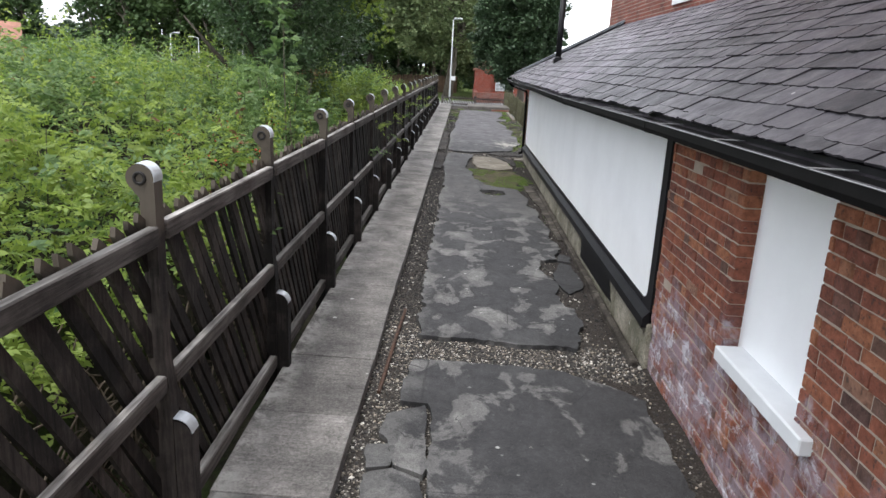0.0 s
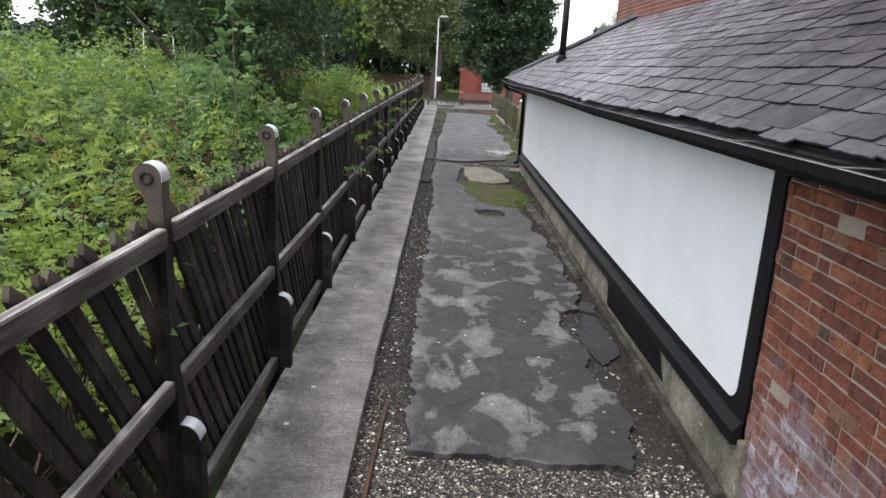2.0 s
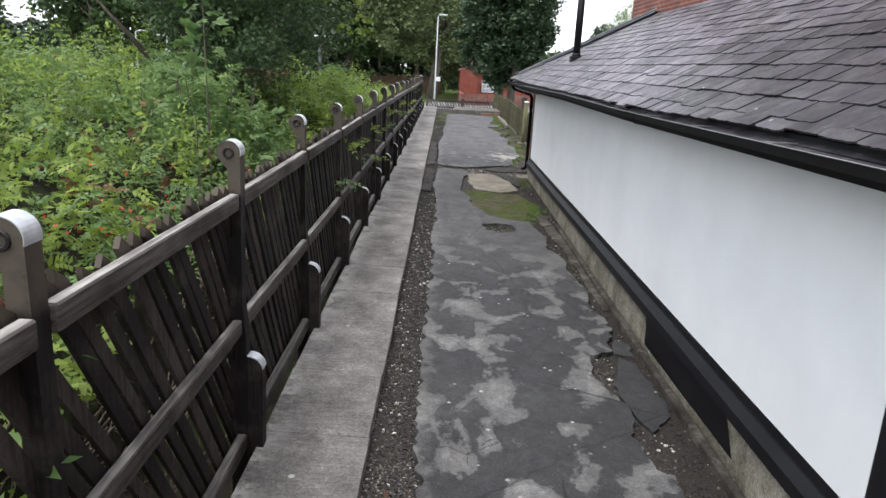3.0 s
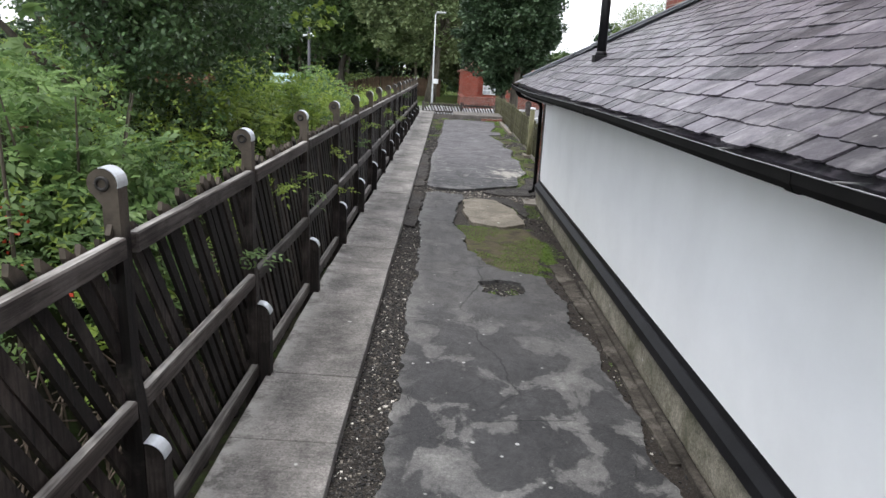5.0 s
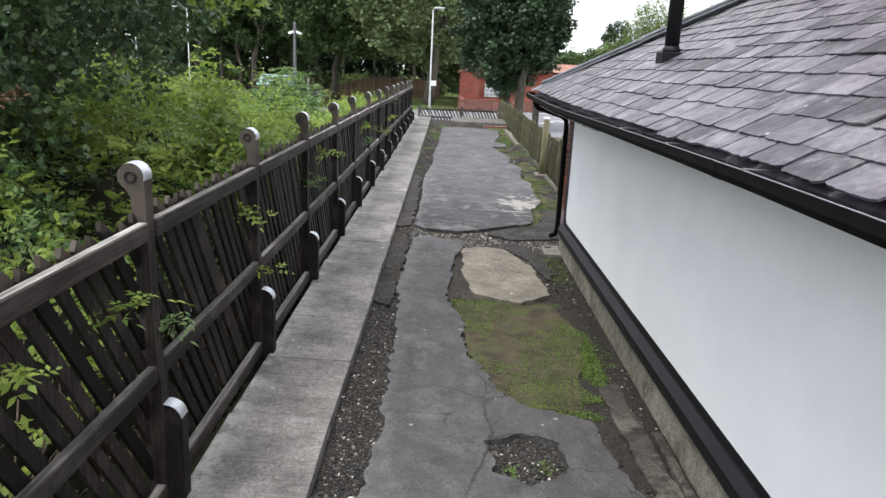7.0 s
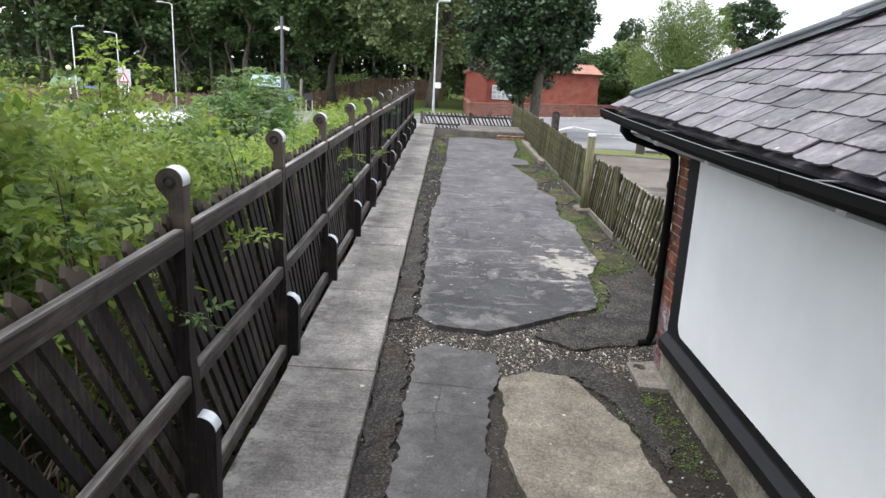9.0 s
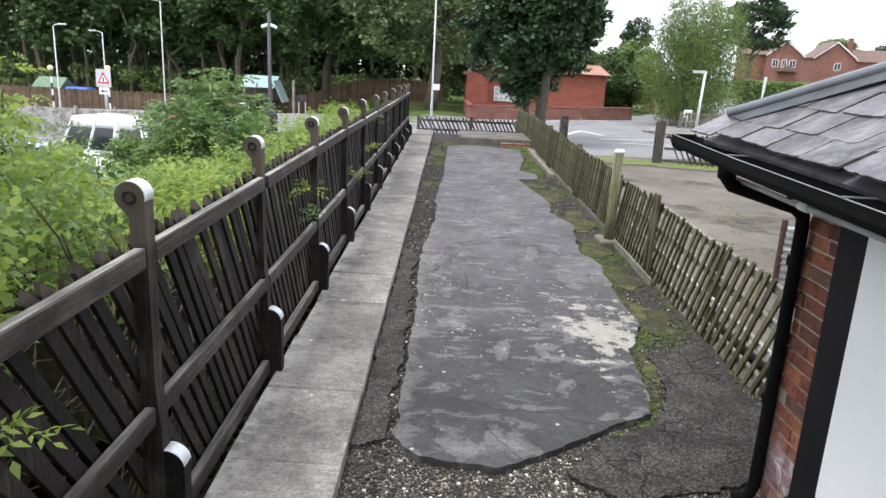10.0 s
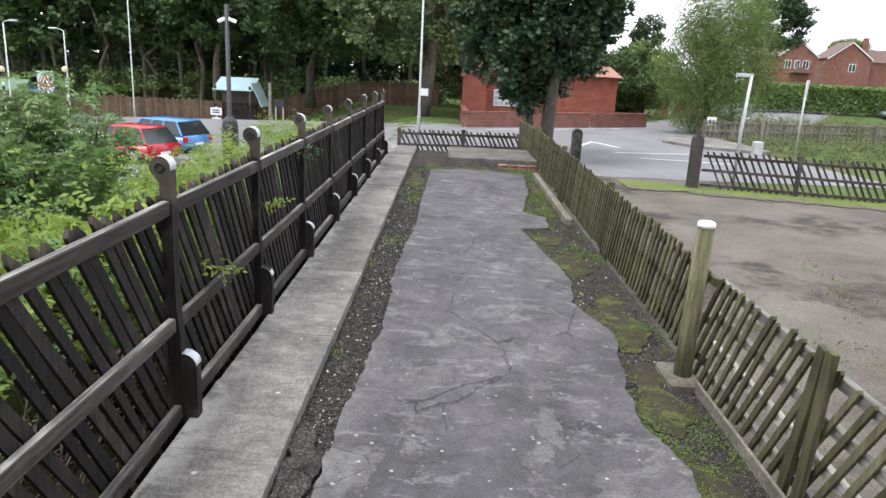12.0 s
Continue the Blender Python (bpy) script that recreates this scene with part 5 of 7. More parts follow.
# rose hips and a few withered leaves among the brambles
b = bank_points(46, -2.9, -1.85, 6.2, 11.0, -0.05, 0.2)
q = np.repeat(b, 6, 0) + rng.normal(size=(len(b) * 6, 3)) * 0.035
leaf_mesh("rose_hips", leaves(rng, q, 0.024, narrow=0.5, up=0.1), M["berry"], bank, kind="stuff")
b = np.r_[bank_points(16, -3.2, -1.9, 3.5, 12, -0.1, 0.1), bank_points(10, -5.6, -4.6, 28, 30, -0.2, 0.2)]
leaf_mesh("withered_leaves", palms(rng, np.repeat(b, 3, 0) + rng.normal(size=(len(b) * 3, 3)) * 0.06, 0.075), M["leaf_dead"], bank, kind="stuff")
# added dark hull under the leaves, closing gaps and giving the shade inside
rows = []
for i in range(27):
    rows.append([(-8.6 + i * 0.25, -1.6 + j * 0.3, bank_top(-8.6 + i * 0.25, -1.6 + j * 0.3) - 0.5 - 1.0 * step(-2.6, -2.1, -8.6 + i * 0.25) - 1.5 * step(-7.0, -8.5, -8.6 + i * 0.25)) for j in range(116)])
hull_f = [(i * 116 + j, (i + 1) * 116 + j, (i + 1) * 116 + j + 1, i * 116 + j + 1) for i in range(26) for j in range(115)]
tagged(raw("thatch", [p for row in rows for p in row], hull_f, M["bankshade"], bank), kind="stuff")
bm = bmesh.new()
for p in bank_points(160, -4, -1.7, 0, 32, 0.3, 0.6):
    h = rng.uniform(0.5, 1.0)
    tube(bm, [(p[0], p[1], p[2] - 0.8), (p[0] + rng.normal() * 0.15, p[1] + rng.normal() * 0.15, p[2] + h * 0.6)], [0.008, 0.003], 4)
tagged(part("stems", bm, M["bark"], bank), kind="stuff")

# dead bramble stems tangled in the shade behind the pales
bm = bmesh.new()
for k in range(2600):
    x, y = -1.5 - abs(rng.normal()) * 0.28, rng.uniform(-0.5, 38)
    z = -0.3 + rng.uniform() * max(0.2, bank_top(-2.0, y) - 0.05)
    d = rng.normal(size=3) * (0.12, 0.4, 0.3)
    d[0] = -abs(d[0])
    p0 = Vector((x, y, z))
    tube(bm, [p0, p0 + Vector(d * 0.5) + Vector((0, 0, 0.06)), p0 + Vector(d)], [0.006, 0.005, 0.003], 4, False)
tagged(part("dead_stems", bm, M["twigs"], bank), kind="stuff")

# sprigs that have grown through the pales
for k, (yy, zz) in enumerate(((10.3, 1.05), (11.3, 1.35), (12.0, 1.25), (12.6, 1.0), (14.0, 1.3), (14.3, 0.8), (16.2, 1.2), (16.9, 1.35), (21.0, 1.3), (21.4, 1.0), (24.4, 0.95), (26.0, 1.1), (27.5, 1.4))):
    r = np.random.default_rng(300 + k)
    sp = empty("bramble_sprig", "small leafy sprig grown through the fence pales", "sprig", "sprigs in the fence", at=(FX - 0.05, yy, zz))
    tip = (0.16 + 0.1 * r.uniform(), r.uniform(-0.12, 0.12), r.uniform(-0.05, 0.1))
    part("stem", tube(bmesh.new(), [(-0.25, 0, -0.1), (0, 0, 0), tip], [0.004, 0.003, 0.0015], 5), M["twigs"], sp)
    s_ = r.uniform(size=(16, 1))
    leaf_mesh("foliage", fronds(r, np.array([tip]) * s_ + r.normal(size=(16, 3)) * 0.025, r.uniform(0.07, 0.13, 16), 2), M["leaf_light" if k % 3 else "leaf_elder"], sp)

# shrubs that stand out of the bank
def shrub(name, label, seed, x, y, top, rad, n, per, size, material, sprays=40, narrow=0.3):
    r = np.random.default_rng(seed)
    z0 = terrain(x, y)
    ob = empty(name, label, "shrub", at=(x, y, z0))
    bm = bmesh.new()
    h = top - z0
    for k in range(6):
        a = r.uniform(0, 6.28)
        bm = bmesh.new()
        tube(bm, [(0, 0, 0), (math.cos(a) * rad * 0.3, math.sin(a) * rad * 0.3, h * 0.5), (math.cos(a) * rad * 0.6, math.sin(a) * rad * 0.6, h * 0.9)], [0.03, 0.018, 0.005], 6)
        part("stem", bm, M["bark"], ob)
    d = r.normal(size=(n, 3))
    d /= np.linalg.norm(d, axis=1)[:, None]
    d *= r.uniform(0.5, 1, (n, 1))
    c = d * (rad, rad, h * 0.42) + (0, 0, h * 0.52)
    pts = clumps(r, c, r.uniform(0.15, 0.3, n), per)
    s = c[c[:, 2] > h * 0.4]
    s = s[r.integers(0, len(s), sprays)]
    pts = np.r_[pts, twig_sprays(r, s, r.uniform(0.3, 0.7, len(s)), 18, 0.8)]
    pts = pts[r.uniform(size=len(pts)) < 0.36]
    leaf_mesh("foliage", fronds(r, pts, r.uniform(1.5, 2.9, len(pts)) * size, 3, wide=narrow * 0.8), material, ob)
    return ob


shrub("ash_shrub", "bright green young ash shrub behind the fence", 21, -3.95, 27.1, 2.3, 1.15, 100, 110, 0.075, M["leaf_elder"], 60)
shrub("ash_shrub", "bright green young ash shrub behind the fence", 22, -5.2, 28.2, 1.6, 1.2, 70, 100, 0.075, M["leaf_bush"], 50)
shrub("elder_shrub", "tall leafy elder shrub rising above the brambles", 34, -4.6, 22.6, 1.45, 1.3, 80, 80, 0.075, M["leaf_elder"], 60)
shrub("elder_shrub", "tall leafy elder shrub rising above the brambles", 23, -2.75, 10.9, 2.3, 0.8, 60, 60, 0.08, M["leaf_elder"], 60)
shrub("elder_shrub", "tall leafy elder shrub rising above the brambles", 24, -4.4, 7.2, 2.3, 1.2, 80, 70, 0.075, M["leaf_bush"], 80)
shrub("elder_shrub", "tall leafy elder shrub rising above the brambles", 33, -3.6, 11.6, 2.35, 0.9, 60, 60, 0.08, M["leaf_elder"], 60)
shrub("elder_shrub", "tall leafy elder shrub rising above the brambles", 25, -2.5, 16.6, 1.9, 0.8, 60, 60, 0.08, M["leaf_light"], 60)
shrub("elder_shrub", "slim feathery light green shrub behind the fence", 26, -4.0, 21.0, 2.35, 0.45, 40, 45, 0.07, M["leaf_light"], 40)
shrub("elder_shrub", "light green leafy shrub behind the fence", 27, -2.6, 25.0, 1.2, 0.8, 60, 55, 0.08, M["leaf_light"], 60)
shrub("elder_shrub", "tall leafy elder shrub rising above the brambles", 28, -7.2, 10.5, 2.3, 1.6, 100, 70, 0.09, M["leaf_bush"], 90)
shrub("elder_shrub", "light green leafy shrub behind the fence", 31, -3.9, 18.2, 2.3, 1.1, 80, 60, 0.075, M["leaf_light"], 70)
# spindly sycamore sapling
sap = empty("sycamore_sapling", "thin sycamore sapling with large pale leaves", "sapling", at=(-2.45, 9.6, terrain(-2.45, 9.6)))
part("stem", tube(bmesh.new(), [(0, 0, 0), (0.04, 0.02, 1.6), (0.0, 0.05, 3.45)], [0.02, 0.012, 0.004], 6), M["bark"], sap)
r = np.random.default_rng(31)
c = np.array([(0.25 * math.cos(k * 2.2) * (1 - 0.5 * k / 14), 0.25 * math.sin(k * 2.2) * (1 - 0.5 * k / 14), 2.15 + 0.1 * k) for k in range(14)])
leaf_mesh("foliage", palms(r, np.repeat(c, 3, 0) + r.normal(size=(42, 3)) * 0.07, r.uniform(0.10, 0.16, 42)), M["leaf_elder"], sap)

# ivy-clad tree close behind the fence
ivy = tree("ivy_tree", "dark ivy-clad tree with hanging foliage behind the fence", 41, (-4.0, 14.9, -1.0), (-3.9, 14.9, 6.0), 0.26, 10, 1.5, (-3.75, 15.0, 5.1), (1.9, 2.2, 3.6), 470, 0.42, 190, 0.072, M["leaf_ivy"], narrow=0.3, bottom=2.95, up=0.2)
r = np.random.default_rng(57)
# ivy hanging round the stem, a light branch over the fence, dead twigs in the crown
c = np.stack([r.normal(size=90) * 0.42 + 0.45, r.normal(size=90) * 0.5 - 0.5, r.uniform(1.2, 4.6, 90)], 1)
leaf_mesh("ivy", palms(r, clumps(r, c, r.uniform(0.2, 0.42, 90), 60, 1.1), 0.062, 0.25, 3), M["leaf_hang"], ivy, "glossy ivy round the stem, sunlit tone in its colour")
c = np.stack([r.uniform(1.5, 2.35, 26), r.normal(size=26) * 0.35, r.uniform(3.75, 5.2, 26)], 1)
leaf_mesh("light_branch", palms(r, clumps(r, c, r.uniform(0.15, 0.3, 26), 14), 0.08, 0.4), M["leaf_light"], ivy, "light green leafy branch")
c = np.stack([r.normal(size=7) * 0.22 + 1.25, r.normal(size=7) * 0.2 - 1.2, r.normal(size=7) * 0.05 + 3.05], 1)
leaf_mesh("withered_twigs", leaves(r, clumps(r, c, np.full(7, 0.1), 12), 0.045, narrow=0.25), M["leaf_dead"], ivy, "withered brown leaves", kind="stuff")

# maple by the junction, twin trunks
tree("maple_tree", "dense dark green maple with twin grey trunks", 42, (3.25, 43.0, -0.35), (3.15, 43.0, 6.0), 0.26, 10, 1.9, (2.98, 43.0, 5.0), (2.6, 2.7, 3.6), 420, 0.48, 170, 0.15, M["leaf_dark"], bottom=1.45, stems=2, narrow=0.48)
tree("birch_tree", "pale green birch with drooping twigs and white limbs", 43, (13.6, 56.5, -0.3), (12.9, 56.5, 6.0), 0.16, 14, 2.4, (13.7, 56.5, 3.4), (2.9, 2.6, 4.0), 620, 0.6, 120, 0.11, M["leaf_birch"], bottom=0.3, squash=1.8, up=0.0, narrow=0.2, hollow=0.0)
tree("willow_tree", "tall grey-green tree with pale forked trunks", 44, (-2.2, 60.5, -0.5), (-2.6, 60.5, 11), 0.34, 9, 3.2, (-2.3, 61.0, 8.5), (5.2, 4.0, 6.5), 360, 0.95, 75, 0.27, M["leaf_willow"], bottom=3.2, stems=2)
tree("willow_tree", "leafy green tree behind the lamp post", 45, (3.0, 72, -0.5), (3, 72, 11), 0.3, 9, 3.0, (2.6, 72.0, 7), (5.5, 4.0, 6.8), 360, 1.0, 75, 0.29, M["leaf_willow"], bottom=1.0)
tree("ash_tree", "spreading grey-green tree at the edge of the wood", 53, (-9.0, 66.5, -0.6), (-9.2, 66.5, 9), 0.32, 9, 3.2, (-8.6, 66.0, 7.6), (5.2, 4.0, 5.2), 340, 0.95, 75, 0.3, M["leaf_wood"], bottom=3.2)
tree("ash_tree", "spreading grey-green tree at the edge of the wood", 54, (-17, 72, -0.6), (-17, 72, 10), 0.3, 9, 3.0, (-17, 72.0, 9.0), (4.6, 4.0, 5.8), 300, 0.95, 70, 0.31, M["leaf_wood"], bottom=4.0)
tree("garden_tree", "rounded green garden tree behind the brick wall", 46, (10.0, 68, -0.3), (10.0, 68, 2.4), 0.16, 7, 1.4, (10.2, 68, 2.2), (3.0, 2.6, 2.0), 170, 0.6, 90, 0.18, M["leaf_wood"], bottom=0.5)
tree("garden_tree", "small dark garden tree far behind the brick house", 55, (16.2, 80, -0.3), (16.2, 80, 5.5), 0.16, 7, 1.0, (16.2, 80, 5.2), (1.5, 1.5, 2.2), 70, 0.5, 80, 0.2, M["leaf_dark"], bottom=2.6)
tree("garden_tree", "wide green garden shrub beside the brick pier", 47, (13.8, 70, -0.3), (13.8, 70, 3), 0.15, 7, 1.6, (13.6, 70, 2.2), (3.0, 2.4, 2.3), 220, 0.5, 100, 0.16, M["leaf_birch"], bottom=0.2)
tree("pine_tree", "dark pine standing over the far houses", 48, (31.5, 92, 0.6), (31.5, 92, 11.5), 0.3, 12, 2.6, (31.8, 92, 8.2), (3.4, 3.2, 3.4), 200, 0.6, 110, 0.22, M["leaf_dark"], bottom=5.2, squash=0.5)
tree("far_tree", "dark round tree behind the far houses", 49, (84, 152, 1), (84, 152, 7), 0.3, 8, 3, (84, 152, 7), (6, 5, 4.5), 260, 0.9, 90, 0.3, M["leaf_dark"], bottom=1.0)
tree("far_tree", "light green round tree behind the far houses", 50, (76, 160, 1), (76, 160, 8), 0.3, 8, 3, (76, 160, 8.5), (4.5, 4, 3), 200, 0.9, 80, 0.3, M["leaf_birch"], bottom=1.0)

# wood beyond the road
wood_things = empty("woodland", "dark mixed woodland with slim pale trunks", "woods", kind="stuff")
r = np.random.default_rng(51)
bm = bmesh.new()
cc, rr2 = [], []
spots = []
for k in range(120):
    x = -75 + 76 * (k + r.uniform()) / 120
    y = 74 + r.uniform(0, 16) + (6 if x > -12 else 0)
    if -51 < x < -42:
        continue
    h = r.uniform(11, 19)
    spots.append((x, y, h))
for x, y, h in spots:
    z0 = terrain(x, y)
    for pts, q in limb_paths(r, (x, y, z0), (x + r.normal() * 0.8, y, z0 + h * 0.85), r.uniform(0.12, 0.24), 5, 2.2, 0.4):
        tube(bm, pts, q, 6)
    m = 34
    d = r.normal(size=(m, 3)) * (1.3, 1.3, 2.9)
    d[:, 2] += z0 + h * r.uniform(0.55, 0.68)
    d[:, 0] += x
    d[:, 1] += y
    cc.append(d[d[:, 2] > z0 + 2.8])
tagged(part("trunks", bm, M["bark"], wood_things), kind="stuff")
cc = np.concatenate(cc)
leaf_mesh("canopy", leaves(r, clumps(r, cc, r.uniform(0.6, 1.3, len(cc)), 34), 0.44), M["leaf_wood"], wood_things, kind="stuff")
# dark depth of the wood: leaf mass added behind, inner shade in its tone
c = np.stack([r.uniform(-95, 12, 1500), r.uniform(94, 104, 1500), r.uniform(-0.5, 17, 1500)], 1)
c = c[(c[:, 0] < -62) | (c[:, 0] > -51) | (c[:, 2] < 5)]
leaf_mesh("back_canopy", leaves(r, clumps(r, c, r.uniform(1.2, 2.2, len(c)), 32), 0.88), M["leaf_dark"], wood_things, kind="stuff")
c = np.stack([r.uniform(-75, 0, 330), r.uniform(72, 80, 330), r.uniform(-0.6, 1.0, 330)], 1)
leaf_mesh("undergrowth", leaves(r, clumps(r, c, r.uniform(0.4, 0.9, len(c)), 60), 0.2), M["leaf_birch"], wood_things, kind="stuff")
# low leaf mass added in the same dark tone, shade between the trunks
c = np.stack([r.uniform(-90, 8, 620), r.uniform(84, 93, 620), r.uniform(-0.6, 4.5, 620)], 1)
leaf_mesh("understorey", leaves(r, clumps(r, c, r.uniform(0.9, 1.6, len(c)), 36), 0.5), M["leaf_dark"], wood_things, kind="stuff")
c = np.stack([r.uniform(-40, -5, 420), np.zeros(420), np.full(420, -0.62)], 1)
c[:, 1] = [65.8 + r.uniform(0, 1.5) + 3.0 * step(-14, -2, x) for x in c[:, 0]]
c[:, 2] = [terrain(x, y) + 0.1 for x, y in c[:, :2]]
leaf_mesh("verge_tufts", leaves(r, clumps(r, c, r.uniform(0.12, 0.3, len(c)), 30), 0.12, narrow=0.2), M["leaf_birch"], wood_things, kind="stuff")

# rank yellow-green growth standing just above the fence
r = np.random.default_rng(73)
c = np.stack([r.uniform(-2.9, -1.95, 420), r.uniform(26.2, 33.0, 420), r.uniform(0.45, 1.22, 420)], 1)
q = twig_sprays(r, c, r.uniform(0.2, 0.45, len(c)), 16, 0.5)
leaf_mesh("rank_weeds", fronds(r, q, r.uniform(0.05, 0.11, len(q)), 2, rise=0.3), M["leaf_light"], bank, kind="stuff")

# clipped hedge and rough verge on the far side of the road
hedge = empty("hedge", "clipped dense green hedge", "hedge")
r = np.random.default_rng(61)
n = 30000
p = np.stack([r.uniform(25, 47, n), r.uniform(78, 80, n), r.uniform(0, 2.0, n)], 1)
face = r.integers(0, 3, n)
p[face == 0, 1] = 78 + r.uniform(-0.08, 0.08, (face == 0).sum())
p[face == 1, 2] = 2.0 + r.uniform(-0.08, 0.08, (face == 1).sum())
p[:, 2] += 0.35
leaf_mesh("foliage", leaves(r, p, 0.2), M["leaf_bush"], hedge)
n = 900
c = np.stack([r.uniform(13, 50, n), r.uniform(54, 66, n), r.uniform(-0.3, 0.45, n)], 1)
c[620:] = np.stack([r.uniform(13.3, 30, 280), r.uniform(44, 54, 280), r.uniform(-0.42, -0.1, 280)], 1)
leaf_mesh("verge_weeds", leaves(r, clumps(r, c, r.uniform(0.25, 0.6, n), 120), 0.085, narrow=0.3), M["leaf_weed"], None, "tall pale weeds behind the far fence", "stuff")
bpy.data.objects["verge_weeds"]["category"] = "weeds"

# ---- gravel, moss and grass on the platform ----
def inside(px, py, poly):
    """Which of the points lie in the outline."""
    hit = np.zeros(len(px), bool)
    x0, y0 = poly[-1]
    for x1, y1 in poly:
        cross = ((y1 > py) != (y0 > py)) & (px < (x0 - x1) * (py - y1) / (y0 - y1 + 1e-12) + x1)
        hit ^= cross
        x0, y0 = x1, y1
    return hit


def off_slabs(p):
    free = np.ones(len(p), bool)
    for outs in SLABS:
        covered = inside(p[:, 0], p[:, 1], outs[0])
        for h in outs[1:]:
            covered &= ~inside(p[:, 0], p[:, 1], h)
        free &= ~covered
    return p[free]


def scatter(r, n, x0, x1, y0, y1):
    return np.stack([r.uniform(x0, x1, n), r.uniform(y0, y1, n)], 1)


r = np.random.default_rng(71)
spots = np.concatenate([scatter(r, 7000, -0.6, -0.25, 2.6, 13), scatter(r, 6500, -0.6, -0.2, 13, 36), scatter(r, 5200, -0.45, 1.65, 5.2, 5.9), scatter(r, 2600, 1.0, 1.66, 2.6, 9), scatter(r, 2600, 1.15, 1.67, 9, 18.3), scatter(r, 5600, -0.4, 1.7, 18.2, 19.6), scatter(r, 6500, -0.6, -0.22, 10, 24), scatter(r, 1000, 0.35, 0.95, 12.7, 13.5), scatter(r, 4200, -0.6, -0.18, 24, 33), scatter(r, 5200, 1.6, 2.35, 20, 34)])
spots = off_slabs(spots)
ico = bmesh.new()
bmesh.ops.create_cube(ico, size=1.5)
for v in ico.verts:
    v.co += Vector((0.25 * v.co.y, -0.2 * v.co.z, 0.2 * v.co.x))
iv = np.array([v.co[:] for v in ico.verts])
ico.verts.index_update()
fi = np.array([[v.index for v in f.verts] for f in ico.faces])
ico.free()
n = len(spots)
size = r.uniform(0.0035, 0.0100, (n, 1, 1)) * (1 + 0.6 * (r.uniform(size=(n, 1, 1)) > 0.93))
spin = r.uniform(0, 6.28, n)
rot = np.stack([np.cos(spin), -np.sin(spin), np.sin(spin), np.cos(spin)], 1).reshape(n, 2, 2)
dirs = iv[None] * (1 + 0.25 * r.uniform(-1, 1, (n, len(iv), 1))) * np.stack([r.uniform(0.7, 1.3, n), r.uniform(0.7, 1.3, n), r.uniform(0.45, 0.85, n)], 1)[:, None, :]
dirs[:, :, :2] = np.einsum('nij,nvj->nvi', rot, dirs[:, :, :2])
base = np.stack([spots[:, 0], spots[:, 1], 0.007 * spots[:, 1] - 0.0175 * spots[:, 0] - 0.092], 1)
vv = (base[:, None, :] + dirs * size).reshape(-1, 3)
light = (spots[:, 1] < 6.2) | ((spots[:, 1] > 18.2) & (spots[:, 1] < 19.7) & (spots[:, 0] > -0.35))
vv = vv.reshape(n, -1, 3)
for keep, mat, label in ((light, "stones", "loose mixed dark and pale pebbles between the slabs"), (~light, "darkstones", "loose dark pebbles with a few pale ones")):
    k = int(keep.sum())
    f = (fi[None] + (np.arange(k) * len(iv))[:, None, None]).reshape(-1, 4)
    tagged(raw("gravel", vv[keep].reshape(-1, 3).tolist(), f.tolist(), M[mat]), label, "gravel", kind="stuff")

slab("moss_patch", [(0.22, 16.05), (0.8, 16.0), (1.24, 16.1), (1.42, 15.2), (1.2, 14.2), (1.13, 13.8), (0.74, 13.80), (0.56, 14.03), (0.34, 14.7), (0.30, 15.5)], -0.078, M["mosssoil"], "green and brown moss on damp soil", "moss", seed=20, thick=0.03)
SLABS.pop()
for k, (mx, my, mw, ml) in enumerate(((1.76, 20.6, 0.14, 0.5), (1.98, 21.9, 0.2, 0.6), (2.02, 23.3, 0.22, 0.5), (1.98, 24.6, 0.2, 0.45), (2.05, 26.3, 0.26, 0.7), (1.93, 28.3, 0.22, 0.6), (1.78, 29.5, 0.22, 0.4), (2.05, 31.6, 0.2, 0.6), (2.1, 33.6, 0.16, 0.7), (-0.38, 34.0, 0.16, 0.8), (1.0, 35.9, 0.7, 0.22))):
    ring_ = [(mx + mw * math.cos(a) * (1 + 0.3 * math.sin(3 * a + k)), my + ml * math.sin(a) * (1 + 0.25 * math.cos(2 * a + k))) for a in (2 * math.pi * i / 12 for i in range(12))]
    slab("moss_mat", ring_, -0.086, M["mossmat"], "patch of yellow-green moss beside the broken asphalt", "moss", seed=40 + k, thick=0.02, rough=0.07, tip=0.012)
    SLABS.pop()
r = np.random.default_rng(72)


def edge_tufts(n, x0, x1, y0, y1, keep):
    p = off_slabs(scatter(r, n, x0, x1, y0, y1))
    k = np.array([noise.noise(Vector((x * 1.7, y * 1.1, 4))) + 0.5 * noise.noise(Vector((x * 5, y * 5, 9))) for x, y in p])
    return p[k > keep]


def rim_tufts(n):
    """Moss close along the broken right-hand rim of the far asphalt."""
    rim = np.array([q for q in SLABS[5][0] if q[0] > 1.3 and 19.6 < q[1] < 33])
    p = rim[r.integers(0, len(rim), n)] + np.abs(r.normal(size=(n, 2))) * (0.075, 0.03)
    k = np.array([noise.noise(Vector((x * 1.5, y * 0.9, 14))) for x, y in p])
    return p[(k > -0.12) | (p[:, 1] < 23)]


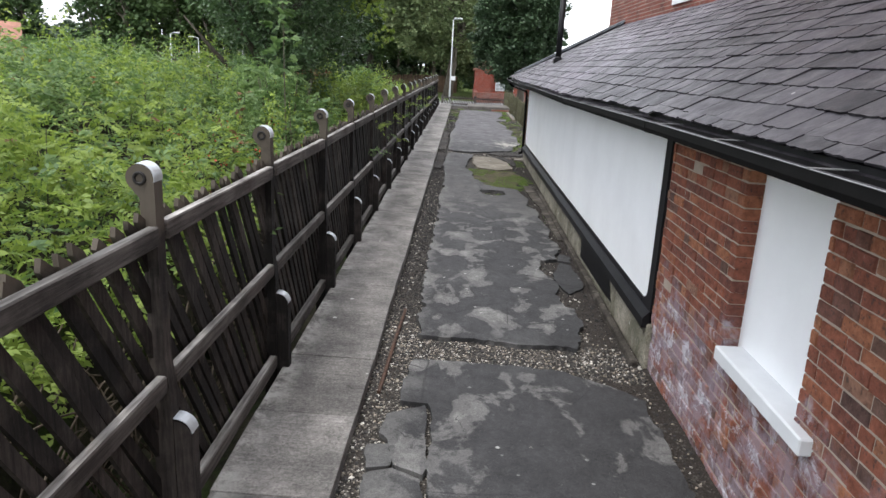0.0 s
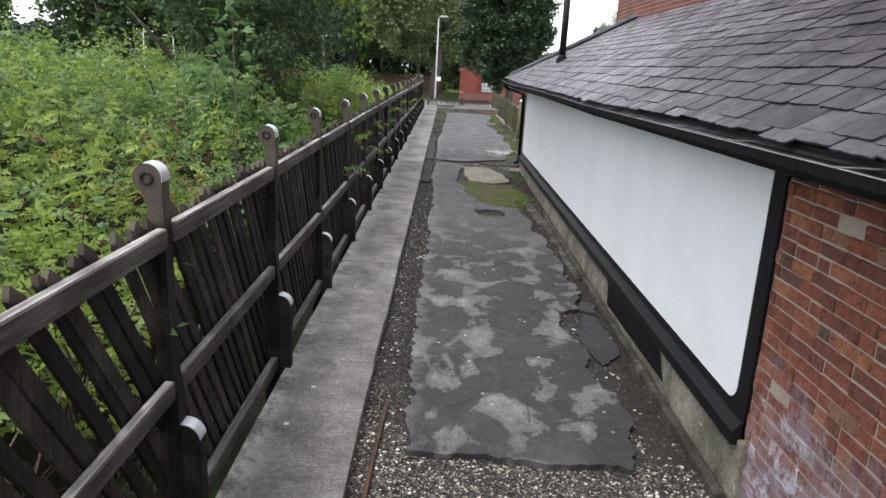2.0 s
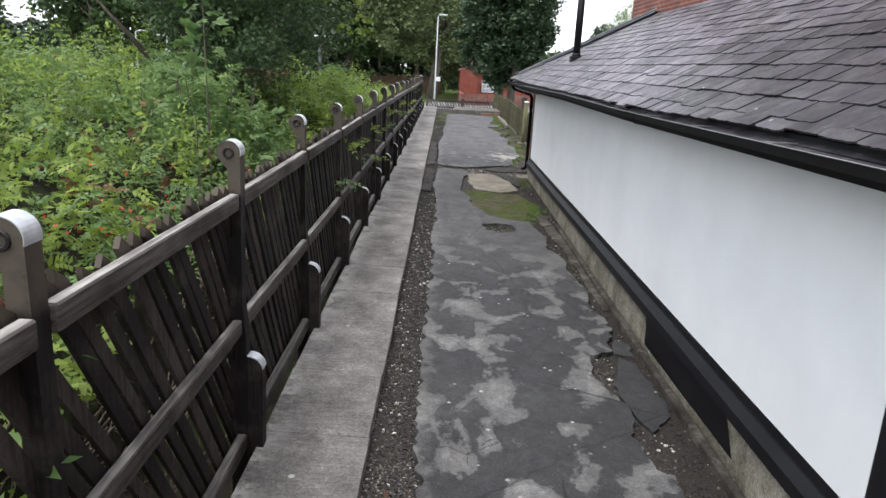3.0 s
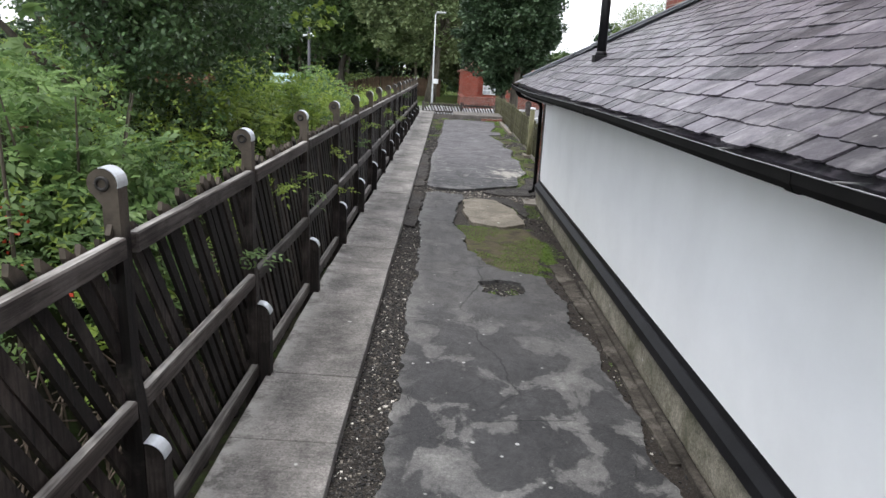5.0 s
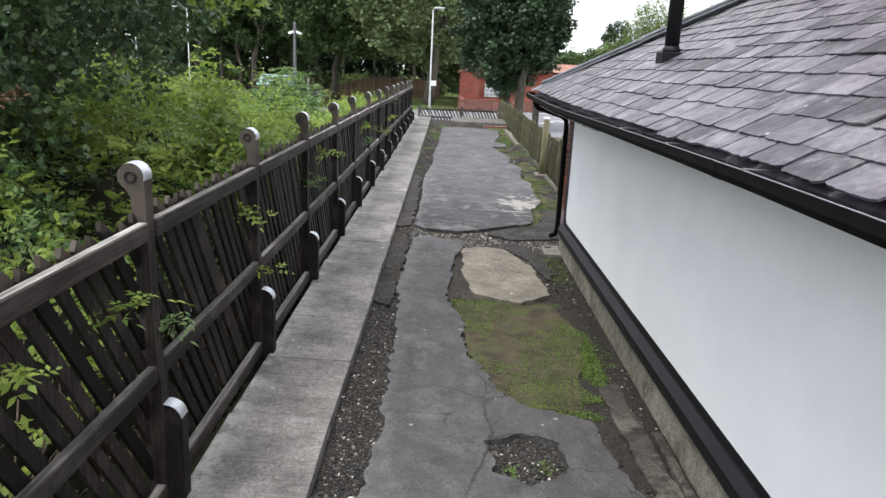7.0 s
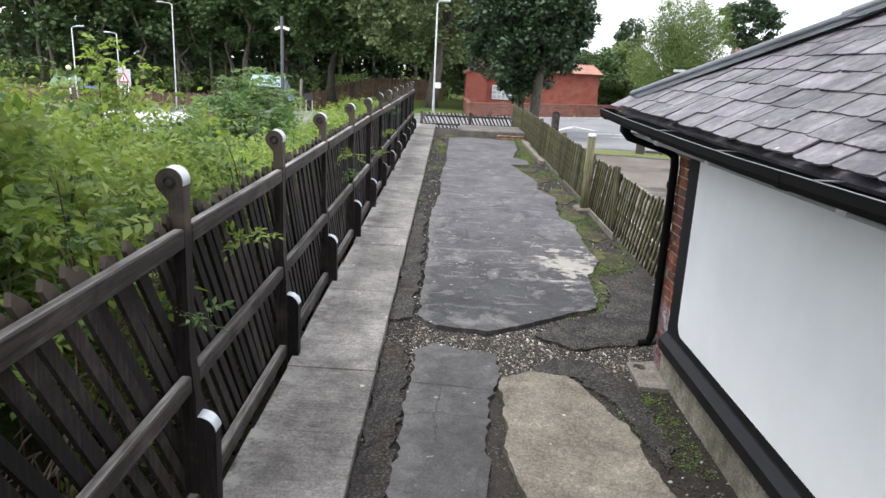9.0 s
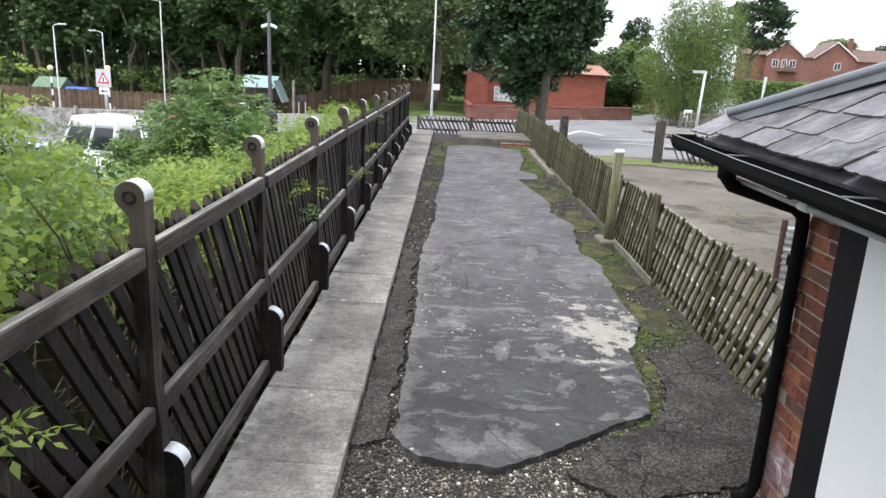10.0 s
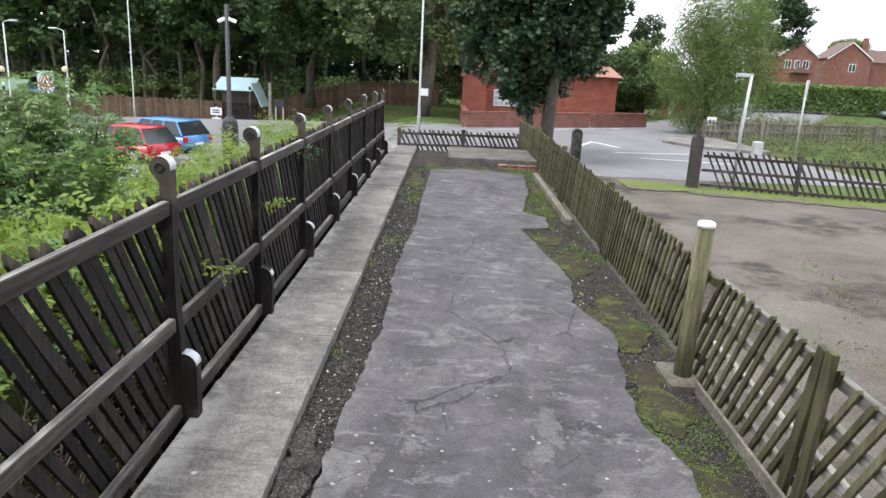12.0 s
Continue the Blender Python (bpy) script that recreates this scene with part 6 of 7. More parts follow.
p = np.concatenate([edge_tufts(15000, 0.2, 1.45, 13.7, 16.1, -0.08), edge_tufts(26000, 1.4, 2.4, 19.5, 36.3, 0.2), rim_tufts(2600), edge_tufts(9000, -0.6, -0.1, 25, 36.3, 0.2), edge_tufts(2200, 0.3, 1.6, 18.2, 19.7, 0.25), edge_tufts(6000, -0.2, 2.3, 34.8, 36.4, -0.1), edge_tufts(1200, 1.2, 1.66, 9, 14, 0.3), edge_tufts(2200, 1.15, 1.6, 14.5, 18.0, 0.1)])
p = p[~((p[:, 0] > 0.3) & (p[:, 0] < 1.0) & (p[:, 1] > 12.7) & (p[:, 1] < 13.5))]
c = np.stack([p[:, 0], p[:, 1], 0.007 * p[:, 1] - 0.0175 * p[:, 0] - 0.083], 1)
c = np.repeat(c, 3, 0) + r.normal(size=(len(c) * 3, 3)) * (0.016, 0.016, 0.008)
leaf_mesh("moss", leaves(r, c, 0.013, up=0.9), M["leaf_moss"], None, "bright green moss tufts along broken asphalt edges", "stuff")
bpy.data.objects["moss"]["category"] = "moss"
def patchy(n, x0, x1, y0, y1):
    p = scatter(r, n, x0, x1, y0, y1)
    k = np.array([noise.noise(Vector((x * 0.7, y * 0.5, 21))) + 0.5 * noise.noise(Vector((x * 3, y * 3, 2))) for x, y in p])
    return p[k > 0.12]


# two tufts of grass growing in the hole
for x, y in ((0.56, 12.98), (0.77, 13.04)):
    q = np.array([(x, y, 0.007 * y - 0.0175 * x - 0.08)]) + r.normal(size=(46, 3)) * (0.022, 0.035, 0.008)
    tagged(leaf_mesh("grass_tuft", leaves(r, q, 0.03, up=0.3, narrow=0.2), M["leaf_moss"]), "small green grass tuft in the asphalt hole", "grass")

# turf strip under the road fence
bm = bmesh.new()
rows = []
for i in range(191):
    x = 4.9 + 0.08 * i
    y = 37.95 - 0.262 * (x - 6.9)
    wob = 0.3 * noise.noise(Vector((x * 0.9, 0, 5))) + 0.28 * noise.noise(Vector((x * 3.1, 0, 8))) + 0.2 * noise.noise(Vector((x * 7.7, 0, 3)))
    rows.append([bm.verts.new((x, v, terrain(x, v) + 0.03)) for v in (y - 1.15 - wob, y + 0.25)])
for a, b_ in zip(rows, rows[1:]):
    bm.faces.new((a[0], b_[0], b_[1], a[1]))
tagged(part("turf_strip", bm, M["lawn"]), "bright green turf strip under the road fence", "grass", kind="structure")
# thin grass along the drive's edge and under the road fence
p = np.concatenate([np.stack([r.uniform(5.0, 20, 9000), 37.2 - 0.26 * r.uniform(-1.8, 13, 9000)], 1), np.stack([r.uniform(2.6, 3.3, 2500) + 0.4 * r.uniform(size=2500) ** 3, r.uniform(19, 39, 2500)], 1), patchy(5000, 3.0, 6.2, 22.0, 31.0)])
p[:9000, 1] = 38.0 - 0.262 * (p[:9000, 0] - 6.75) - r.uniform(-0.3, 1.3, 9000)
c = np.stack([p[:, 0], p[:, 1], np.array([terrain(*q) for q in p]) + 0.01], 1)
leaf_mesh("verge_grass", leaves(r, np.repeat(c, 3, 0) + r.normal(size=(len(c) * 3, 3)) * (0.04, 0.04, 0.006), 0.032, up=0.5, narrow=0.25), M["leaf_moss"], None, "short bright grass along the drive edge", "stuff")
bpy.data.objects["verge_grass"]["category"] = "grass"


# ---- fences on the far and right sides ----
def lean_fence(name, label, a, b, base, top, spacing, lean, material, posts, group="", pale_w=0.03, gap_rails=(0.12, 0.5, 0.86), post_h=None, seed=0, side=-1, rails=None):
    """A fence of leaning pales from a to b (plan points); base and top are heights at both ends."""
    r = random.Random(seed)
    ob = empty(name, label, "fence", group)
    a, b = Vector((*a, 0)), Vector((*b, 0))
    d = b - a
    L = d.length
    ang = math.atan2(d.y, d.x)
    turn = Matrix.Rotation(ang, 4, "Z")
    H = top[0] - base[0]
    climb = math.atan2(top[1] - top[0], L)
    meshes = []
    for k in range(4):
        w, h = pale_w * (1 + 0.08 * (k - 1.5)), H - 0.03 + 0.012 * k
        bm = prism(bmesh.new(), [(-w, 0), (w, 0), (w, h - 0.02), (0, h), (-w, h - 0.02)], 1, -0.011, 0.011)
        for v in bm.verts:
            v.co.x += lean * (H - v.co.z)
        meshes.append(mesh_of(bm, "pale", material))
    s = 0.05
    while s < L - 0.02:
        z = base[0] + (base[1] - base[0]) * s / L
        m = Matrix.Translation(a + d * (s / L) + Vector((0, 0, z + r.uniform(-0.015, 0.015)))) @ turn @ Matrix.Translation((0, side * 0.04, 0)) @ Matrix.Rotation(radians(r.uniform(-2, 2)), 4, "Y")
        share("pale", r.choice(meshes), m, ob)
        s += spacing * r.uniform(0.9, 1.1)
    for f in gap_rails:
        bm = boxed(0, L, -0.025, 0.025, -0.035, 0.035, 0.005)
        rail = part("rail", bm, rails or material, ob)
        rail.matrix_basis = Matrix.Translation(a + Vector((0, 0, base[0] + H * f))) @ turn @ Matrix.Rotation(-climb, 4, "Y")
    for s in posts:
        z = base[0] + (base[1] - base[0]) * s / L
        bm = boxed(-0.05, 0.05, -0.05, 0.05, -0.4, (post_h or H + 0.03), 0.01)
        p = part("post", bm, material, ob)
        p.matrix_basis = Matrix.Translation(a + d * (s / L) + Vector((0, 0, z))) @ turn @ Matrix.Translation((0, -side * 0.06, 0))
    return ob


lean_fence("green_fence", "leaning greenish weathered timber pales beside the path", (2.47, 25.05), (2.5, 37.6), (0.09, 0.17), (1.0, 1.08), 0.13, 0.5, M["greenwood"], (4.2, 8.4, 12.5), seed=1, side=1, post_h=0.9)
# rails in a paler timber that also carries the light on their tops
lean_fence("green_fence", "leaning greenish weathered timber pales, gappy and patched", (2.42, 18.7), (2.47, 24.95), (0.02, 0.05), (0.97, 1.0), 0.145, 0.6, M["greenwood"], (0.4, 2.9), seed=2, side=1, gap_rails=(0.1, 0.36, 0.62, 0.9), post_h=0.86, pale_w=0.026, rails=M["palewood"])
lean_fence("green_fence", "leaning greenish weathered timber pales beside the path", (2.5, 37.6), (2.38, 40.4), (0.10, 0.10), (1.05, 1.05), 0.12, 0.3, M["greenwood"], (2.8,), seed=3, side=1)
bat = empty("fence_batten", "two upright timber battens nailed over the fence", "batten")
for k, yy in enumerate((23.25, 23.42)):
    b_ = part("batten", boxed(-0.02, 0.02, -0.04, 0.04, -0.05, 1.0, 0.005), M["greenwood"], bat)
    b_.matrix_basis = pose(2.36, yy, 0.08, 4 + 5 * k, 0, 0)
gp = empty("fence_post", "round weathered timber post with a white cap", "post", at=(2.28, 25.0, 0.1))
part("shaft", tube(bmesh.new(), [(0, 0, -0.3), (0.005, 0, 0.5), (0.02, 0, 1.235)], [0.075, 0.07, 0.066], 14), M["greenwood"], gp, "", True)
part("cap", tube(bmesh.new(), [(0.02, 0, 1.225), (0.02, 0, 1.262), (0.02, 0, 1.275)], [0.069, 0.069, 0.05], 14), M["plastic_white"], gp, "round white painted cap", True)
bm = boxed(-0.12, 0.14, -0.25, 0.2, -0.1, 0.0, 0.02)
foot = part("post_footing", bm, M["pale"])
foot.location = (2.25, 25.05, plat(2.25, 25) - 0.03)
tagged(foot, "broken concrete footing round the post", "footing", kind="structure")
bm = bmesh.new()
box(bm, 2.32, 2.345, 23.0, 24.8, -0.1, 0.0, 0.004)
edge = tagged(part("edging_strip", bm, M["drain"]), "thin pale edging batten along the fence foot", "edging", kind="structure")
edge.matrix_basis = Matrix.Translation((0, 0, plat(2.3, 0))) @ Matrix.Rotation(math.atan(0.007), 4, "X")
bm = boxed(2.2, 2.32, 30.6, 35.4, -0.1, 0.03, 0.01)
edge = tagged(part("edging_strip", bm, M["pale"]), "pale concrete edging strip along the fence foot", "edging", kind="structure")
edge.matrix_basis = Matrix.Translation((0, 0, plat(2.3, 0) - 0.02)) @ Matrix.Rotation(math.atan(0.007), 4, "X")

lean_fence("end_fence", "weathered grey picket fence across the platform end", (-1.2, 39.7), (2.45, 40.3), (-0.2, -0.2), (0.68, 0.66), 0.14, 0.5, M["rail"], (0.05, 1.9, 3.6), seed=4, side=1)
lean_fence("drive_fence", "low dark timber fence with leaning pales by the road", (6.9, 37.95), (20.5, 34.4), (-0.36, -0.36), (0.66, 0.62), 0.17, 0.5, M["rail"], (2.3, 4.6, 6.9, 9.2, 11.5, 13.8), seed=5, side=1)
lean_fence("verge_fence", "grey weathered upright paling fence by the verge", (12.2, 53.2), (38, 57), (-0.4, -0.1), (0.6, 0.95), 0.16, 0.0, M["greypale"], (3, 6, 9, 12, 15, 18, 21, 24), seed=6, side=1, pale_w=0.045)
for n_, (x, y, h) in enumerate(((6.72, 38.0, 1.36), (3.8, 39.15, 1.28))):
    g_ = part("gate_post", prism(bmesh.new(), [(-0.13, -0.4), (-0.13, h - 0.1)] + arc(0, h - 0.1, 0.13, 180, 0, 8)[1:-1] + [(0.13, h - 0.1), (0.13, -0.4)], 1, -0.11, 0.11), M["rail"])
    g_.location = (x, y, terrain(x, y))
    tagged(g_, "thick weathered timber gatepost with a rounded top", "gatepost", "gateposts of the drive")

# closeboard fence in front of the wood
bf = empty("board_fence", "brown timber board fence in front of the wood", "fence")
r = random.Random(9)
board = [mesh_of(boxed(-0.07, 0.07, -0.012, 0.012, 0, 1.55 + 0.05 * k), "board", M["farwood"]) for k in range(3)]
bv, bf_ = [], []
for i in range(560):
    x = -72 + i * 0.125 * 1.02
    y = 67.6 + 3.0 * step(-14, -2, x)
    m = Matrix.Translation((x, y, terrain(x, y) + r.uniform(-0.05, 0.03))) @ Matrix.Rotation(radians(r.uniform(-1, 1)), 4, "Y")
    if -32 < x < -1:
        share("board", board[i % 3], m, bf)
    else:
        b0 = len(bv)
        bv += [tuple(m @ q.co) for q in board[i % 3].vertices]
        bf_ += [tuple(b0 + k for k in p.vertices) for p in board[i % 3].polygons]
tagged(raw("boards", bv, bf_, M["farwood"], bf), kind="stuff")


# ---- street furniture ----
def lamp_post(x, y, h, arm=0.9, az=0.0, label="grey steel street lamp with a short arm", r0=0.07):
    ob = empty("street_lamp", label, "street lamp", "street lamps", at=(x, y, terrain(x, y)))
    part("pole", tube(bmesh.new(), [(0, 0, -0.2), (0, 0, 1.2), (0, 0, 1.25), (0, 0, h)], [r0, r0, r0 * 0.75, r0 * 0.55], 10), M["pole"], ob, "", True)
    a = part("arm", tube(bmesh.new(), [(0, 0, h - 0.02), (arm * 0.3, 0, h + 0.06), (arm, 0, h + 0.1)], r0 * 0.4, 8), M["pole"], ob)
    l = part("lantern", boxed(arm - 0.1, arm + 0.42, -0.09, 0.09, h + 0.06, h + 0.16, 0.03), M["pole"], ob)
    for o in (a, l):
        o.rotation_euler.z = az
    return ob


lp = lamp_post(-0.85, 45.2, 5.35, 0.15, 0.0, "slim pale steel street lamp behind the end fence", 0.06)
part("plate", boxed(0.02, 0.3, -0.1, -0.08, 1.75, 2.0, 0.004), M["plastic_white"], lp, "small white plate")
lamp_post(-20.5, 66, 7.9, 0.7, math.pi)
lamp_post(-24.2, 65, 5.6, 0.5, math.pi)
lamp_post(-24.4, 59.3, 5.7, 0.4, 0)


def beacon(x, y, h):
    """A crossing beacon: a black and white banded post under a pale globe."""
    ob = empty("crossing_beacon", "black and white banded crossing post with pale globe", "beacon", "crossing beacons", at=(x, y, terrain(x, y)))
    for k in range(8):
        part("band", tube(bmesh.new(), [(0, 0, h * k / 8), (0, 0, h * (k + 1) / 8)], 0.06, 10), M["sign_dark"] if k % 2 else M["plastic_white"], ob)
    bm = bmesh.new()
    bmesh.ops.create_uvsphere(bm, u_segments=14, v_segments=10, radius=0.17)
    bmesh.ops.translate(bm, verts=bm.verts[:], vec=(0, 0, h + 0.15))
    part("globe", bm, M["globe"], ob, "pale yellow globe", True)


beacon(-25.2, 60, 3.05)
beacon(-21.6, 60, 3.2)
nf = empty("notice_frame", "grey notice frame on two posts beside a pale post", "notice board", at=(-9.0, 58, terrain(-9.0, 58)))
for x_ in (-0.2, 0.2):
    part("post", boxed(x_ - 0.03, x_ + 0.03, -0.03, 0.03, -0.1, 2.1), M["pole"], nf)
part("board", boxed(-0.25, 0.25, -0.05, -0.03, 1.75, 2.15, 0.005), M["sign_dark"], nf)
part("timber_post", tube(bmesh.new(), [(-0.55, 0.2, -0.1), (-0.55, 0.2, 3.0)], 0.09, 8), M["palewood"], nf, "pale timber post")
cc_ = empty("camera_mast", "dark blue steel mast with two white cameras", "camera mast", at=(-7.6, 44.9, terrain(-7.6, 44.9)))
part("pole", tube(bmesh.new(), [(0, 0, 0.0), (0, 0, 1.55), (0, 0, 1.6), (0, 0, 5.9)], [0.11, 0.11, 0.08, 0.07], 12), M["sign_dark"], cc_, "", True)
part("base", tube(bmesh.new(), [(0, 0, 0.2), (0, 0, 1.75), (0, 0, 1.95), (0, 0, 2.1)], [0.3, 0.3, 0.26, 0.12], 8), M["sign_dark"], cc_)
for s in (-1, 1):
    c_ = part("camera_head", boxed(0.05, 0.34, -0.06, 0.06, -0.06, 0.06, 0.02), M["plastic_white"], cc_, "white camera housing")
    c_.matrix_basis = pose(0, 0, 5.45, 0, 20, 90 - s * 80)


def sign(name, label, x, y, h, boards, seed=0):
    """A post with flat boards: (width, bottom, top, material)."""
    ob = empty(name, label, "sign", at=(x, y, terrain(x, y)))
    part("pole", tube(bmesh.new(), [(0, 0, -0.2), (0, 0, h)], 0.038, 10), M["pole"], ob, "", True)
    for w, z0, z1, mt in boards:
        part("board", boxed(-w / 2, w / 2, -0.06, -0.045, z0, z1, 0.004), mt, ob)
    return ob


s1 = sign("warning_sign", "white road sign with a red-edged warning triangle", -17.0, 50.0, 2.95, [(0.72, 2.1, 2.95, M["signgrey"]), (0.5, 1.75, 2.08, M["plastic_white"])])
bm = prism(bmesh.new(), [(-0.3, 2.28), (0.3, 2.28), (0, 2.83)], 1, -0.072, -0.064)
part("triangle", bm, M["sign_red"], s1, "red warning triangle")
bm = prism(bmesh.new(), [(-0.19, 2.345), (0.19, 2.345), (0, 2.70)], 1, -0.078, -0.074)
part("triangle_field", bm, M["plastic_white"], s1, "white field of the triangle")
part("symbol", boxed(-0.03, 0.03, -0.084, -0.08, 2.38, 2.58), M["sign_dark"], s1)
part("arrow", prism(bmesh.new(), [(-0.18, 1.915), (-0.06, 2.0), (-0.06, 1.94), (0.18, 1.94), (0.18, 1.89), (-0.06, 1.89), (-0.06, 1.83)], 1, -0.072, -0.064), M["sign_dark"], s1)
s1.location.z += 0.26
s2 = sign("direction_sign", "small white sign with a dark arrow on a thin post", 13.0, 54.4, 1.05, [(0.46, 0.65, 1.05, M["plastic_white"])])
part("arrow", prism(bmesh.new(), [(-0.18, 0.85), (-0.06, 0.94), (-0.06, 0.88), (0.12, 0.88), (0.12, 0.82), (-0.06, 0.82), (-0.06, 0.76)], 1, -0.072, -0.064), M["sign_dark"], s2)
s3 = sign("parking_sign", "two small white notice boards on a thin post", -12.6, 58.5, 1.7, [(0.62, 1.25, 1.65, M["plastic_white"]), (0.5, 0.8, 1.12, M["plastic_white"])])
for z in (1.52, 1.4):
    part("text_bar", boxed(-0.22, 0.2, -0.068, -0.064, z - 0.03, z + 0.03), M["sign_dark"], s3)
s4 = sign("give_way_sign", "grey post with a triangular sign seen edge on", 13.8, 47.2, 2.95, [])
bm = prism(bmesh.new(), [(-0.42, 2.95), (0.42, 2.95), (0, 2.2)], 1, -0.06, -0.045)
tri = part("triangle", bm, M["plastic_white"], s4, "white triangular sign plate")
tri.rotation_euler.z = radians(62)
s5 = empty("sign_bracket_post", "grey steel post with a short bent arm", "post", at=(8.2, 39.0, terrain(8.2, 39)))
part("pole", tube(bmesh.new(), [(0, 0, -0.2), (0.0, 0, 1.5), (0.06, 0, 2.95)], [0.05, 0.045, 0.04], 10), M["pole"], s5, "", True)
part("arm", boxed(-0.35, 0.1, -0.03, 0.03, 2.9, 2.99, 0.008), M["pole"], s5)
cab = part("utility_cabinet", boxed(-0.17, 0.17, -0.15, 0.15, 0, 0.55, 0.02), M["pole"])
cab.location = (12.3, 47.2, terrain(12.3, 47.2))
tagged(cab, "small grey steel utility cabinet by the fence", "cabinet")
part("door", boxed(-0.145, 0.145, -0.158, -0.150, 0.05, 0.51, 0.004), M["pole"], cab)

# bin shelter and sheds by the wood
sh = empty("shelter", "small shelter with a pale teal sheet roof", "shelter", at=(-13.6, 65.5, terrain(-13.6, 65.5)))
part("roof_sheet", boxed(-1.25, 1.25, -1.0, 1.0, -0.03, 0.03, 0.01, m=pose(0, 0, 2.8, 22, 0, 0)), M["teal"], sh)
part("side_sheet", boxed(-0.03, 0.03, -1.0, 1.0, -0.8, 0.8, 0.01, m=pose(1.55, 0, 2.2, 0, -24, 0)), M["teal"], sh)
for x in (-1.1, 1.1):
    for y in (-0.8, 0.8):
        part("post", boxed(x - 0.06, x + 0.06, y - 0.06, y + 0.06, 0, 2.7), M["fence"], sh)
part("back_panel", boxed(-1.1, 1.1, 0.75, 0.8, 0, 2.4), M["fence"], sh)
hut = empty("shed", "green shed with a pitched roof", "shed", at=(-30.4, 69.5, terrain(-30.4, 69.5)))
part("wall", boxed(-0.95, 0.95, -0.9, 0.9, 0, 1.6), M["farwood"], hut)
part("roof", prism(bmesh.new(), [(-1.1, 1.55), (1.1, 1.55), (0, 2.3)], 0, -1.1, 1.1), M["greenroof"], hut)
tp = part("tarpaulin", boxed(-0.95, 0.95, -0.6, 0.6, 0, 1.65, 0.15), M["blue"])
tp.location = (-28.3, 69.3, terrain(-28.3, 69.3))
tagged(tp, "bright blue tarpaulin over a stack", "tarpaulin")
cw = empty("concrete_fence", "grey concrete panel fence by the car park", "fence")
for i in range(8):
    x = -14.2 - i * 1.9
    z = terrain(x, 49)
    part("panel", boxed(x - 1.85, x, 49, 49.06, z, z + 1.35, 0.01), M["coping"], cw)
    part("post", boxed(x - 0.06, x + 0.06, 48.95, 49.1, z, z + 1.5, 0.01), M["coping"], cw)


# ---- vehicles ----
def car(name, label, x, y, rz, L, W, H, paint, hatch=0.3, bonnet=0.24, van=False):
    """A car or van: body, glasshouse, windows, lamps, wheels; its front looks along +x."""
    ob = empty(name, label, "car", "parked cars", at=(x, y, terrain(x, y) + 0.015))
    ob.rotation_euler.z = radians(rz)
    waist, floor = H * (0.56 if not van else 0.5), 0.2
    fx = L / 2
    low = [(-fx, floor + 0.12), (-fx + 0.03, waist - 0.05), (-fx + 0.12, waist), (fx - L * bonnet, waist), (fx - 0.25, waist - 0.16 * H), (fx - 0.03, waist - 0.24 * H), (fx, floor + 0.15), (fx - 0.1, floor), (-fx + 0.1, floor)]
    bm = prism(bmesh.new(), low, 1, -W / 2, W / 2)
    bmesh.ops.bevel(bm, geom=[e for e in bm.edges if abs(e.verts[0].co.y - e.verts[1].co.y) < 1e-6], offset=0.06, segments=2, affect="EDGES")
    part("body", bm, paint, ob, "", True)
    r0, r1 = -fx + 0.1 + hatch * 0.5, fx - L * bonnet - (0.55 if not van else 0.5)
    w0, w1 = W / 2 - 0.03, W / 2 - (0.2 if not van else 0.1)

    def house(z0, z1, grow):
        bm = bmesh.new()
        f = lambda z: (z - waist) / (H - waist)
        def ring(z):
            s = f(z)
            xa, xb = (-fx + 0.1) * (1 - s) + r0 * s - grow, (fx - L * bonnet) * (1 - s) + r1 * s + grow
            w = w0 * (1 - s) + w1 * s + grow
            return [bm.verts.new(p) for p in ((xa, -w, z), (xb, -w, z), (xb, w, z), (xa, w, z))]
        a, b = ring(z0), ring(z1)
        for i in range(4):
            bm.faces.new((a[i], a[(i + 1) % 4], b[(i + 1) % 4], b[i]))
        bm.faces.new(b)
        bm.faces.new(a[::-1])
        return bm
    head = 0.36 if van else 0.1
    part("glasshouse", house(waist, H - head + 0.02, 0.0), M["glass"], ob, "dark window glass")
    bm = house(H - head, H, 0.012)
    bmesh.ops.bevel(bm, geom=bm.edges[:], offset=0.03, segments=2, affect="EDGES")
    part("roof", bm, paint, ob, "", True)
    for px in (0.02, 0.36, 0.66, 0.98):
        for s in (-1, 1):
            xa = (-fx + 0.1) * (1 - px) + (fx - L * bonnet) * px
            xb = r0 * (1 - px) + r1 * px
            wide = 0.05 if not (van and px < 0.5) else 0.1
            part("pillar", tube(bmesh.new(), [(xa, s * (w0 - 0.004), waist - 0.02), (xb, s * (w1 - 0.004), H - 0.05)], wide, 6), paint, ob)
    for s in (-1, 1):
        part("tail_lamp", boxed(-fx - 0.012, -fx + 0.12, s * (W / 2 - 0.12) - 0.1, s * (W / 2 - 0.12) + 0.11, waist - 0.28, waist - 0.05, 0.02), M["lamp_red"], ob, "red tail lamp")
        for wx in (-fx + 0.75, fx - 0.8):
            t = part("tyre", tube(bmesh.new(), [(wx, s * (W / 2 - 0.2), 0.31), (wx, s * (W / 2 + 0.01), 0.31)], 0.31, 20), M["tyre"], ob)
            part("rim", tube(bmesh.new(), [(wx, s * (W / 2), 0.31), (wx, s * (W / 2 + 0.018), 0.31)], 0.2, 14), M["pole"], t)
    part("number_plate", boxed(-fx - 0.02, -fx - 0.005, -0.26, 0.26, waist - 0.42, waist - 0.31), M["plastic_white"], ob, "plain plate")
    return ob


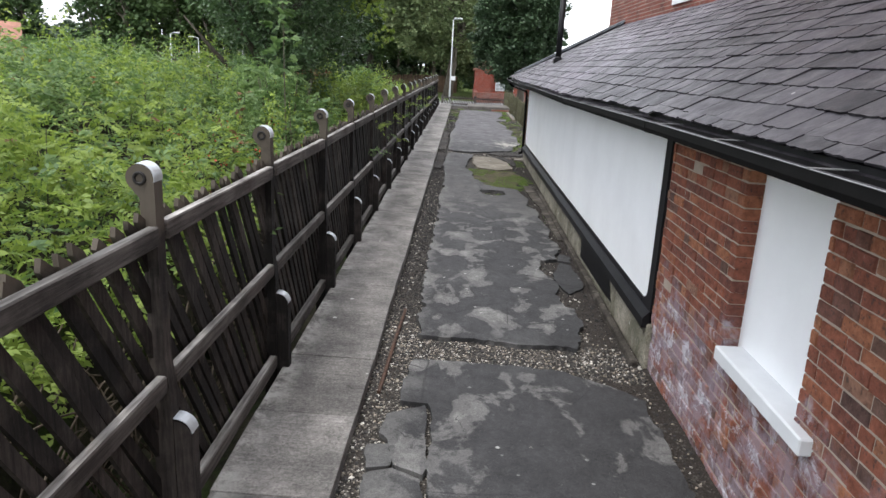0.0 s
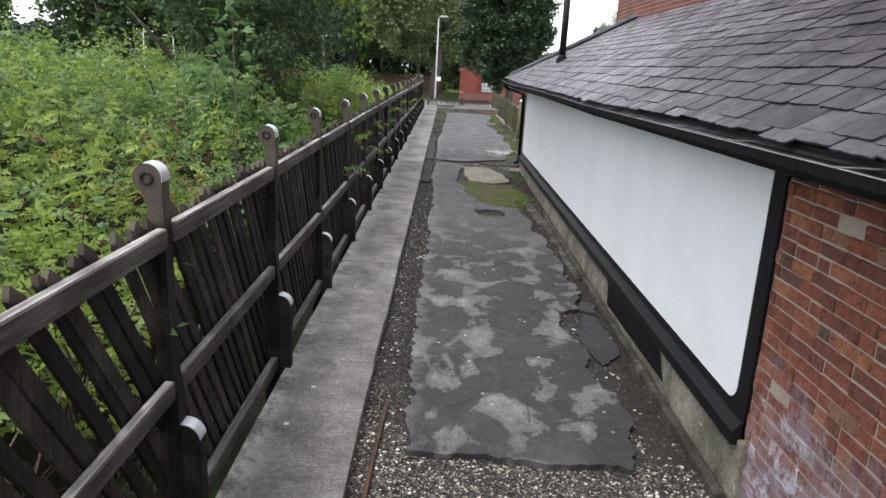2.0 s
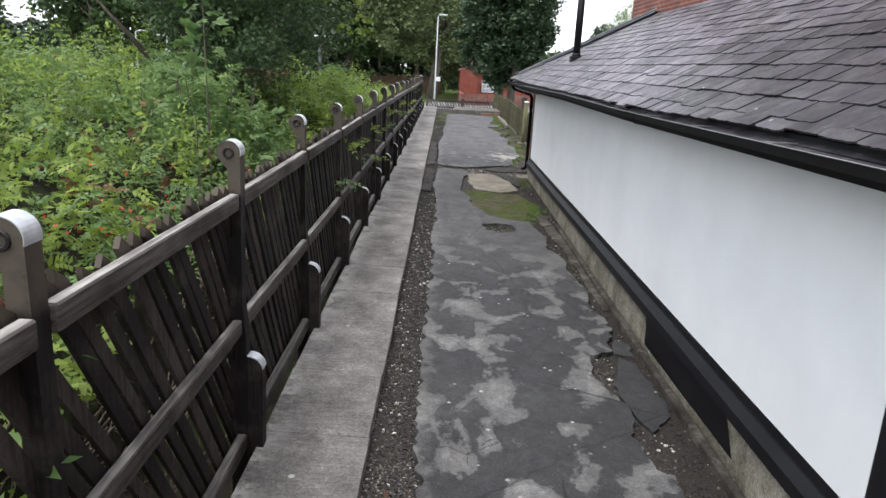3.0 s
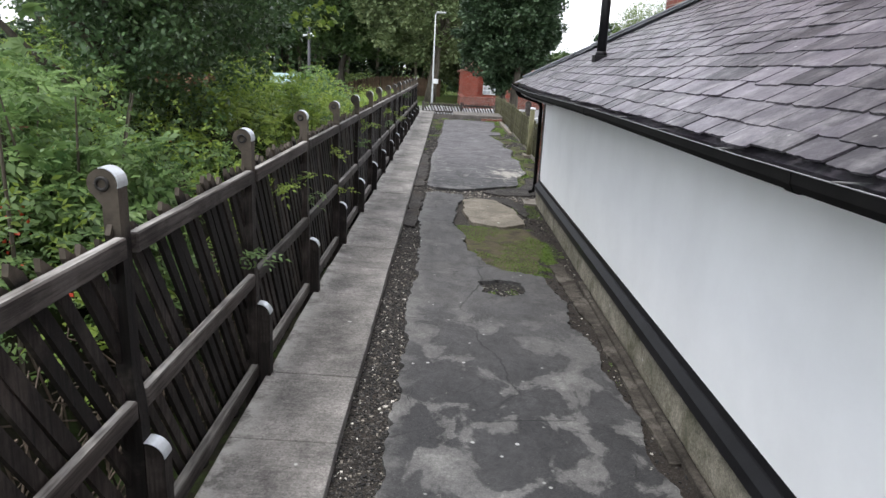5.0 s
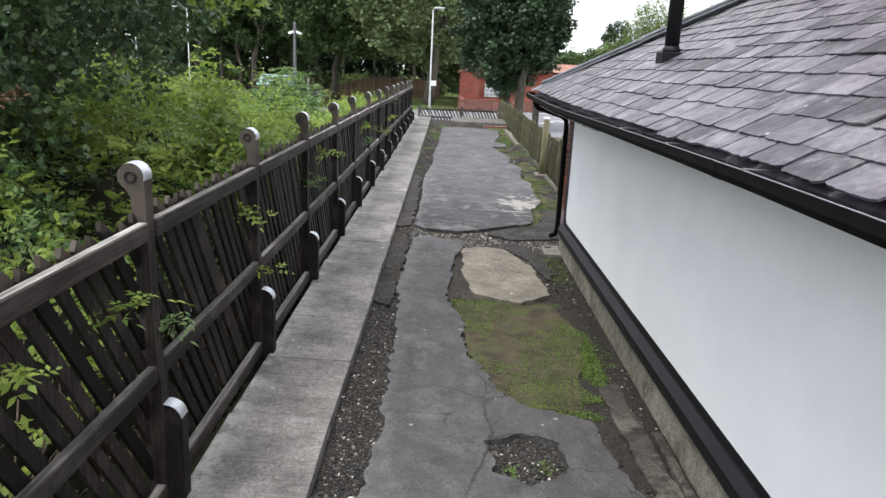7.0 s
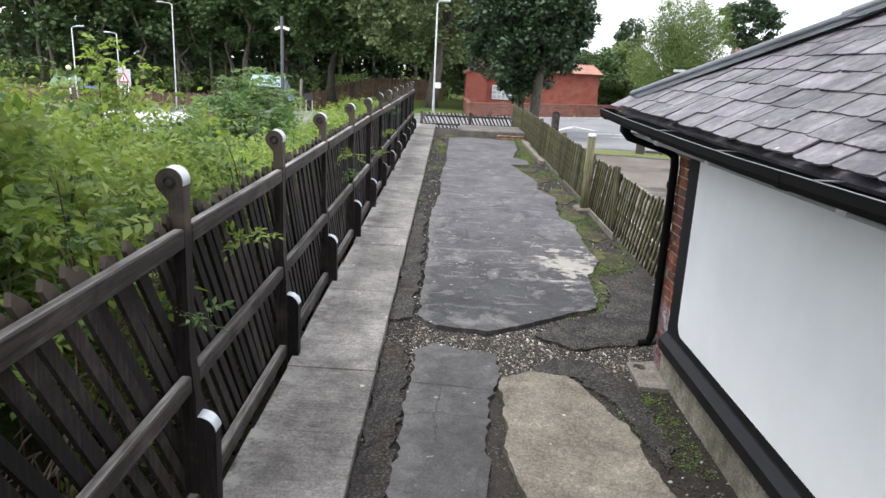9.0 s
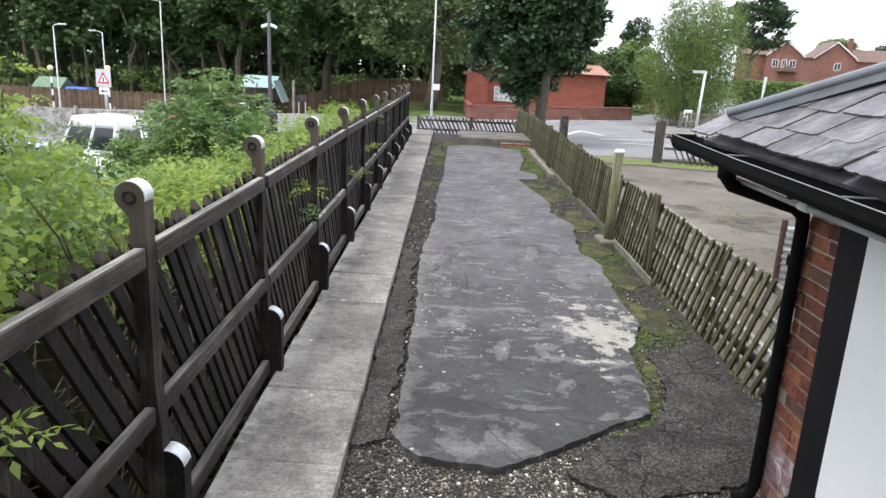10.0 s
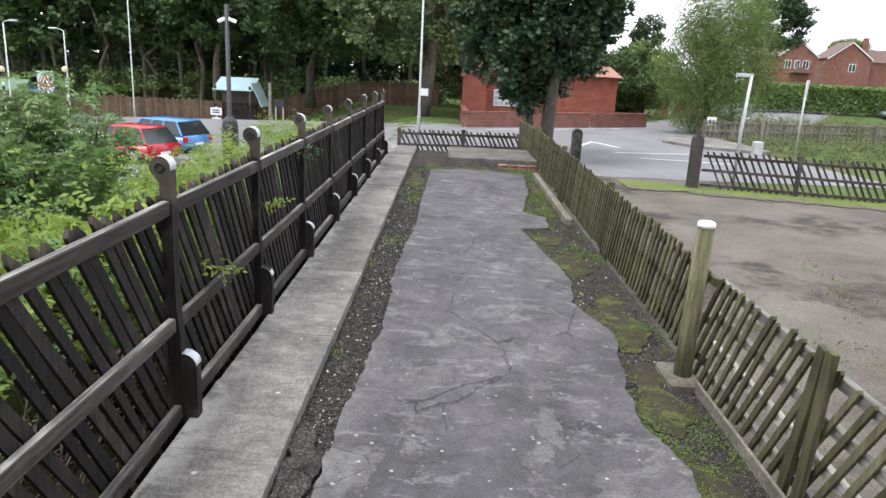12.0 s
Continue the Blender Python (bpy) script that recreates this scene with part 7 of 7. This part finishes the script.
car("parked_van", "white van with dark rear windows and roof ribs", -11.3, 38.3, 168, 4.3, 1.85, 2.05, M["car_white"], hatch=0.12, van=True)
car("parked_car", "silver hatchback half hidden by the brambles", -11.9, 35.0, 15, 4.2, 1.75, 1.48, M["car_grey"])
car("parked_car", "light blue hatchback with a dark rear window", -12.55, 51.0, 158, 4.1, 1.76, 1.4, M["car_blue"], hatch=0.9)
car("parked_car", "red hatchback beside the blue one", -12.5, 47.5, 158, 3.8, 1.7, 1.38, M["car_red"], hatch=0.9)
car("parked_car", "silver estate car beyond the hedge", 37, 76.5, 175, 4.5, 1.8, 1.5, M["car_grey"])
car("parked_car", "dark car on the drive of the brick house", 13.0, 72.5, 75, 4.1, 1.72, 1.42, M["sign_dark"])
car("parked_van", "pale van seen through the leaves", -14.0, 21.5, 180, 5.0, 1.95, 2.1, M["car_grey"], hatch=0.1, van=True)
car("parked_van", "pale van seen through the leaves", -15.5, 25.5, 180, 5.0, 1.95, 2.2, M["car_white"], hatch=0.1, van=True)


# ---- houses ----
def window(parent, x, y, z, w, h, ax, bars=2):
    """A white window on a wall; ax 'y' looks along -y, 'x' along -x."""
    f = part("window", boxed(-w / 2, w / 2, -0.05, 0.02, 0, h, 0.01), M["whitetrim"], parent, "white framed window")
    f.matrix_basis = pose(x, y, z, 0, 0, 0 if ax == "y" else -90)
    n = bars
    pw = (w - 0.08) / n
    for i in range(n):
        part("pane", boxed(-w / 2 + 0.04 + pw * i + 0.025, -w / 2 + 0.04 + pw * (i + 1) - 0.025, -0.058, -0.05, 0.06, h - 0.06), M["glass"], f)
    return f


def house(name, label, x, y, rz, W, D, H, pitch, brick, roofm, wins):
    """A gabled house: its gable looks along -y."""
    ob = empty(name, label, "house", at=(x, y, terrain(x, y)))
    ob.rotation_euler.z = radians(rz)
    rise = W / 2 * math.tan(radians(pitch))
    part("wall", prism(bmesh.new(), [(-W / 2, -0.5), (W / 2, -0.5), (W / 2, H), (0, H + rise), (-W / 2, H)], 1, 0, D), brick, ob)
    e, t = 0.25, 0.14
    k = math.tan(radians(pitch))
    part("roof", prism(bmesh.new(), [(-W / 2 - e, H - e * k), (0, H + rise), (W / 2 + e, H - e * k), (W / 2 + e, H - e * k + t), (0, H + rise + t * 1.2), (-W / 2 - e, H - e * k + t)], 1, -0.22, D + 0.22), roofm, ob)
    part("bargeboard", prism(bmesh.new(), [(-W / 2 - e, H - e * k - 0.16), (0, H + rise - 0.16), (W / 2 + e, H - e * k - 0.16), (W / 2 + e, H - e * k + 0.02), (0, H + rise + 0.02), (-W / 2 - e, H - e * k + 0.02)], 1, -0.28, -0.2), M["whitetrim"], ob, "white bargeboard")
    for wx, wz, ww, wh in wins:
        window(ob, wx, 0, wz, ww, wh, "y", 2)
    return ob


far1 = house("house", "red brick house with white windows and a gable", 52.0, 129, -12, 5.2, 7, 4.9, 38, M["houseb2"], M["tile"], [(-1.3, 2.9, 0.9, 1.2), (1.2, 2.9, 0.9, 1.2), (0, 2.9, 0.7, 1.2)])
part("side_wing", boxed(-6.0, -2.6, 1.5, 7, -0.5, 4.9), M["houseb2"], far1)
part("side_roof", prism(bmesh.new(), [(1.2, 4.8), (7.3, 4.8), (4.25, 6.9)], 0, -6.2, -1.5), M["tile"], far1)
part("porch_roof", prism(bmesh.new(), [(-0.9, 2.3), (1.9, 2.3), (0.5, 3.2)], 1, -1.2, 0), M["tile"], far1)
h2 = house("house", "red brick house with white bargeboards and chimney", 62.5, 134, -12, 6.2, 8, 5.0, 38, M["houseb2"], M["tile"], [(0.5, 2.9, 1.0, 1.2)])
part("chimney", boxed(2.2, 2.9, 2, 2.7, 5, 8.2), M["houseb2"], h2)
part("side_wing", boxed(3.0, 8.5, 1.5, 7, -0.5, 4.6), M["houseb2"], h2)
part("side_roof", prism(bmesh.new(), [(1.2, 4.5), (7.3, 4.5), (4.25, 6.5)], 0, 2.8, 8.8), M["tile"], h2)
house("house", "brick bungalow with a white gable", 78, 126, -15, 6, 8, 2.6, 30, M["houseb2"], M["tile"], [(0, 1, 1.4, 1.1)])
house("house", "red brick house with white trim beyond the hedge", 82, 118, -20, 6.5, 8, 4.9, 35, M["houseb2"], M["tile"], [(-1.2, 2.9, 1, 1.2), (1.4, 2.9, 1, 1.2)])
house("house", "low brick house with a grey gable behind trees", 17.5, 84, 20, 6.0, 9, 2.1, 35, M["houseb2"], M["tile"], [(0, 0.9, 1, 1.1)])
house("house", "house with a red tiled roof beyond the bushes", -30.5, 35.4, -57, 5, 7, 2.9, 40, M["whitetrim"], M["tilered"], [])
# red brick bungalow at the junction
rb = empty("bungalow", "bright red brick bungalow with a white barred window", "house", at=(0, 0, 0))
part("wall", boxed(2.0, 10.0, 62.0, 69, -0.6, 2.35), M["houseb"], rb)
part("wall", boxed(0.9, 2.3, 61.0, 66, -0.6, 2.1), M["houseb"], rb)
part("roof", prism(bmesh.new(), [(61.6, 2.3), (69.4, 2.3), (65.5, 2.95)], 0, 1.7, 10.2), M["tilered"], rb)
part("porch_roof", prism(bmesh.new(), [(0.75, 1.95), (2.4, 2.6), (2.4, 2.75), (0.75, 2.1)], 1, 60.8, 66.1), M["tilered"], rb)
wf = part("window", boxed(2.75, 4.35, 61.92, 62.02, 0.35, 1.3, 0.01), M["whitetrim"], rb, "white barred window")
for i in range(5):
    for j in range(3):
        part("pane", boxed(2.82 + i * 0.3, 3.06 + i * 0.3, 61.905, 61.92, 0.42 + j * 0.29, 0.64 + j * 0.29), M["palepane"], wf)
# low garden wall along the road
gw = empty("garden_wall", "low red brick garden wall with a coping", "garden wall")
for (xa, ya), (xb, yb) in (((1.0, 53.8), (7.6, 57.5)), ((7.9, 57.7), (11.3, 59.9)), ((1.0, 53.8), (0.9, 61.0))):
    L = math.hypot(xb - xa, yb - ya)
    m = Matrix.Translation((xa, ya, -0.4)) @ Matrix.Rotation(math.atan2(yb - ya, xb - xa), 4, "Z")
    w = part("wall", boxed(0, L, -0.11, 0.11, 0, 0.76), M["houseb2"], gw)
    c_ = part("coping", boxed(-0.03, L + 0.03, -0.15, 0.15, 0.76, 0.84, 0.01), M["houseb2"], gw)
    w.matrix_basis = c_.matrix_basis = m
for x, y in ((15.6, 71.5), (16.8, 71.2), (17.6, 71.0)):
    p_ = part("brick_pier", boxed(-0.35, 0.35, -0.35, 0.35, -0.2, 1.25, 0.02), M["houseb2"])
    p_.location = (x, y, terrain(x, y))
    tagged(p_, "squat red brick gate pier", "pier", "gate piers")

# road kerb island and markings
bm = bmesh.new()
isl = [(9.6, 50.6), (10.6, 48.6), (12.4, 47.6), (13.2, 47.9), (12.9, 53.4), (12.0, 54.6), (11.2, 54)]
prism(bm, isl, 2, -0.5, -0.22)
tagged(part("kerb", bm, M["coping"]), "raised pavement corner with a pale kerb", "kerb", kind="structure")


def stripe(x0, y0, x1, y1, w):
    d = Vector((x1 - x0, y1 - y0, 0)).normalized()
    s = Vector((-d.y, d.x, 0)) * w / 2
    bm = bmesh.new()
    n = 10
    rows = []
    for i in range(n + 1):
        p = Vector((x0, y0, 0)).lerp(Vector((x1, y1, 0)), i / n)
        rows.append([bm.verts.new((q.x, q.y, terrain(q.x, q.y) + 0.028)) for q in (p - s, p + s)])
    for a, b_ in zip(rows, rows[1:]):
        bm.faces.new((a[0], b_[0], b_[1], a[1]))
    tagged(part("road_marking", bm, M["marking"]), "faded white painted road line", "road marking", "road markings", "structure")


for a in ((5.0, 46.5, 6.3, 49.4, 0.16), (6.3, 49.4, 7.0, 47.4, 0.14), (6.4, 45.6, 9.3, 46.2, 0.12), (7.0, 44.2, 10.2, 43.6, 0.12), (-14, 55.4, 0, 55.2, 0.1), (2, 53.0, 9.5, 57.8, 0.12)):
    stripe(*a)

# corrugated sheet and bags behind the building's corner
cg = empty("corrugated_sheet", "leaning pale corrugated steel sheet with rusty edge", "metal sheet", at=(4.55, 24.6, terrain(4.55, 24.6)))
wave = [(0.02 * math.sin(i * 0.785), i * 0.0125) for i in range(70)]
bm = bmesh.new()
rows = [[bm.verts.new((x_, u, z_)) for u in (0, 2.2)] for x_, z_ in wave]
for a, b_ in zip(rows, rows[1:]):
    bm.faces.new((a[0], a[1], b_[1], b_[0]))
bmesh.ops.solidify(bm, geom=bm.faces[:], thickness=0.004)
sh_ = part("sheet", bm, M["corrugated"], cg)
sh_.matrix_basis = pose(0.02, 0.03, 0.0, 0, 8, -98)
part("rusty_stake", boxed(-0.03, 0.03, -0.03, 0.03, 0, 0.93), M["rust"], cg)
r = random.Random(5)
for k in range(5):
    bm = bmesh.new()
    bmesh.ops.create_icosphere(bm, subdivisions=4, radius=0.27)
    for v in bm.verts:
        v.co *= 1.12 + 0.25 * noise.noise(v.co * 5 + Vector((k * 3, 0, 0))) - 0.3 * abs(noise.noise(v.co * 9 + Vector((0, k * 3, 0)))) - 0.16 * abs(noise.noise(v.co * 24 + Vector((0, 0, k * 3))))
        v.co.z *= 0.8
    b_ = part("rubbish_bag", bm, M["blackbag"])
    b_.location = (5.0 + r.uniform(-0.35, 0.6), 24.0 + r.uniform(-0.3, 0.3), terrain(4.4, 23) + 0.18 + (0.28 if k > 2 else 0))
    tagged(b_, "shiny black rubbish bag heaped with others", "bag", "rubbish bags")

# small things on the platform
tagged(part("drain_pipe", tube(bmesh.new(), [(3.04, 23.0, -0.3), (3.06, 22.0, -0.3), (3.12, 20.8, -0.3), (3.2, 19.6, -0.3)], 0.05, 10), M["gutter"], None, "", True), "black plastic drain pipe lying on the drive", "pipe")
tagged(part("iron_strip", tube(bmesh.new(), [(-0.50, 4.7, plat(-0.5, 4.7) - 0.075), (-0.475, 5.7, plat(-0.5, 5.7) - 0.07), (-0.45, 6.5, plat(-0.5, 6.5) - 0.08)], 0.016, 6), M["rust"]), "rusty iron strip lying in the gravel", "iron strip")
bm = boxed(1.56, 1.62, 5.55, 13.5, -0.1, 0.0, 0.008)
pk = tagged(part("edging_board", bm, M["rubble"]), "brown dirt-caked edging strip along the wall foot", "edging", kind="structure")
pk.matrix_basis = Matrix.Translation((0, 0, plat(1.6, 0) - 0.035)) @ Matrix.Rotation(math.atan(0.007), 4, "X")
dr = empty("drain_gully", "square concrete gully with a round hole", "drain", at=(1.55, 18.3, plat(1.55, 18.3)))
bm = bmesh.new()
ring_o = [(-0.12, -0.24), (0.10, -0.26), (0.13, 0.27), (-0.11, 0.22)]
hole = [(-0.02 + 0.055 * math.cos(2 * math.pi * k / 16), 0.14 + 0.055 * math.sin(2 * math.pi * k / 16)) for k in range(16)]
edges = []
for loop in (ring_o, hole):
    tv = [bm.verts.new((x, y, -0.06)) for x, y in loop]
    lv = [bm.verts.new((x, y, -0.12)) for x, y in loop]
    for i in range(len(loop)):
        j = (i + 1) % len(loop)
        bm.faces.new((tv[i], tv[j], lv[j], lv[i]))
        edges.append(bm.edges.get((tv[i], tv[j])))
bmesh.ops.triangle_fill(bm, edges=edges, use_beauty=True)
bmesh.ops.recalc_face_normals(bm, faces=bm.faces[:])
part("surround", bm, M["drain"], dr)

# ---- bricks, last ----
brick_wall = empty("brickwork", "weathered red brick facing with salt stains", "brickwork", kind="structure")
brick_me = []
for k in range(6):
    bm = bmesh.new()
    rings = [[bm.verts.new((x, sy * (0.5 - iy) + random.uniform(-0.01, 0.01), sz * (0.5 - iz) + random.uniform(-0.025, 0.025))) for sy, sz in ((-1, -1), (1, -1), (1, 1), (-1, 1))] for x, iy, iz in ((0.12, 0, 0), (0.009, 0, 0), (random.uniform(-0.002, 0.003), 0.025, 0.06))]
    for lo, hi in zip(rings, rings[1:]):
        for i in range(4):
            bm.faces.new((lo[i], lo[(i + 1) % 4], hi[(i + 1) % 4], hi[i]))
    bm.faces.new(rings[2])
    bmesh.ops.recalc_face_normals(bm, faces=bm.faces[:])
    brick_me.append(mesh_of(bm, "brick", M["brick"]))
COURSE = 0.0755


def lay(y0, y1, z, offset):
    """One course of bricks between y0 and y1, as a mix of headers and stretchers."""
    y = y0 - offset
    while y < y1 - 0.02:
        w = 0.110 if random.random() < 0.45 else 0.222
        a, b = max(y, y0), min(y + w, y1)
        if b - a > 0.03:
            m = Matrix.Translation((WX + random.uniform(-0.005, 0.005) + (0.0025 if random.random() < 0.09 else 0), (a + b) / 2, z + COURSE / 2 + random.uniform(-0.0025, 0.0025))) @ Matrix.Rotation(radians(random.uniform(-1.0, 1.0)), 4, "X") @ Matrix.Diagonal((1, b - a - 0.007, COURSE - 0.008, 1))
            share("brick", random.choice(brick_me), m, brick_wall)
        y += w


for c in range(27):
    z = -0.13 + c * COURSE
    if z > 1.88:
        break
    off = random.uniform(0, 0.2)
    if z + COURSE > WZ0 - 0.03 and z < WZ1 - 0.02:
        lay(2.2, WIN0, z, off)
        lay(WIN1, PAN0 - 0.002, z, random.choice((0, 0.115)))
    else:
        lay(2.2, PAN0 - 0.002, z, off)
    lay(PAN1 + 0.002, 18.64, z, random.choice((0, 0.115)))
